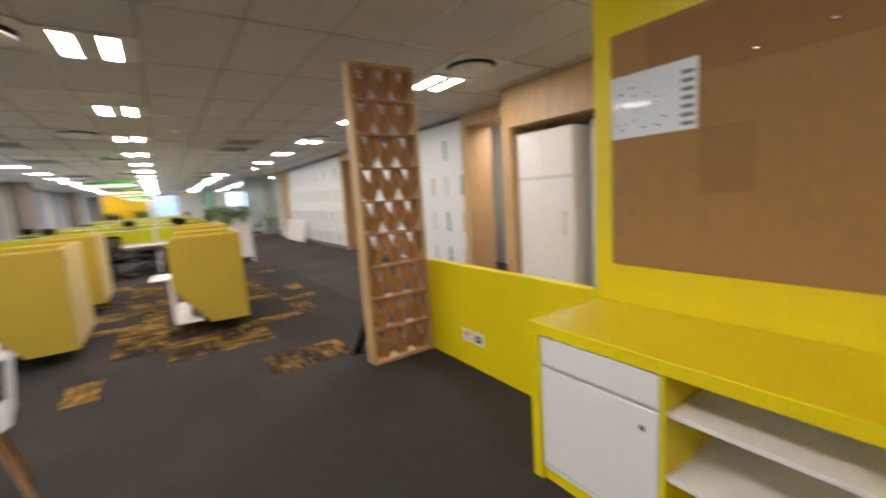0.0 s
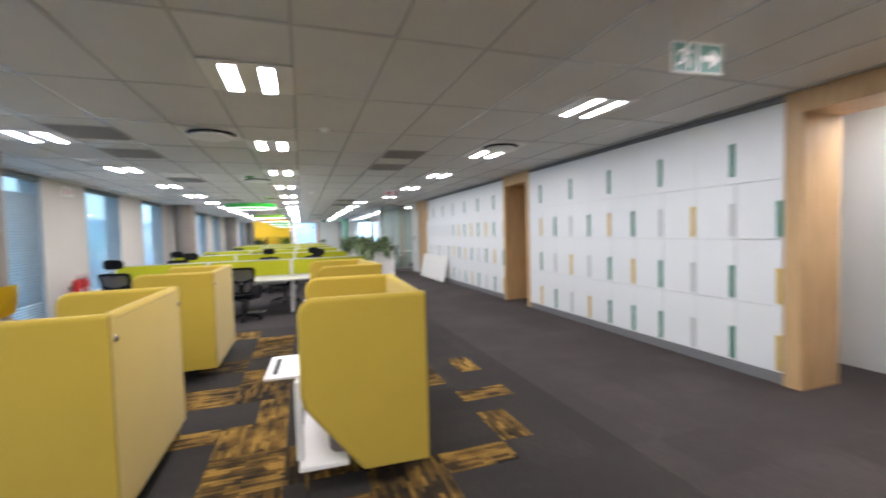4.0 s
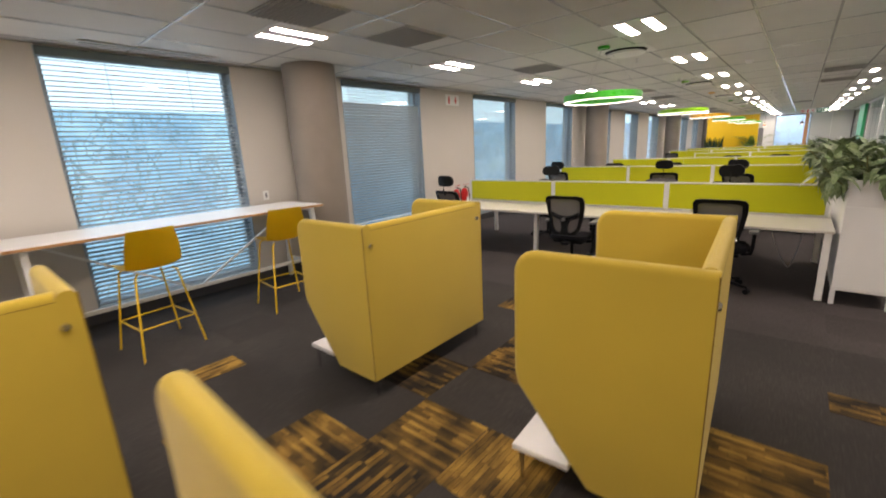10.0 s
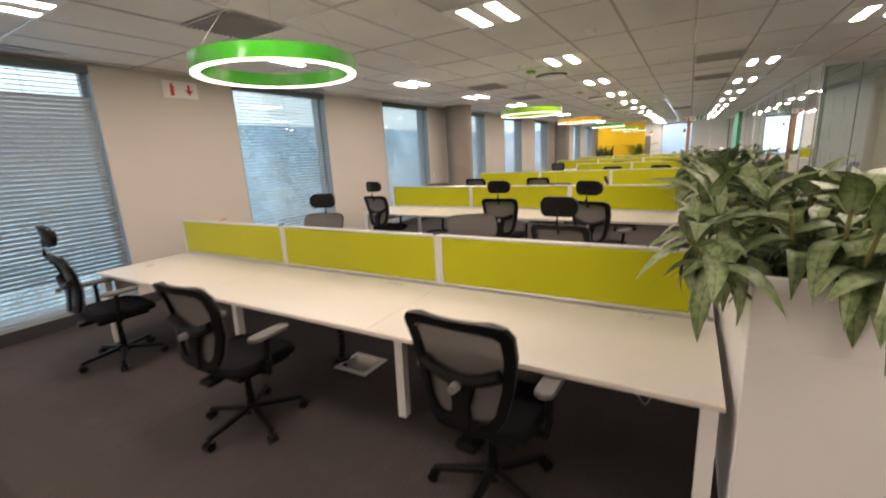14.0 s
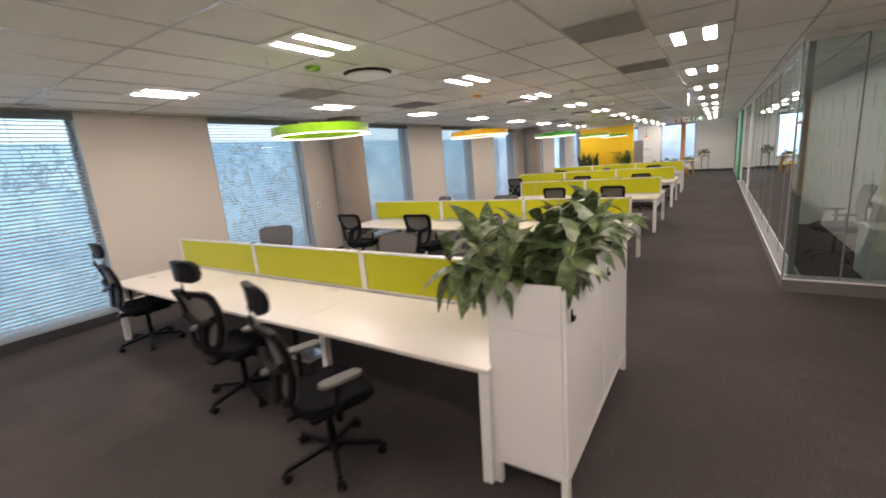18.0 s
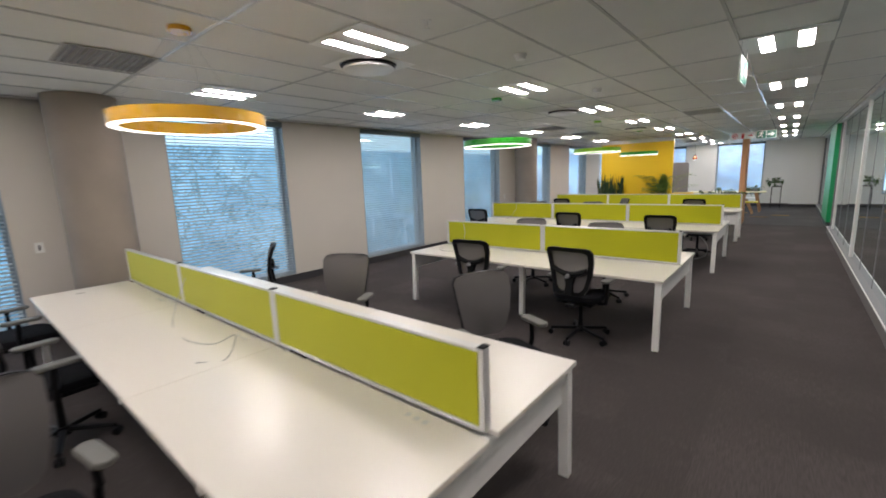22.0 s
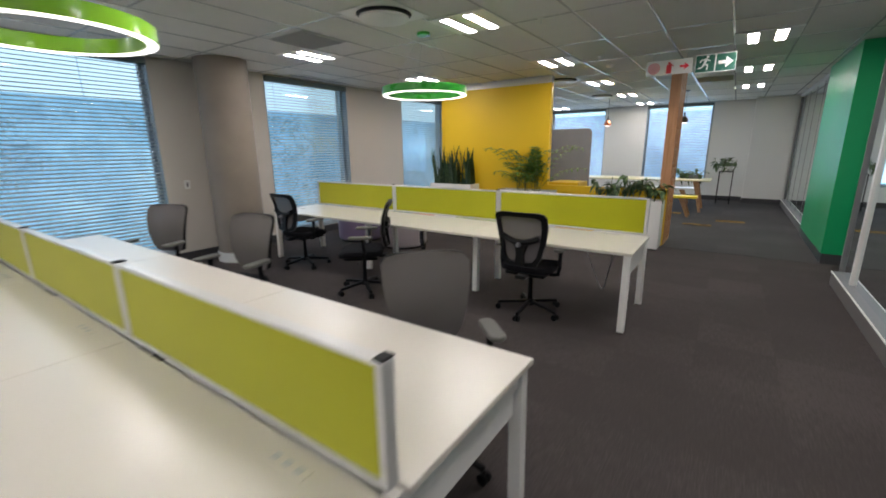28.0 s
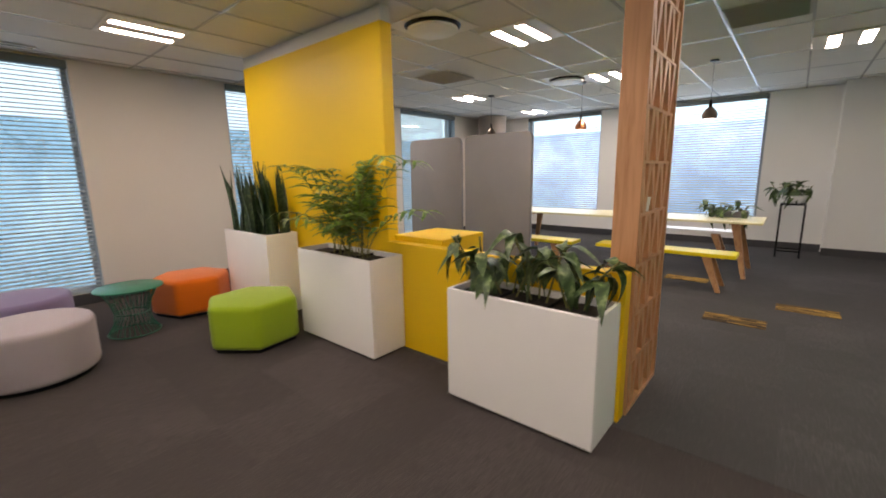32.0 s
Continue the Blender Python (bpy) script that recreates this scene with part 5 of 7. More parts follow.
def locker_bank(y0, y1, cols, rows):
    """rows: a letter for the handle of each door, bottom row first: Teal, Yellow or Pale."""
    b = thing("locker_bank", "wall of white lockers with green, yellow and grey slot handles", "lockers", "locker banks")
    part("plinth", box(BM(), LX - 0.02, LX + 0.018, y0 + 0.002, y1 - 0.002, 0.0, 0.10, 0.002, 1), M_GREY_PLASTIC, b, "grey plinth")
    part("cornice", box(BM(), LX - 0.02, LX + 0.018, y0 + 0.002, y1 - 0.002, 2.66, CEIL - 0.003), M_GREY_PLASTIC, b)
    zs = (0.104, 0.745, 1.385, 1.955, 2.655)
    w = (y1 - y0) / cols
    doors = {}
    for r in range(4):
        n, span = (cols // 2, 2 * w) if r == 3 else (cols, w)
        key = (r == 3, round(zs[r + 1] - zs[r], 3))
        for k in range(n):
            if key not in doors:
                h = zs[r + 1] - zs[r]
                bm = box(BM(), -0.018, 0.0, 0.003, span - 0.003, 0.003, h - 0.003, 0.002, 1)
                d = bpy.data.meshes.new("door")
                bm.to_mesh(d)
                bm.free()
                d.materials.append(M_LOCKER)
                doors[key] = d
            door = share("door", doors[key], b, pose(LX, y0 + span * k, zs[r]))
            c = "TYP".index(rows[r][k % len(rows[r])])
            share("handle", HANDLES[c], door, pose(-0.0185, (w if r == 3 else 0.0) + 0.034, 0.195 if r < 3 else 0.245))
    return b


locker_bank(8.84, 13.41, 10, ("YTPTTTYPTY", "YTPTYTPYPT", "TPYPTYTPTY", "T"))
locker_bank(14.50, 20.48, 13, ("YTPTYTPTYTPTY", "TYTPTYTYTPTPT", "PTYTYTYTPPPPP", "T"))

# white boards left leaning on the lockers
for k, (y0, y1, h) in enumerate(((18.16, 20.72, 0.80), (18.4, 20.3, 0.735))):
    t = thing("spare_panel", "white laminate board leaning on the lockers", "board", "leaning boards", pose(LX - 0.24 + 0.035 * k, 0, 0, 0, 12, 0))
    part("board", box(BM(), 0, 0.03, y0, y1, 0.0, h, 0.003, 1), M_WHITE, t)
    part("slot", box(BM(), -0.002, -0.0005, y0 + 0.3, y0 + 0.7, 0.06, 0.075), M_GREY_PLASTIC, t)

# door past the lockers
d = tagged(thing("door_1", "closed pinkish birch door in a plywood lining", "door", "", pose(0, 0, 0)), kind="structure")
part("door_leaf", box(BM(), LX + 0.08, LX + 0.12, 20.625, 21.855, 0.004, 2.395, 0.003, 1), M_PLY, d)
part("door_handle", tube(BM(), [(LX + 0.08, 20.73, 1.0), (LX + 0.03, 20.73, 1.0), (LX + 0.03, 20.85, 1.0)], 0.009, 8), M_SILVER, d, "steel lever handle")
t = thing("card_reader", "small black card reader on the white wall", "card reader")
part("reader_body", box(BM(), LX - 0.022, LX - 0.001, 22.2, 22.28, 1.25, 1.40, 0.005, 2), M_BLACK, t)

# ---- first corner: yellow storage unit, low wall, lattice screen ----
def storage_unit():
    u = thing("storage_unit", "yellow counter unit with white doors, open shelves and a paper slot", "storage unit")
    x0, x1, y0, y1, top = 1.525, 2.085, 2.745, 4.576, 0.835
    under = top - 0.062
    part("countertop", box(BM(), x0 - 0.012, x1, y0, y1, under + 0.001, top, 0.004, 1), M_YELLOW, u)
    part("end_panel", box(BM(), x0 - 0.012, x1, y1 - 0.06, y1, 0.0, under, 0.004, 1), M_YELLOW, u)
    part("end_panel", box(BM(), x0 - 0.012, x1, y0, y0 + 0.02, 0.0, under, 0.004, 1), M_YELLOW, u)
    part("plinth", box(BM(), x0 + 0.012, x1, y0 + 0.021, y1 - 0.061, 0.0, 0.07), M_YELLOW, u)
    part("bottom", box(BM(), x0 + 0.004, x1, y0 + 0.021, y1 - 0.061, 0.071, 0.093), M_WHITE, u)
    part("back", box(BM(), x1 - 0.02, x1, y0 + 0.021, y1 - 0.061, 0.094, under), M_YELLOW, u)
    for y in (3.915, 3.322):
        part("divider", box(BM(), x0 + 0.006, x1 - 0.021, y - 0.009, y + 0.009, 0.094, under), M_YELLOW, u)
    part("bay_floor", box(BM(), x0 + 0.03, x1 - 0.021, 3.333, 3.904, 0.094, 0.103), M_YELLOW, u, "yellow bottom of the open bay")
    for z in (0.335, 0.60):
        part("shelf", box(BM(), x0 + 0.02, x1 - 0.021, 3.332, 3.905, z, z + 0.02, 0.002, 1), M_WHITE, u, "white shelf")
    part("drawer", box(BM(), x0 - 0.002, x0 + 0.018, 3.927, 4.512, 0.628, 0.764, 0.003, 1), M_WHITE, u)
    part("drawer_rail", box(BM(), x0 + 0.004, x0 + 0.016, 3.927, 4.512, 0.612, 0.626), M_SILVER, u, "aluminium grip rail")
    door = part("door", box(BM(), x0 - 0.002, x0 + 0.018, 3.927, 4.512, 0.10, 0.61, 0.003, 1), M_WHITE, u)
    part("lock", rod(BM(), (x0 - 0.012, 3.985, 0.53), (x0 - 0.001, 3.985, 0.53), 0.012, n=14), M_CHROME, door, "small chrome lock")
    f = part("bin_front", box(BM(), x0 - 0.002, x0 + 0.018, 2.77, 3.311, 0.10, 0.764, 0.003, 1), M_WHITE, u)
    part("slot", box(BM(), x0 - 0.006, x0 - 0.0022, 2.835, 3.245, 0.645, 0.728, 0.002, 1), M_BLACK, f, "black paper slot")
    part("slot_lip", box(BM(), x0 - 0.009, x0 - 0.0062, 2.85, 3.23, 0.652, 0.668), M_BLACK, f)
    part("chevron", bar(bar(BM(), (x0 - 0.004, 3.105, 0.40), (x0 - 0.004, 3.02, 0.465), 0.02, 0.003, (1, 0, 0)), (x0 - 0.0041, 3.035, 0.465), (x0 - 0.0041, 2.94, 0.40), 0.02, 0.003, (1, 0, 0)), M_YELLOW_INK, f, "yellow chevron")
    words = bpy.data.curves.new("lettering", "FONT")
    words.body, words.size, words.align_x, words.extrude = "paper", 0.145, "CENTER", 0.0006
    words.materials.append(M_YELLOW_INK)
    t = new("lettering", words)
    t.parent = f
    t.matrix_basis = pose(x0 - 0.0035, 3.028, 0.535, 90, 0, -90)
    t["label"] = "the word paper in yellow letters"
    return u


storage_unit()
w = thing("pinboard_wall", "yellow panel wall above the counter framing a cork pinboard", "wall panel")
part("panel", box(BM(), 2.09, 2.16, 2.712, 4.60, 0.0, 2.70, 0.004, 1), M_YELLOW, w)
part("side_panel", box(BM(), 1.45, 2.16, 2.65, 2.711, 0.0, 2.70, 0.004, 1), M_YELLOW, w)
b = thing("pinboard", "brown cork pinboard on the yellow wall", "pinboard")
part("cork", box(BM(), 2.078, 2.0895, 2.84, 4.485, 1.045, 2.215, 0.002, 1), M_CORK, b)
for y0, y1, z0, z1 in ((3.84, 4.05, 1.41, 1.70), (3.35, 4.30, 1.93, 2.19), (3.0, 3.3, 1.75, 2.1)):
    part("unfaded_patch", box(BM(), 2.0774, 2.0781, y0, y1, z0, z1), M_CORK_DARK, b, "slightly darker unfaded patch")
rng = random.Random(4)
for y in (3.39, 3.345, 3.30):
    part("pin", rod(BM(), (2.070, y, 1.36), (2.077, y, 1.36), 0.009, 0.007, 10), M_SIGN_WHITE, b, "white push pin")
for y, z in ((3.62, 2.0), (3.1, 2.12), (3.85, 1.97)):
    part("pin", rod(BM(), (2.073, y, z), (2.077, y, z), 0.006, n=8), M_CHROME, b)
s = thing("floor_plan_sheet", "laminated white sheet with a plan, pinned to the cork", "poster", "", pose(2.0735, 0, 0))
part("sheet", box(BM(), 0, 0.002, 4.06, 4.48, 1.70, 2.005), M_PAPER, s)
for k in range(26):
    y, z = rng.uniform(4.20, 4.46), rng.uniform(1.72, 1.96)
    part("print", box(BM(), -0.0008, -0.0001, y - rng.uniform(0.005, 0.03), y, z, z + 0.004), M_INK, s)
for k in range(7):
    part("print", box(BM(), -0.0008, -0.0001, 4.075, 4.13, 1.72 + 0.037 * k, 1.737 + 0.037 * k), M_GREY_PLASTIC, s)

w = thing("low_wall", "low yellow partition wall beside the lattice screen", "partition")
part("panel", box(BM(), 2.09, 2.16, 4.602, 6.47, 0.0, 0.872, 0.004, 1), M_YELLOW, w)
for k, (y, kind) in enumerate(((5.87, 1), (5.715, 2), (4.93, 0))):
    o = thing("wall_socket", "square white wall socket on the yellow partition", "socket", "wall sockets", pose(2.089, y, 0.275))
    part("plate", box(BM(), -0.008, 0.0, -0.055, 0.055, -0.055, 0.055, 0.003, 1), M_SIGN_WHITE, o)
    if kind == 1:
        part("red_switch", box(BM(), -0.011, -0.0085, -0.02, 0.02, 0.0, 0.03), M_SIGN_RED, o)
        for j in (-0.018, 0.012):
            part("hole", box(BM(), -0.0095, -0.0082, j, j + 0.008, -0.03, -0.022), M_BLACK, o)
    elif kind == 2:
        part("port", box(BM(), -0.0105, -0.0082, -0.03, 0.03, -0.03, 0.025), M_BLACK, o, "black data port")
        part("port_latch", box(BM(), -0.0125, -0.0106, -0.01, 0.012, -0.008, 0.012), M_SIGN_WHITE, o)
    else:
        for j in (-0.022, 0.018):
            part("rocker", box(BM(), -0.011, -0.0082, j - 0.012, j + 0.012, -0.02, 0.02, 0.002, 1), M_SIGN_WHITE, o)


def lattice_screen(m, width, height, rows, across, label, edge):
    """A frame filled with rows of folded plywood: shelves with slanted blades between them. Faces its own -y."""
    s = thing("lattice_screen", label, "room divider", "lattice screens", m)
    d, e = 0.14, 0.03
    # inside the birch frame, shade is painted in by a browner ply
    blade_mat = M_PLY_BROWN_SHADE if edge is M_PLY else edge
    part("frame_side", box(BM(), 0, e, 0, d, 0, height, 0.002, 1), edge, s)
    part("frame_side", box(BM(), width - e, width, 0, d, 0, height, 0.002, 1), edge, s)
    part("frame_top", box(BM(), e, width - e, 0, d, height - e, height), edge, s)
    part("frame_foot", box(BM(), e, width - e, 0, d, 0.0, e), edge, s)
    rise = (height - e) / rows
    cell = (width - 2 * e) / across
    blades = {}
    for r in range(rows):
        z0 = e + rise * r if r else e
        z1 = e + rise * (r + 1) - (0.018 if r < rows - 1 else e)
        if r < rows - 1:
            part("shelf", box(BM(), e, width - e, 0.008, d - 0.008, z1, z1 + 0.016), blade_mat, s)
        for k in range(across):
            x = e + cell * k
            for n, (lo, hi) in enumerate(((0.5, 0.0), (0.5, 1.0))):
                key = (n, round(z1 - z0, 3))
                if key not in blades:
                    bm = BM()
                    h = z1 - z0 - 0.001
                    if edge is M_PLY:
                        # a folded sheet that leaves a hanging gap at the top and a standing one at the foot
                        half = cell / 2
                        line = [(0.0, h, 0.045), (0.056, h, 0.085), (half, 0.56 * h, 0.060), (half, 0.0, 0.085), (0.046, 0.0, 0.045), (0.0, 0.44 * h, 0.060)]
                        flip = (lambda u: u) if n == 0 else (lambda u: cell - u)
                        f = [bm.verts.new((flip(u), w, v + 0.0005)) for u, v, w in line]
                        g = [bm.verts.new((flip(u), w + 0.009, v + 0.0005)) for u, v, w in line]
                        mid = [bm.verts.new((flip(half * 0.5), w, h * 0.5)) for w in (0.026, 0.035)]
                        for i in range(6):
                            j = (i + 1) % 6
                            bm.faces.new((f[i], f[j], mid[0]))
                            bm.faces.new((g[j], g[i], mid[1]))
                            bm.faces.new((f[i], g[i], g[j], f[j]))
                    else:
                        # a board that widens upwards, its back edge set a little inwards
                        xl, xh = lo * cell, hi * cell
                        sgn = 1 if hi > lo else -1
                        f = [bm.verts.new((u, 0.010, v + 0.0005)) for u, v in ((xl, 0.0), (xl + sgn * 0.030, 0.0), (xh, h), (xh - sgn * 0.062, h))]
                        g = [bm.verts.new((u, d - 0.010, v + 0.0005)) for u, v in ((xl + sgn * 0.012, 0.0), (xl + sgn * 0.034, 0.0), (xh - sgn * 0.004, h), (xh - sgn * 0.05, h))]
                        bm.faces.new(f)
                        bm.faces.new(g)
                        for i in range(4):
                            bm.faces.new((f[i], f[(i + 1) % 4], g[(i + 1) % 4], g[i]))
                    bmesh.ops.recalc_face_normals(bm, faces=bm.faces)
                    data = bpy.data.meshes.new("blade")
                    bm.to_mesh(data)
                    bm.free()
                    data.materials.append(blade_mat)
                    blades[key] = data
                share("blade", blades[key], s, pose(x, 0, z0))
    return s


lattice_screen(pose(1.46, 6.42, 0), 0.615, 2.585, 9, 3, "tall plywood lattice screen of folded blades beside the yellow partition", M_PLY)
t = thing("screen_stay", "black metal stay propping the lattice screen", "bracket")
part("strut", bar(BM(), (1.52, 6.57, 0.42), (1.47, 6.84, 0.012), 0.07, 0.03), M_BLACK, t)
part("foot", box(BM(), 1.40, 1.58, 6.79, 6.91, 0.0, 0.012, 0.003, 1), M_BLACK, t)


# tall cabinets in the niche
def tall_cabinet(y0, y1, x, doors, lock, depth=0.5):
    c = thing("tall_cabinet", "tall white cabinet with a grey strip between upper and lower doors", "cabinet", "tall cabinets")
    part("body", box(BM(), x + 0.021, x + depth, y0, y1, 0.0, 2.13, 0.003, 1), M_WHITE, c)
    w = (y1 - y0) / doors
    for k in range(doors):
        a, b = y0 + w * k, y0 + w * (k + 1)
        part("upper_door", box(BM(), x, x + 0.02, a + 0.003, b - 0.003, 1.60, 2.128, 0.003, 1), M_WHITE, c)
        low = part("lower_door", box(BM(), x, x + 0.02, a + 0.003, b - 0.003, 0.06, 1.555, 0.003, 1), M_WHITE, c)
        if k == 0:
            hy = a + 0.10 if doors > 1 else b - 0.16
            part("handle", tube(BM(), [(x, hy, 0.90), (x - 0.035, hy, 0.93), (x - 0.035, hy, 1.14), (x, hy, 1.17)], 0.008, 8), M_GREY_PLASTIC, low, "bowed grey handle", True)
            if lock:
                part("lock_plate", box(BM(), x - 0.03, x - 0.0005, hy - 0.045, hy + 0.045, 0.78, 0.86, 0.004, 1), M_SILVER, low, "steel latch plate")
                part("lock_bar", box(BM(), x - 0.012, x - 0.0005, hy - 0.04, hy + 0.03, 0.42, 0.778), M_GREY_PLASTIC, low)
    part("strip", box(BM(), x + 0.002, x + 0.0205, y0 + 0.003, y1 - 0.003, 1.557, 1.598), M_SILVER, c, "grey metal strip")
    return c


tall_cabinet(6.19, 7.04, 3.90, 2, False)
tall_cabinet(5.48, 5.94, 3.90, 1, True)
tall_cabinet(4.15, 4.95, 3.90, 1, False)
t = thing("exit_sign", "small green exit sign on the corridor wall", "sign", "exit signs")
part("plate", box(BM(), 5.58, 5.599, 8.02, 8.26, 2.20, 2.34, 0.002, 1), M_SIGN_GREEN, t)
part("arrow", box(BM(), 5.577, 5.5795, 8.08, 8.2, 2.25, 2.29), M_SIGN_WHITE, t)
t = thing("red_sign", "small red notice on the corridor wall", "sign")
part("plate", box(BM(), 5.58, 5.599, 8.0, 8.27, 1.70, 1.84, 0.002, 1), M_SIGN_RED, t)

# shell chair at the start
c = thing("shell_chair", "white plastic shell chair on wooden legs", "chair", "", pose(-0.90, 6.08, 0, 0, 0, -75))
bm = BM()
prof = [(-0.22, 0.44), (-0.19, 0.455), (-0.03, 0.44), (0.12, 0.44), (0.19, 0.47), (0.22, 0.55), (0.235, 0.68), (0.25, 0.80)]
lines = [[bm.verts.new((u * (0.22, 0.235, 0.24, 0.24, 0.235, 0.23, 0.22, 0.18)[i], y - (0.03 * u * u if i > 4 else 0), z + (0.04 * u * u if i < 5 else 0))) for u in (-1, -0.66, -0.33, 0, 0.33, 0.66, 1)] for i, (y, z) in enumerate(prof)]
for a, b in zip(lines, lines[1:]):
    for k in range(6):
        bm.faces.new((a[k], a[k + 1], b[k + 1], b[k]))
bmesh.ops.solidify(bm, geom=list(bm.faces), thickness=0.008)
part("shell", bm, M_WHITE, c, "white moulded shell", True)
for sx in (-1, 1):
    for sy in (-1, 1):
        part("leg", rod(BM(), (sx * 0.13, sy * 0.13, 0.437), (sx * 0.23, sy * 0.22, 0.0), 0.017, 0.012, 10), M_OAK, c, "wooden leg", True)


# ---- glowing rings over the desks ----
def ring_lamp(x, y, mat, label):
    r0, r1, z0, z1 = 0.392, 0.455, 2.09, 2.172
    g = thing("ring_pendant", label, "pendant lamp", "ring lamps", pose(x, y, 0))
    n = 64
    def band(ra, rb, za, zb, name, mat, lab=""):
        bm = BM()
        loops = [[bm.verts.new((r * math.cos(2 * math.pi * k / n), r * math.sin(2 * math.pi * k / n), z)) for k in range(n)] for r, z in ((ra, za), (rb, za), (rb, zb), (ra, zb))]
        for i in range(4):
            a, b = loops[i], loops[(i + 1) % 4]
            for k in range(n):
                bm.faces.new((a[k], a[(k + 1) % n], b[(k + 1) % n], b[k]))
        return part(name, bm, mat, g, lab, True)
    band(r0, r1, z0 + 0.004, z1, "ring_body", mat)
    band(r0 + 0.014, r1 - 0.006, z0 - 0.001, z0 + 0.0035, "diffuser", M_RINGLIGHT, "glowing ring underneath")
    part("canopy", rod(BM(), (0, 0, CEIL - 0.03), (0, 0, CEIL - 0.001), 0.07, n=24), mat, g, "", True)
    for k in range(3):
        a = radians(120 * k + 20)
        part("wire", rod(BM(), (0.425 * math.cos(a), 0.425 * math.sin(a), z1), (0.05 * math.cos(a), 0.05 * math.sin(a), CEIL - 0.03), 0.0015, n=5), M_CABLE, g)


for y, mat, color in ((15.05, M_RING_GREEN, "green"), (19.68, M_RING_LIME, "lime green"), (22.95, M_RING_ORANGE, "orange"), (26.74, M_RING_GREEN, "green"), (30.55, M_RING_LIME, "lime green"), (33.63, M_RING_GREEN, "green")):
    ring_lamp(-0.79, y, mat, "%s ring pendant lamp glowing underneath, hung on wires" % color)

# ---- round air outlets, grilles, sprinklers and detectors on the ceiling ----
def air_outlet():
    t = thing("air_outlet", "round white ceiling air diffuser", "air diffuser", "ceiling air diffusers")
    part("plate", box(BM(), -0.296, 0.296, -0.296, 0.296, -0.004, 0.0), M_STEEL_WHITE, t)
    part("collar", lathe(BM(), [(0.235, -0.02), (0.25, -0.0045)], 40), M_BLACK, t, "dark gap ring", True)
    part("disc", lathe(BM(), [(0.19, -0.052), (0.222, -0.046), (0.226, -0.03), (0.2, -0.021)], 40), M_STEEL_WHITE, t, "round white disc", True)
    return t


def grille():
    t = thing("return_grille", "square grey louvred ceiling grille", "ceiling grille", "ceiling grilles")
    for a in (-0.29, 0.27):
        part("frame", box(BM(), a, a + 0.02, -0.29, 0.29, -0.008, 0.0), M_GRILLE, t)
        part("frame", box(BM(), -0.269, 0.269, a, a + 0.02, -0.008, 0.0), M_GRILLE, t)
    part("backing", box(BM(), -0.269, 0.269, -0.269, 0.269, -0.002, 0.0), M_GREY_PLASTIC, t)
    for k in range(12):
        y = -0.25 + 0.0455 * k
        bm = bar(BM(), (-0.268, y, -0.006), (0.268, y, -0.006), 0.003, 0.03)
        bmesh.ops.rotate(bm, verts=bm.verts, cent=(0, y, -0.006), matrix=Matrix.Rotation(radians(12), 3, "X"))
        part("slat", bm, M_GRILLE, t)
    return t


first = None
for x, y in ((2.83, 6.55), (-0.8, 7.1), (-0.8, 11.5), (2.81, 11.5), (-0.69, 15.55), (-0.65, 20.28), (-0.67, 24.42), (-0.7, 28.66), (-0.7, 32.92), (-0.67, 37.66), (-0.72, 40.6)):
    m = pose(x, y, CEIL - 0.0005)
    first = copy_thing(first, m) if first else air_outlet()
    first.matrix_basis = m
first = None
for x, y in ((1.6, 12.3), (1.6, 13.5), (1.6, 20.7), (1.6, 22.9), (-2.0, 11.7), (-2.0, 12.9), (-2.0, 15.7), (-1.9, 20.6), (-1.9, 22.8), (-2.0, 30.9), (1.0, 30.9), (-2.0, 33.1), (1.6, 39.3), (-1.9, 39.3), (1.6, 5.1)):
    m = pose(x, y, CEIL - 0.0005)
    first = copy_thing(first, m) if first else grille()
    first.matrix_basis = m
first = None
for x, y in ((-0.75, 16.25), (1.0, 20.5), (-0.8, 19.2), (0.4, 24.0), (-2.9, 13.9), (-2.9, 18.3), (-2.9, 22.2), (-2.9, 26.5), (-2.9, 30.8), (0.4, 33.9), (0.4, 30.0), (0.4, 36.0), (1.9, 40.8), (0.4, 13.2), (-0.6, 41.6)):
    m = pose(x, y, CEIL)
    if first:
        first = copy_thing(first, m)
    else:
        first = thing("sprinkler", "small chrome sprinkler head on the ceiling", "sprinkler", "sprinklers", m)
        part("rose", rod(BM(), (0, 0, -0.006), (0, 0, 0), 0.035, n=18), M_SILVER, first, "", True)
        part("stem", rod(BM(), (0, 0, -0.05), (0, 0, -0.006), 0.008, n=8), M_SILVER, first)
        part("deflector", rod(BM(), (0, 0, -0.054), (0, 0, -0.05), 0.022, n=12), M_SILVER, first)
first = None
for x, y in ((0.4, 11.0), (0.4, 17.95), (0.45, 25.15), (0.38, 27.2), (0.37, 36.7), (0.4, 31.6)):
    m = pose(x, y, CEIL)
    if first:
        first = copy_thing(first, m)
    else:
        first = thing("smoke_detector", "round white smoke detector on the ceiling", "smoke detector", "smoke detectors", m)
        part("base", lathe(BM(), [(0.05, -0.02), (0.055, 0.0)], 24), M_STEEL_WHITE, first, "", True)
        part("chamber", lathe(BM(), [(0.03, -0.045), (0.042, -0.04), (0.042, -0.021)], 24), M_STEEL_WHITE, first, "", True)
first = None
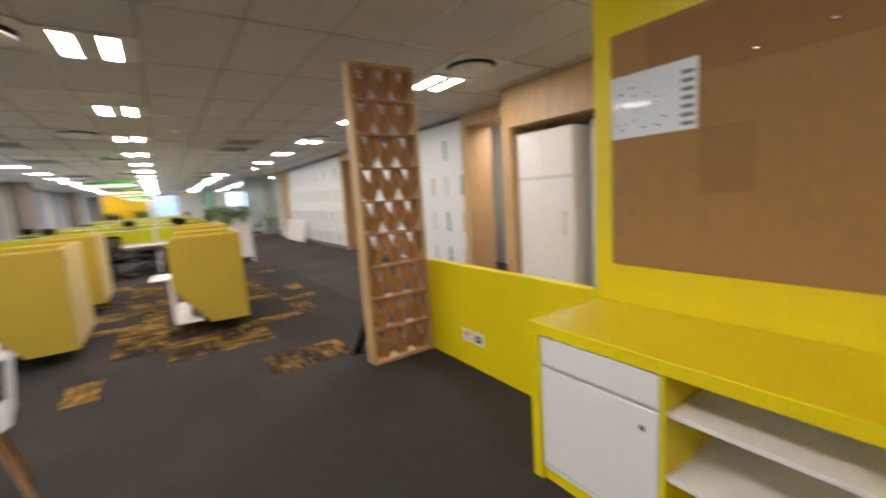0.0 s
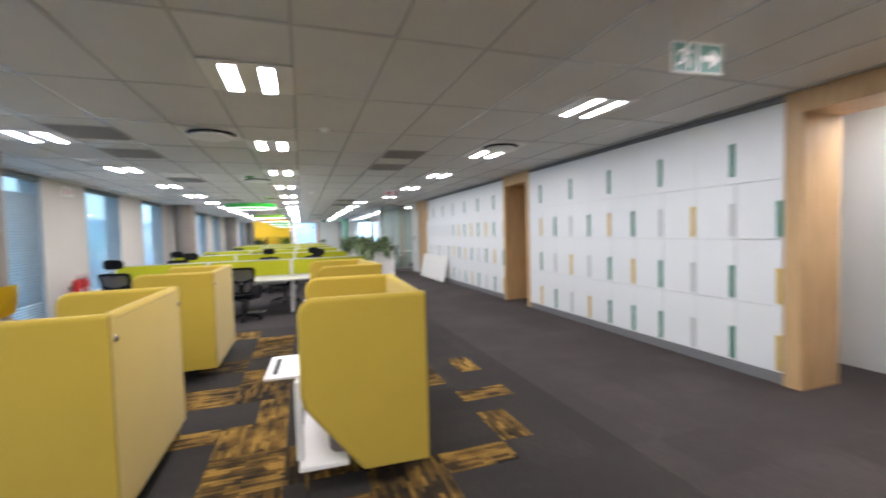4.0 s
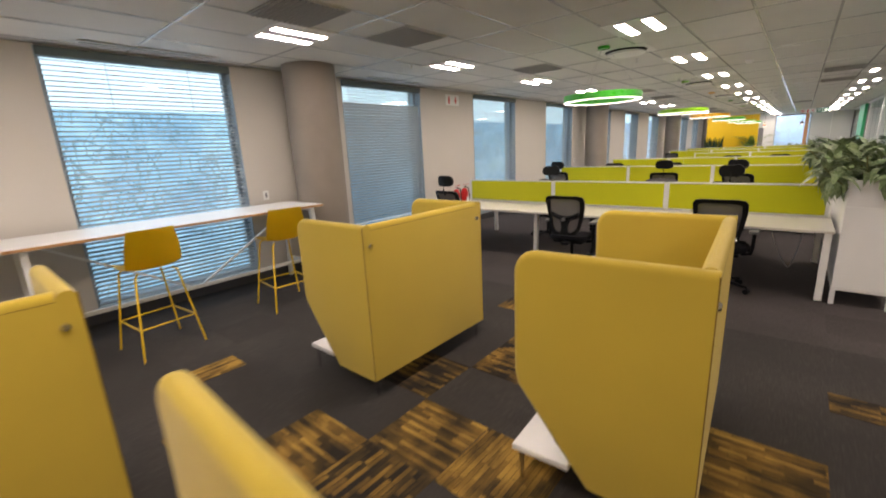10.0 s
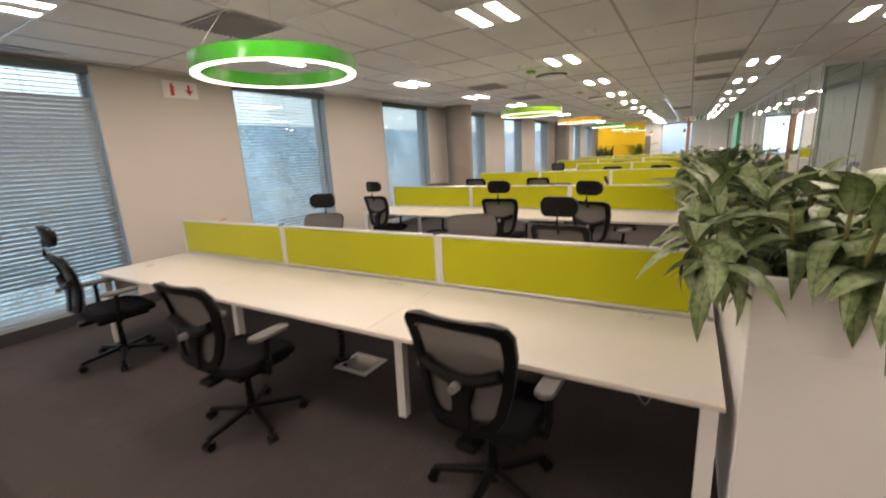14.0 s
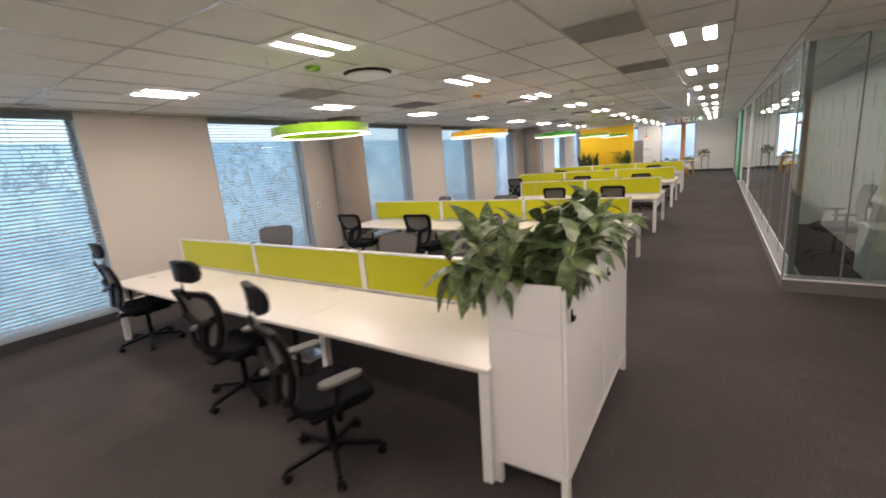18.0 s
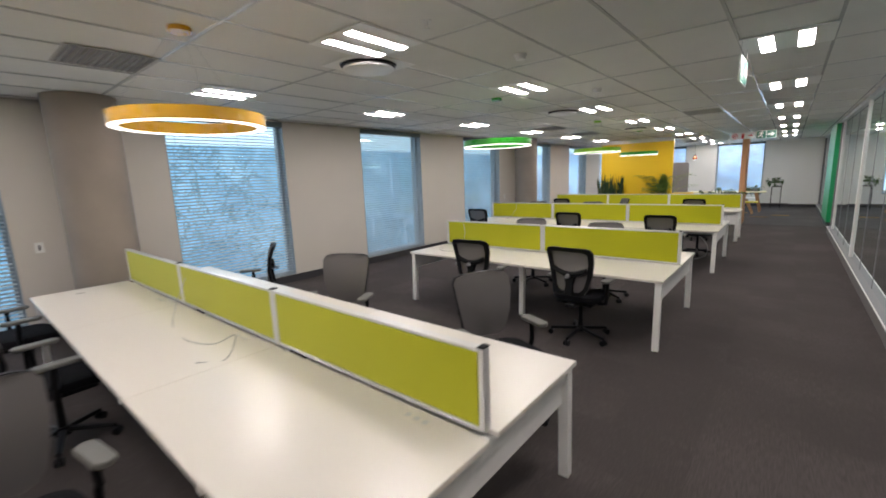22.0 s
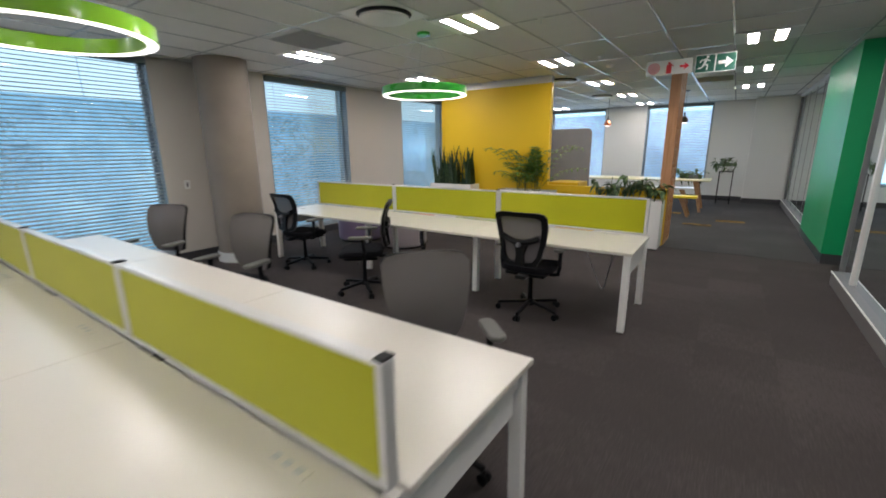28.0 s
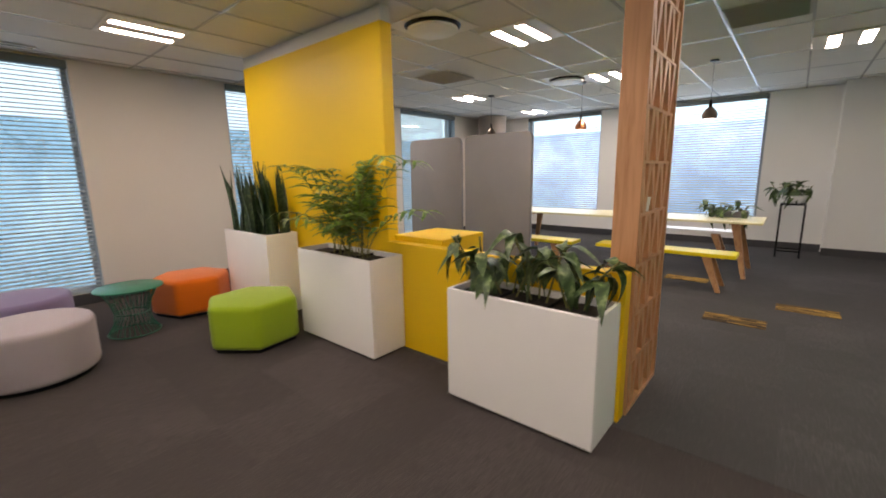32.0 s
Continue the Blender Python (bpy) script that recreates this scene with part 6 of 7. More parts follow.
for k, y in enumerate(WIN_Y):
    if y > Y0:
        m = pose(-3.95, y + 0.87, CEIL - 0.005)
        if first:
            first = copy_thing(first, m)
        else:
            first = thing("slot_diffuser", "long slot air diffuser in the ceiling by the window", "air diffuser", "slot diffusers", m)
            part("frame", box(BM(), -0.05, 0.05, -0.6, 0.6, -0.006, 0.0), M_STEEL_WHITE, first)
            for x in (-0.02, 0.012):
                part("slot", box(BM(), x, x + 0.012, -0.58, 0.58, -0.0075, -0.0062), M_DARK, first)


# ---- signs ----
def running_man(parent, u, z, s, m=None):
    """A plain running figure sign symbol made of bars; drawn on the sign's -y face."""
    def seg(a, b, w):
        part("symbol", bar(BM(), (u + a[0] * s, -0.0085, z + a[1] * s), (u + b[0] * s, -0.0085, z + b[1] * s), w * s, 0.002, (0, 1, 0)), M_SIGN_WHITE, parent)
    part("symbol", rod(BM(), (u + 0.10 * s, -0.0075, z + 0.36 * s), (u + 0.10 * s, -0.0095, z + 0.36 * s), 0.07 * s, n=14), M_SIGN_WHITE, parent)
    for a, b, w in (((0.06, 0.26), (-0.04, 0.0), 0.13), ((-0.04, 0.0), (0.14, -0.12), 0.09), ((0.14, -0.12), (0.10, -0.34), 0.08), ((-0.04, 0.0), (-0.14, -0.2), 0.09), ((-0.14, -0.2), (-0.34, -0.24), 0.08), ((0.04, 0.24), (0.24, 0.12), 0.07), ((0.04, 0.24), (-0.2, 0.2), 0.07), ((-0.2, 0.2), (-0.26, 0.06), 0.07)):
        seg(a, b, w)


def arrow(parent, u, z, s, mat, turn=0):
    q = Matrix.Rotation(radians(turn), 2)
    def at(a, b):
        v = q @ Vector((a, b))
        return (u + v.x * s, z + v.y * s)
    outline = [at(*p) for p in ((-0.36, -0.09), (0.0, -0.09), (0.0, -0.3), (0.36, 0.0), (0.0, 0.3), (0.0, 0.09), (-0.36, 0.09))]
    part("symbol", prism(BM(), outline, "y", -0.0095, -0.0075), mat, parent)


def exit_plate(m, label, w=0.4, h=0.2):
    """A pair of panels: running figure and arrow; seen from its own -y."""
    t = thing("exit_sign", label, "sign", "exit signs", m)
    part("plate", box(BM(), -w / 2, w / 2, -0.006, 0.006, -h / 2, h / 2, 0.002, 1), M_SIGN_WHITE, t)
    for s in (-1, 1):
        part("field", box(BM(), s * w / 4 - w / 4 + 0.008, s * w / 4 + w / 4 - 0.008, -0.0075, -0.0062, -h / 2 + 0.01, h / 2 - 0.01), M_SIGN_GREEN, t, "green field")
    running_man(t, -w / 4, 0.0, h)
    arrow(t, w / 4, 0, h, M_SIGN_WHITE)
    for s in (-1, 1):
        part("hanger", rod(BM(), (s * w * 0.4, 0, h / 2), (s * w * 0.4, 0, CEIL - m.translation.z - 0.001), 0.002, n=5), M_CABLE, t)
    return t


exit_plate(pose(2.335, 8.04, 2.51, 0, 0, -5), "green hanging exit sign with a running figure and an arrow", 0.36, 0.18)
exit_plate(pose(1.72, 36.4, 2.545), "green hanging exit sign with a running figure and an arrow", 0.44, 0.22)
exit_plate(pose(1.93, 26.3, 2.50, 0, 0, 88), "green hanging exit sign, seen edge-on", 0.42, 0.21)
t = thing("fire_sign", "white hanging fire sign with red hose, extinguisher and arrow symbols", "sign", "fire signs", pose(1.20, 36.4, 2.545))
part("plate", box(BM(), -0.27, 0.27, -0.006, 0.006, -0.09, 0.09, 0.002, 1), M_SIGN_WHITE, t)
for k in range(3):
    bm = BM()
    r0, r1 = 0.012 + 0.023 * k, 0.024 + 0.023 * k
    n = 28
    a = [[bm.verts.new((-0.18 + r * math.cos(2 * math.pi * i / n), -0.0072, r * math.sin(2 * math.pi * i / n))) for i in range(n)] for r in (r0, r1)]
    for i in range(n):
        bm.faces.new((a[0][i], a[0][(i + 1) % n], a[1][(i + 1) % n], a[1][i]))
    part("hose_symbol", bm, M_SIGN_RED, t)
part("extinguisher_symbol", box(BM(), -0.03, 0.03, -0.0085, -0.0065, -0.075, 0.035), M_SIGN_RED, t)
part("extinguisher_symbol", box(BM(), -0.014, 0.014, -0.0085, -0.0065, 0.036, 0.066), M_SIGN_RED, t)
part("extinguisher_symbol", bar(BM(), (0.0, -0.0075, 0.055), (0.055, -0.0075, 0.01), 0.012, 0.002, (0, 1, 0)), M_SIGN_RED, t)
arrow(t, 0.18, 0, 0.15, M_SIGN_RED)
for s in (-1, 1):
    part("hanger", rod(BM(), (s * 0.2, 0, 0.09), (s * 0.2, 0, CEIL - 2.546), 0.002, n=5), M_CABLE, t)
t = thing("fire_sign", "white wall sign with a red extinguisher and a down arrow", "sign", "fire signs", pose(WIN_X + 0.009, 16.42, 2.54, 0, 0, 90))
part("plate", box(BM(), -0.21, 0.21, -0.006, 0.006, -0.1, 0.1, 0.002, 1), M_SIGN_WHITE, t)
part("extinguisher_symbol", box(BM(), -0.13, -0.085, -0.0085, -0.0065, -0.075, 0.04), M_SIGN_RED, t)
part("extinguisher_symbol", box(BM(), -0.12, -0.095, -0.0085, -0.0065, 0.041, 0.07), M_SIGN_RED, t)
arrow(t, 0.10, 0, 0.17, M_SIGN_RED, -90)
t = thing("fire_sign", "small white hanging sign with a red arrow near the lockers", "sign", "fire signs", pose(2.26, 16.3, 2.53))
part("plate", box(BM(), -0.19, 0.19, -0.006, 0.006, -0.09, 0.09, 0.002, 1), M_SIGN_WHITE, t)
arrow(t, -0.08, 0, 0.17, M_SIGN_RED, 180)
part("extinguisher_symbol", box(BM(), 0.08, 0.12, -0.0085, -0.0065, -0.07, 0.05), M_SIGN_RED, t)
for s in (-1, 1):
    part("hanger", rod(BM(), (s * 0.15, 0, 0.09), (s * 0.15, 0, CEIL - 2.531), 0.002, n=5), M_CABLE, t)

# fire extinguishers on the window wall
for y in (16.30, 16.58):
    t = thing("fire_extinguisher", "red fire extinguisher hung on the wall", "fire extinguisher", "fire extinguishers", pose(-4.13, y, 0.36))
    part("cylinder", lathe(BM(), [(0.07, 0.0), (0.075, 0.02), (0.075, 0.36), (0.05, 0.42), (0.025, 0.44)], 24), M_RED, t, "", True)
    part("valve", rod(BM(), (0, 0, 0.44), (0, 0, 0.49), 0.018, n=12), M_CHROME, t)
    part("lever", bar(BM(), (-0.02, 0, 0.50), (0.10, 0, 0.53), 0.02, 0.008), M_RED, t)
    part("hose", tube(BM(), [(0.02, 0.0, 0.47), (0.08, 0.03, 0.44), (0.09, 0.05, 0.25), (0.085, 0.04, 0.08)], 0.009, 8), M_BLACK, t, "", True)
    part("label_plate", box(BM(), 0.072, 0.0765, -0.03, 0.03, 0.12, 0.26), M_SIGN_WHITE, t, "white instruction label")
    part("bracket", box(BM(), -0.119, -0.076, -0.02, 0.02, 0.20, 0.30), M_GREY_PLASTIC, t)

# wall sockets under and beside windows
for y, z in ((12.35, 1.12), (22.45, 1.08), (9.5, 1.12), (32.62, 1.08)):
    t = thing("wall_socket", "small white socket plate on the window wall", "socket", "wall sockets", pose(WIN_X + 0.0005, y, z))
    part("plate", box(BM(), 0, 0.009, -0.04, 0.04, -0.06, 0.06, 0.003, 1), M_SIGN_WHITE, t)
    part("switch", box(BM(), 0.0095, 0.013, -0.012, 0.012, -0.03, 0.03), M_GREY_PLASTIC, t)

# floor boxes and cable spines under the desks
for x, y in ((-0.81, 15.5), (-0.85, 19.2), (-0.82, 30.22), (-0.87, 33.9), (-0.85, 22.9)):
    t = thing("floor_box", "open steel floor box with its lid up under the desk", "floor box", "floor boxes", pose(x, y, 0))
    part("frame", box(BM(), -0.16, 0.16, -0.14, 0.14, 0.0005, 0.006, 0.002, 1), M_SILVER, t)
    part("lid", box(BM(), -0.12, 0.12, -0.10, 0.10, 0.0065, 0.011, 0.002, 1), M_CHROME, t, "polished steel lid")
    t = thing("cable_spine", "black jointed cable spine hanging from the desk to the floor", "cable guide", "cable spines", pose(x - 0.2, y, 0))
    part("spine_foot", rod(BM(), (0, 0, 0), (0, 0, 0.02), 0.07, n=16), M_BLACK, t)
    for k in range(14):
        z = 0.03 + 0.043 * k
        part("vertebra", rod(BM(), (0.02 * math.sin(k * 0.5), 0, z), (0.02 * math.sin(k * 0.5), 0, z + 0.034), 0.03, 0.024, 8), M_BLACK, t)

# loose cables on the desks
def cable(pts, label):
    t = thing("cable", label, "cable", "loose cables")
    out = []
    for i in range(len(pts) - 1):
        p0, p1, p2, p3 = [Vector(pts[min(max(j, 0), len(pts) - 1)]) for j in (i - 1, i, i + 1, i + 2)]
        for k in range(6):
            u = k / 6
            out.append(0.5 * (2 * p1 + (p2 - p0) * u + (2 * p0 - 5 * p1 + 4 * p2 - p3) * u * u + (3 * p1 - p0 - 3 * p2 + p3) * u ** 3))
    out.append(Vector(pts[-1]))
    part("flex", tube(BM(), out, 0.0035, 6), M_CABLE, t, "", True)


Z = DESK_Z + 0.004
cable([(-1.3, 22.94, 1.0), (-1.25, 22.85, 0.85), (-1.1, 22.75, Z), (-0.7, 22.7, Z), (-0.3, 22.72, Z + 0.06), (-0.17, 22.8, Z + 0.12), (-0.15, 22.72, Z), (-0.25, 22.6, Z)], "thin grey cable trailing over the desk and its screen")
cable([(-1.5, 24.1 - 0.5, Z), (-1.2, 23.5, Z), (-1.0, 23.62, Z), (-0.9, 23.4, Z), (-0.7, 23.5, Z)], "thin grey cable lying on the desk")
cable([(-1.35, 26.66, 1.05), (-1.2, 26.5, 0.9), (-1.25, 26.4, Z), (-1.5, 26.3, Z), (-1.3, 26.15, Z), (-1.0, 26.25, Z)], "thin grey cable hanging over the desk screen")
for k in range(3):
    cable([(-1.6 + 0.05 * k, 26.85, Z + 0.002 * k), (-1.45, 27.0 + 0.03 * k, Z), (-1.2, 26.95 - 0.04 * k, Z), (-1.1, 27.1, Z), (-1.3, 27.2, Z), (-1.55, 27.1 + 0.04 * k, Z), (-1.62, 26.9, Z)], "tangle of thin grey cable on the desk")
cable([(-2.6, 30.42, 1.06), (-2.55, 30.3, 0.9), (-2.7, 30.2, Z), (-2.95, 30.0, Z), (-3.1, 29.8, Z)], "thin grey cable hanging over the desk screen")
cable([(1.1, 30.5, 0.54), (1.25, 30.6, 0.3), (1.2, 30.75, 0.08), (1.05, 30.7, 0.02), (0.95, 30.6, 0.006)], "white cable hanging under the desk end")
for x, y in ((1.0, 15.7), (0.9, 34.1), (1.15, 19.4)):
    cable([(x, y, 0.54), (x + 0.1, y + 0.05, 0.25), (x + 0.2, y, 0.1), (x + 0.25, y - 0.05, 0.25), (x + 0.3, y, 0.54)], "dark cable looped under the desk")


# ---- far lounge ----
lattice_screen(pose(1.30, 37.075, 0, 0, 0, 90), 0.66, 2.66, 9, 3, "tall plywood lattice screen at the end of the yellow wall", M_PLY_ROSE)
w = thing("yellow_wall", "tall bright yellow dividing wall with a grey top channel", "partition")
part("panel", box(BM(), -2.9, -0.63, 37.0, 37.12, 0.0, 2.60, 0.004, 1), M_YELLOW_WALL, w)
part("top_channel", box(BM(), -2.9, -0.63, 37.01, 37.11, 2.601, CEIL - 0.001), M_SILVER, w, "grey metal top channel")
w = thing("low_wall", "low yellow partition wall behind the planters", "partition")
part("panel", box(BM(), -0.628, 1.285, 36.975, 37.07, 0.0, 0.885, 0.004, 1), M_YELLOW_WALL, w)
part("return", box(BM(), -0.628, -0.10, 37.071, 37.62, 0.0, 0.93, 0.004, 1), M_YELLOW_WALL, w)


def trough(x0, x1, y0, y1, h, label):
    t = thing("planter_box", label, "planter", "white planter boxes")
    e = 0.022
    part("plinth", box(BM(), x0 + 0.02, x1 - 0.02, y0 + 0.02, y1 - 0.02, 0.0, 0.02), M_BLACK, t)
    part("front", box(BM(), x0, x1, y0, y0 + e, 0.02, h, 0.003, 1), M_WHITE, t)
    part("rear", box(BM(), x0, x1, y1 - e, y1, 0.02, h, 0.003, 1), M_WHITE, t)
    for a in (x0, x1 - e):
        part("end", box(BM(), a, a + e, y0 + e, y1 - e, 0.02, h, 0.003, 1), M_WHITE, t)
    part("soil", box(BM(), x0 + e, x1 - e, y0 + e, y1 - e, 0.021, h - 0.04, 0.004, 1), M_SOIL, t, "dark potting soil")
    for a in (x0 + (x1 - x0) / 3, x0 + 2 * (x1 - x0) / 3):
        part("liner_edge", box(BM(), a - 0.006, a + 0.006, y0 + e, y1 - e, h - 0.039, h - 0.02), M_BLACK, t)


trough(0.33, 1.275, 36.60, 36.94, 0.735, "white planter box with leggy leafy plants")
trough(-1.43, -0.435, 36.625, 36.965, 0.80, "white planter box with a palm")
trough(-2.95, -2.0, 36.63, 36.97, 0.86, "white planter box with upright snake plants")

BROAD = []
for k in range(4):
    d = leaf_mesh(0.165 + 0.02 * k, 0.068, 0.7 + 0.3 * k, 0.2, "leaf")
    d.materials.append(M_LEAF_MID)
    BROAD.append(d)


def leggy_plant(x, y, z, seed, stems, group):
    rng = random.Random(seed)
    p = thing("leafy_plant", "leggy plant with drooping broad leaves on bare stems", "plant", group, pose(x, y, z))
    for s in range(stems):
        a = rng.uniform(0, 6.28)
        base = Vector((0.05 * math.cos(a), 0.04 * math.sin(a), 0))
        top = base + Vector((0.16 * math.cos(a) + rng.uniform(-0.05, 0.05), 0.13 * math.sin(a), rng.uniform(0.18, 0.40)))
        part("stem", tube(BM(), [base, base.lerp(top, 0.6) + Vector((0, 0, 0.04)), top], 0.006, 6), M_STEM, p, "", True)
        for k in range(8):
            share("leaf", BROAD[rng.randrange(4)], p, Matrix.Translation(base.lerp(top, rng.uniform(0.6, 1.0))) @ pose(0, 0, 0, 0, 0, rng.uniform(0, 360)) @ pose(0, 0, 0, rng.uniform(-30, 30), rng.uniform(-35, 45), 0) @ Matrix.Diagonal((*([rng.uniform(0.7, 1.15)] * 3), 1)))


for k, x in enumerate((0.47, 0.66, 0.86, 1.08)):
    leggy_plant(x, 36.8, 0.70, 50 + k, 4, "lounge plants")

# palm: arching fronds of narrow leaflets
LEAFLET = leaf_mesh(0.20, 0.040, 0.4, 0.2, "leaflet", 4)
LEAFLET.materials.append(M_LEAF_PALM)
rng = random.Random(8)
p = thing("palm", "bushy green palm with arching feathered fronds", "plant", "lounge plants", pose(-0.9, 36.81, 0.755))
for f in range(34):
    a = rng.uniform(0, 6.28)
    reach, rise = rng.uniform(0.22, 0.72), rng.uniform(0.36, 1.16)
    base = Vector((0.20 * math.cos(a * 3), 0.05 * math.sin(a * 5), 0))
    out = Vector((math.cos(a) * (1.25 if math.cos(a) > 0 else 0.95), 0.72 * math.sin(a) - 0.25, 0))
    pts = [base + out * reach * (t ** 1.6) + Vector((0, 0, rise * (t - 0.30 * t ** 4))) for t in [i / 11 for i in range(12)]]
    part("frond", tube(BM(), pts, 0.0035, 5), M_STEM, p, "", True)
    for i in range(4, 12):
        d = (pts[i] - pts[i - 1]).normalized()
        yaw, pitch = math.degrees(math.atan2(d.y, d.x)), -math.degrees(math.asin(d.z))
        size = 1.1 - 0.05 * (i - 4)
        for s in (-1, 1):
            share("leaflet", LEAFLET, p, Matrix.Translation(pts[i]) @ pose(0, 0, 0, 0, 0, yaw) @ pose(0, 0, 0, 0, pitch * 0.7, 0) @ pose(0, 0, 0, s * rng.uniform(5, 25), rng.uniform(0, 18), s * rng.uniform(42, 58)) @ Matrix.Diagonal((*([size * rng.uniform(0.85, 1.1)] * 3), 1)))
rng = random.Random(9)
p = thing("snake_plant", "dense dark snake plants with upright blade leaves", "plant", "lounge plants", pose(-2.48, 36.81, 0.825))
for k in range(84):
    x, y, h, w = rng.uniform(-0.40, 0.40), rng.uniform(-0.12, 0.12), rng.uniform(0.26, 0.78), rng.uniform(0.017, 0.034)
    lean, tw = Vector((rng.uniform(-0.1, 0.1), rng.uniform(-0.08, 0.06), 0)), rng.uniform(0, 3.14)
    bm = BM()
    side, rows = Vector((math.cos(tw), math.sin(tw), 0)), []
    for i in range(6):
        t = i / 5
        c = Vector((x, y, 0)) + lean * t * t + Vector((0, 0, h * t))
        half = w * (1 - 0.15 * t) * (1 - t ** 5) + 0.001
        nrm = Vector((-side.y, side.x, 0)) * 0.006
        rows.append([bm.verts.new(c - side * half), bm.verts.new(c + nrm), bm.verts.new(c + side * half)])
    for a, b in zip(rows, rows[1:]):
        for i in (0, 1):
            bm.faces.new((a[i], a[i + 1], b[i + 1], b[i]))
    part("leaf", bm, M_LEAF_DARK, p, "", True)


def pouf(x, y, r, h, sides, mat, label, turn=0.0):
    t = thing("pouf", label, "pouf", "lounge poufs", pose(x, y, 0, 0, 0, turn))
    part("base", lathe(BM(), [(r * 0.9, 0.0), (r * 0.9, 0.025)], sides), M_BLACK, t)
    bm = lathe(BM(), [(r, 0.026), (r, h)], sides)
    bm.normal_update()
    bmesh.ops.bevel(bm, geom=[e for e in bm.edges if e.calc_face_angle(0) > 0.4], offset=0.045, segments=4, profile=0.5, affect="EDGES")
    part("cushion", bm, mat, t, "", True)


pouf(-2.24, 34.92, 0.37, 0.42, 40, M_LILAC, "round lilac-grey upholstered pouf")
pouf(-3.22, 34.92, 0.38, 0.42, 40, M_PURPLE, "round violet upholstered pouf")
pouf(-1.64, 36.28, 0.40, 0.40, 6, M_GREEN_FAB, "hexagonal lime green upholstered pouf", -22)
pouf(-3.04, 36.26, 0.39, 0.40, 6, M_ORANGE_FAB, "hexagonal orange upholstered pouf", 20)
t = thing("wire_table", "round green side table on a flared wire base", "side table", "", pose(-2.74, 35.64, 0))
part("tabletop", lathe(BM(), [(0.255, 0.425), (0.27, 0.43), (0.27, 0.442), (0.262, 0.447)], 40), M_TABLE_GREEN, t, "", True)
for k in range(30):
    a = 2 * math.pi * k / 30
    part("wire", tube(BM(), [(r * math.cos(a + o), r * math.sin(a + o), z) for r, z, o in ((0.22, 0.424, 0.0), (0.16, 0.30, 0.05), (0.135, 0.20, 0.1), (0.15, 0.10, 0.15), (0.205, 0.004, 0.2))], 0.004, 5), M_TABLE_GREEN, t)
for r, z in ((0.205, 0.008), (0.135, 0.2), (0.22, 0.42)):
    part("hoop", tube(BM(), [(r * math.cos(2 * math.pi * k / 32), r * math.sin(2 * math.pi * k / 32), z) for k in range(32)], 0.006, 6, True), M_TABLE_GREEN, t)

# felt screens on feet
for x0, x1, y, turn in ((-2.62, -1.66, 39.35, 2), (-1.58, -0.54, 39.32, -2)):
    t = thing("felt_screen", "tall grey felt mobile screen with rounded corners", "room divider", "felt screens", pose((x0 + x1) / 2, y, 0, 0, 0, turn))
    bm = prism(BM(), [(u, v + 1.0) for u, v in rounded(x1 - x0, 1.84, 0.09, 6)], "y", -0.022, 0.022)
    bm.normal_update()
    bmesh.ops.bevel(bm, geom=[e for e in bm.edges if e.calc_face_angle(0) > 0.8], offset=0.008, segments=2, profile=0.5, affect="EDGES")
    part("panel", bm, M_SCREEN_GREY, t, "", True)
    for u in (x0 - (x0 + x1) / 2 + 0.12, x1 - (x0 + x1) / 2 - 0.12):
        part("foot", box(BM(), u - 0.03, u + 0.03, -0.22, 0.22, 0.0, 0.02, 0.004, 1), M_STEEL_WHITE, t)
        part("stem", box(BM(), u - 0.02, u + 0.02, -0.012, 0.012, 0.021, 0.10), M_STEEL_WHITE, t)

# long shared table with benches
def plank_table(name, label, cat, x0, x1, y, half, z, thick, top_mat, splay):
    t = thing(name, label, cat, "lounge table and benches")
    part("top", box(BM(), x0, x1, y - half, y + half, z - thick, z, 0.006, 2), top_mat, t)
    for x in (x0 + 0.30, x1 - 0.30):
        s = 1 if x > (x0 + x1) / 2 else -1
        for r in (-1, 1):
            bm = BM()
            bar(bm, (x, y + r * half * 0.55, z - thick), (x + s * 0.16, y + r * (half * 0.55 + splay), 0.0), 0.10, 0.045, (0, 1, 0))
            for v in bm.verts:
                if v.co.z < z * 0.4:
                    v.co.x = x + s * 0.16 + (v.co.x - x - s * 0.16) * 0.5
                    v.co.z = max(0.0, v.co.z - 0.02) if v.co.z > 0.02 else 0.0
            part("leg", bm, M_OAK, t, "splayed wooden leg")
        part("cross_rail", box(BM(), x - 0.03, x + 0.03, y - half * 0.6, y + half * 0.6, z - thick - 0.05, z - thick - 0.0005), M_OAK, t)


plank_table("shared_table", "long pale yellow-edged table on splayed wooden legs", "table", -2.0, 1.67, 41.6, 0.42, 0.75, 0.03, M_TABLE_PALE, 0.16)
plank_table("bench_seat", "long yellow bench on splayed wooden legs", "bench", -0.1, 1.5, 40.5, 0.16, 0.45, 0.045, M_YELLOW, 0.10)
plank_table("bench_seat", "long yellow bench on splayed wooden legs", "bench", -1.9, -0.4, 40.4, 0.16, 0.45, 0.045, M_YELLOW, 0.10)
plank_table("bench_seat", "pale bench on splayed wooden legs beyond the table", "bench", -0.4, 1.3, 42.65, 0.16, 0.45, 0.045, M_WHITE, 0.10)


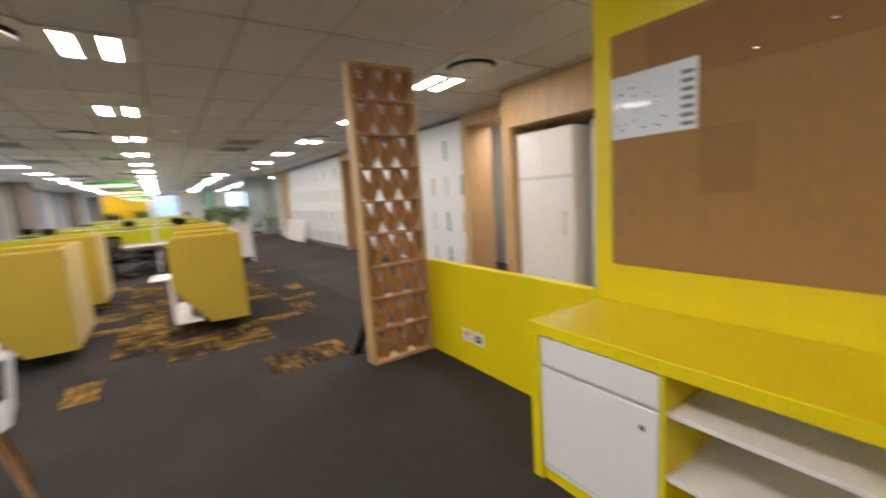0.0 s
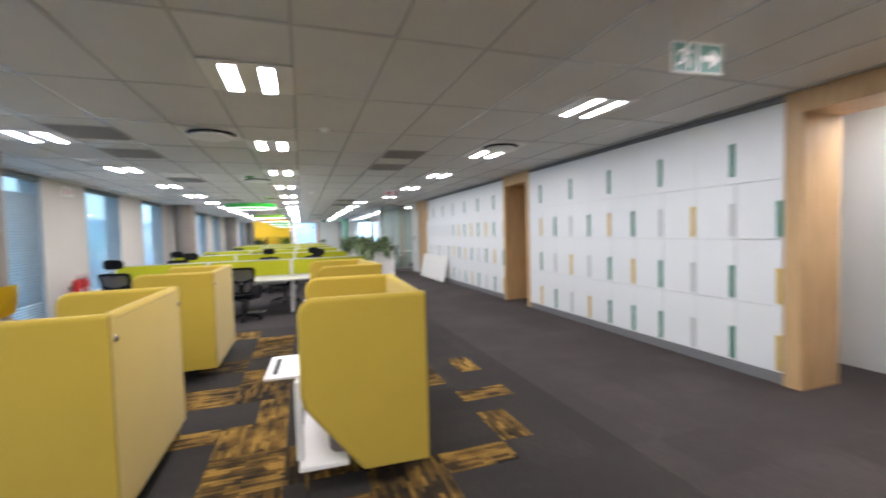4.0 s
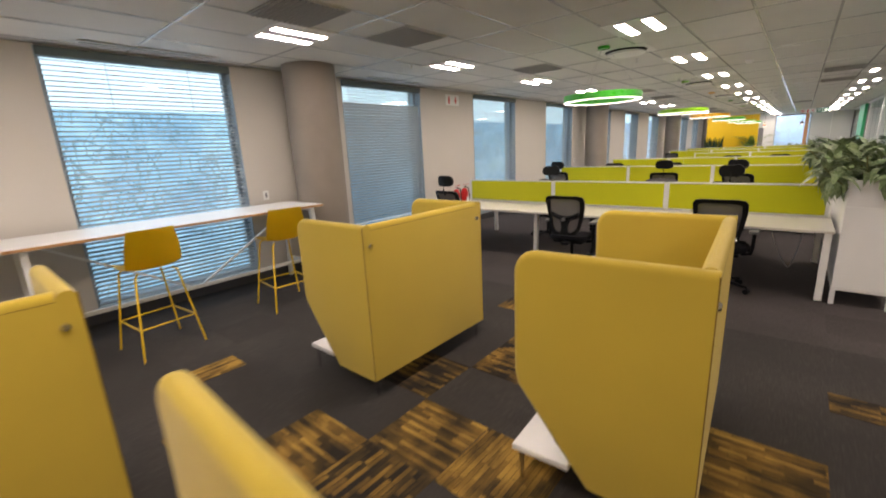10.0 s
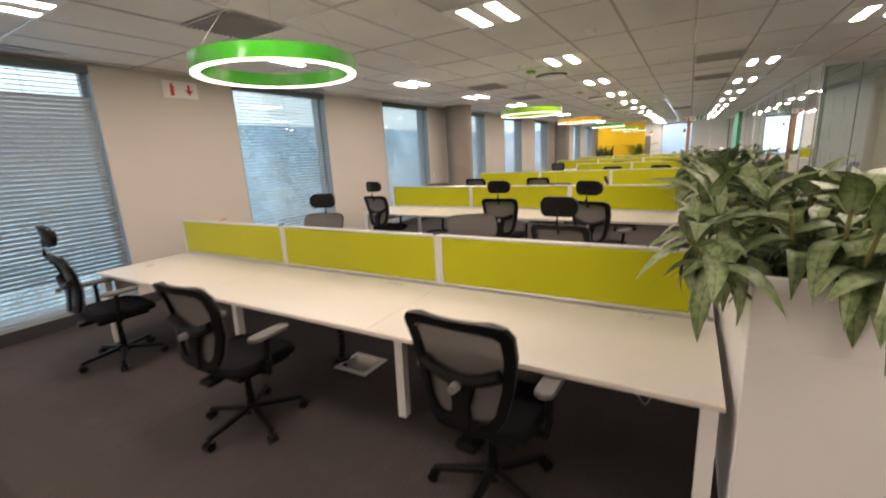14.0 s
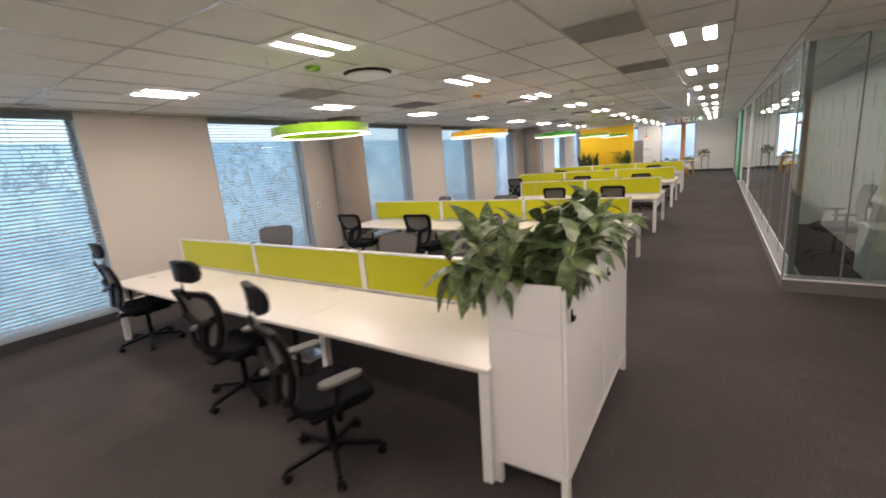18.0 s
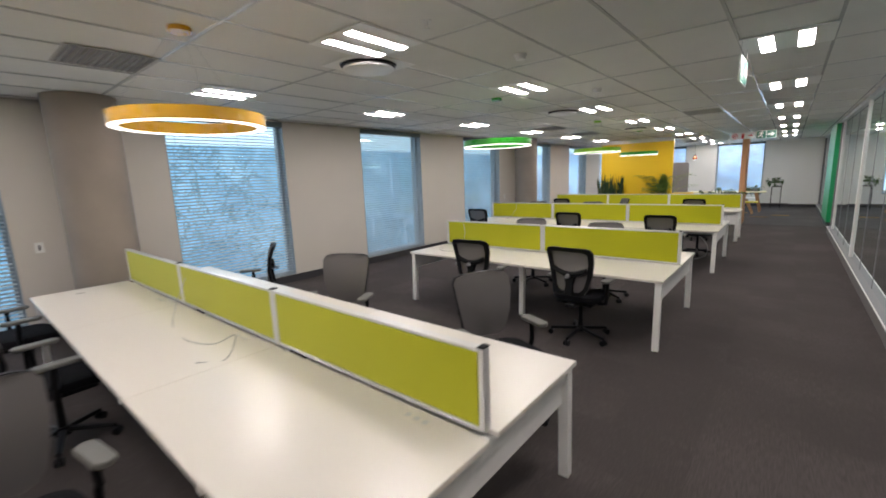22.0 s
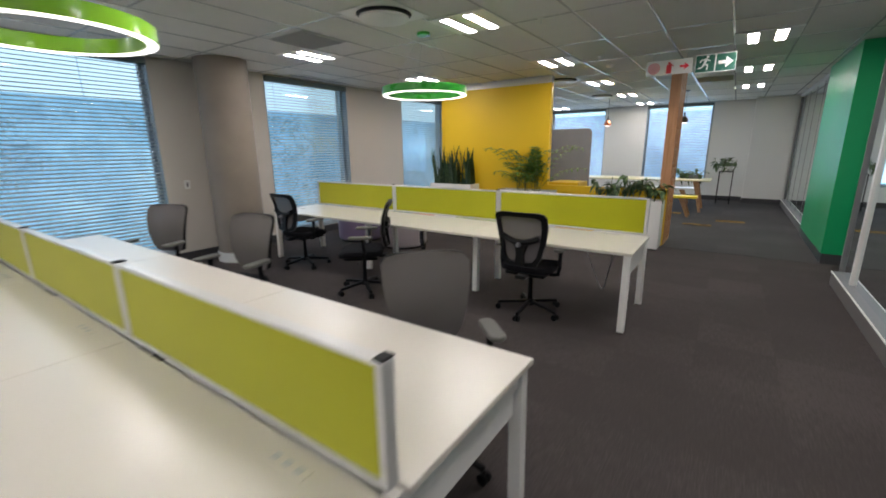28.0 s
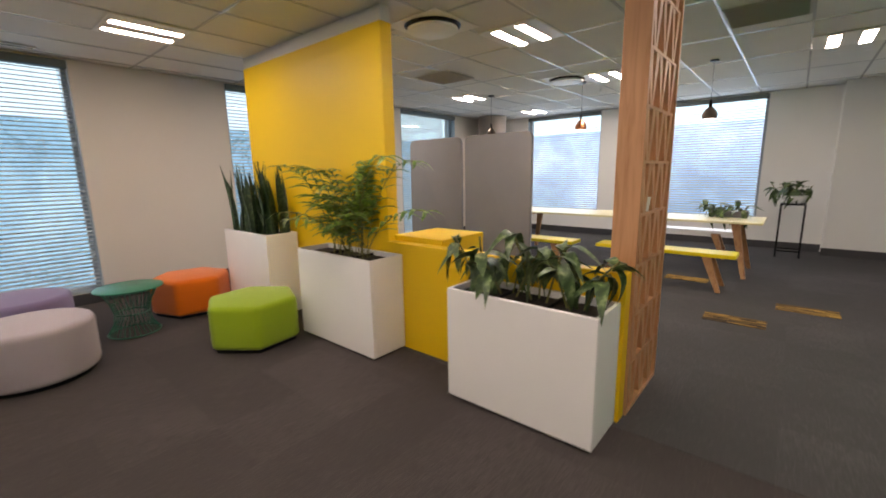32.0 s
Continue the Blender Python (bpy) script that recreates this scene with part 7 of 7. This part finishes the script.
def copper_pendant(x, y, mat, label):
    t = thing("pendant_lamp", label, "pendant lamp", "small pendants", pose(x, y, 0))
    part("canopy", rod(BM(), (0, 0, CEIL - 0.02), (0, 0, CEIL - 0.001), 0.05, n=18), M_BLACK, t)
    part("flex", rod(BM(), (0, 0, 2.25), (0, 0, CEIL - 0.02), 0.003, n=6), M_BLACK, t)
    part("socket", rod(BM(), (0, 0, 2.17), (0, 0, 2.255), 0.022, 0.014, 12), M_BLACK, t, "", True)
    part("shade", lathe(BM(), [(0.062, 2.035), (0.082, 2.05), (0.085, 2.09), (0.066, 2.13), (0.03, 2.17)], 28), mat, t, "", True)
    part("bulb", lathe(BM(), [(0.03, 2.018), (0.05, 2.024), (0.055, 2.034)], 20), M_RINGLIGHT, t, "glowing bulb", True)


M_COPPER = material("copper", (0.60, 0.24, 0.12), 0.3, 0.9)
M_BRONZE = material("dark_bronze", (0.12, 0.09, 0.07), 0.35, 0.7)
copper_pendant(1.03, 40.85, M_BRONZE, "small dark bronze pendant lamp, lit")
copper_pendant(-0.63, 40.95, M_COPPER, "small copper pendant lamp, lit")
copper_pendant(-2.2, 40.9, M_BRONZE, "small dark bronze pendant lamp, lit")

t = thing("plant_stand", "slim black metal plant stand", "plant stand", "", pose(1.93, 43.35, 0))
for sx in (-1, 1):
    for sy in (-1, 1):
        part("leg", box(BM(), sx * 0.15 - 0.011, sx * 0.15 + 0.011, sy * 0.15 - 0.011, sy * 0.15 + 0.011, 0, 0.86), M_BLACK, t)
for z in (0.10, 0.84):
    for s in (-1, 1):
        part("rail", box(BM(), -0.138, 0.138, s * 0.15 - 0.009, s * 0.15 + 0.009, z, z + 0.018), M_BLACK, t)
        part("rail", box(BM(), s * 0.15 - 0.009, s * 0.15 + 0.009, -0.138, 0.138, z, z + 0.018), M_BLACK, t)
part("shelf", box(BM(), -0.14, 0.14, -0.14, 0.14, 0.8585, 0.866), M_BLACK, t)
t = thing("plant_pot", "wide white bowl pot on the stand", "pot", "", pose(1.93, 43.35, 0.8665))
part("bowl", lathe(BM(), [(0.10, 0.0), (0.15, 0.05), (0.17, 0.12), (0.16, 0.122), (0.15, 0.11)], 28), M_WHITE, t, "", True)
part("soil", rod(BM(), (0, 0, 0.08), (0, 0, 0.105), 0.145, n=20), M_SOIL, t)
bush("leafy_plant", "small leafy plant in the white bowl", (1.93, 43.35, 0.97), (0.26, 0.10), 60, 71, BROAD, 8, M_STEM, 0.20, "lounge plants")
bush("leafy_plant", "low leafy plant on the table end", (1.25, 41.8, 0.83), (0.24, 0.07), 54, 73, BROAD, 8, M_STEM, 0.06, "lounge plants")
t = thing("planter_tray", "small grey planter tray on the table", "planter", "", pose(1.25, 41.8, 0.7505))
part("tray", box(BM(), -0.22, 0.22, -0.07, 0.07, 0.0, 0.09, 0.005, 1), M_GREY_PLASTIC, t)
t = thing("paper_cup", "white paper cup on a lattice shelf", "cup", "", pose(1.25, 37.35, 1.19))
part("cup", lathe(BM(), [(0.025, 0.0), (0.035, 0.09)], 16), M_SIGN_WHITE, t, "", True)

# ---- what shows through the office glass ----
for y, turn in ((24.6, 0), (29.3, 0), (33.6, 0)):
    t = thing("meeting_table", "white meeting table seen through the office glass", "table", "office tables", pose(5.0, y, 0))
    part("top", box(BM(), -0.7, 0.7, -0.95, 0.95, 0.70, 0.728, 0.004, 1), M_DESK, t)
    for sx in (-1, 1):
        for sy in (-1, 1):
            part("leg", bar(BM(), (sx * 0.58, sy * 0.8, 0.70), (sx * 0.64, sy * 0.88, 0.0), 0.05, 0.05), M_STEEL_WHITE, t)
    t = thing("pedestal", "white drawer pedestal in the office", "drawers", "office pedestals", pose(4.15, y - 1.1, 0))
    part("body", box(BM(), -0.21, 0.21, -0.28, 0.28, 0.02, 0.62, 0.004, 1), M_WHITE, t)
    for k in range(3):
        part("drawer", box(BM(), -0.205, 0.205, -0.3, -0.281, 0.04 + 0.19 * k, 0.22 + 0.19 * k, 0.003, 1), M_WHITE, t)
    part("castor", box(BM(), -0.18, 0.18, -0.25, 0.25, 0.0, 0.019), M_BLACK, t)
    for s in (-1, 1):
        copy_thing(chair_plain, pose(5.0 + s * 1.15, y + 0.2 * s, 0, 0, 0, 90 if s > 0 else -90))

# ---- small pieces last: ochre carpet tiles, blind slats ----
TILE_MAP = {  # rows of half metres, from the far end; Y ochre, B brown, h k lower and upper half, v w left and right half
    5: "....Y....", 4: "....B..h.", 3: "...B...Y.", 2: "....YY.B.", 1: "w..YB..Bw", 0: "..k.w..k.",
    -1: "...kY.B.k", -2: "....YB..v", -3: "....BhBk.", -4: ".....BY..", -5: "...w.....", -6: ".......w.",
}


def tile_mesh(h, mat):
    bm = box(BM(), -0.248, 0.248, 0.002 - h / 2, h / 2 - 0.002, 0.0, 0.0035, 0.0015, 1)
    d = bpy.data.meshes.new("carpet_tile")
    bm.to_mesh(d)
    bm.free()
    d.materials.append(mat)
    return d


FULL, HALF, BROWN = tile_mesh(0.5, M_PATTERN), tile_mesh(0.25, M_PATTERN), tile_mesh(0.5, M_PATTERN_DARK)
floor = bpy.data.objects["floor"]
def lay_tile(ch, x, y, turn):
    if ch in "YB":
        share("carpet_tile", FULL if ch == "Y" else BROWN, floor, pose(x + 0.25, y + 0.25, 0.0042, 0, 0, turn))
    elif ch in "hk":
        share("carpet_tile", HALF, floor, pose(x + 0.25, y + (0.125 if ch == "h" else 0.375), 0.0042))
    else:
        share("carpet_tile", HALF, floor, pose(x + (0.125 if ch == "v" else 0.375), y + 0.25, 0.0042, 0, 0, 90))


for j, row in TILE_MAP.items():
    for i, ch in enumerate(row):
        if ch != ".":
            lay_tile(ch, -1.05 + 0.5 * (i - 3), 9.88 + 0.5 * j, 90 if (i + j) % 2 and ch in "YB" else 0)
for ch, x, y, turn in (("h", 1.36, 39.22, 0), ("h", 1.90, 39.97, 0), ("h", 0.7, 40.7, 0), ("v", -1.56, 12.51, 0), ("Y", -1.06, 13.03, 90), ("Y", -0.55, 12.5, 0), ("h", 1.47, 12.68, 0), ("B", 0.70, 6.86, 90)):
    lay_tile(ch, x, y, turn)
for b, m in SLATS:
    share("slat", SLAT, b, m)
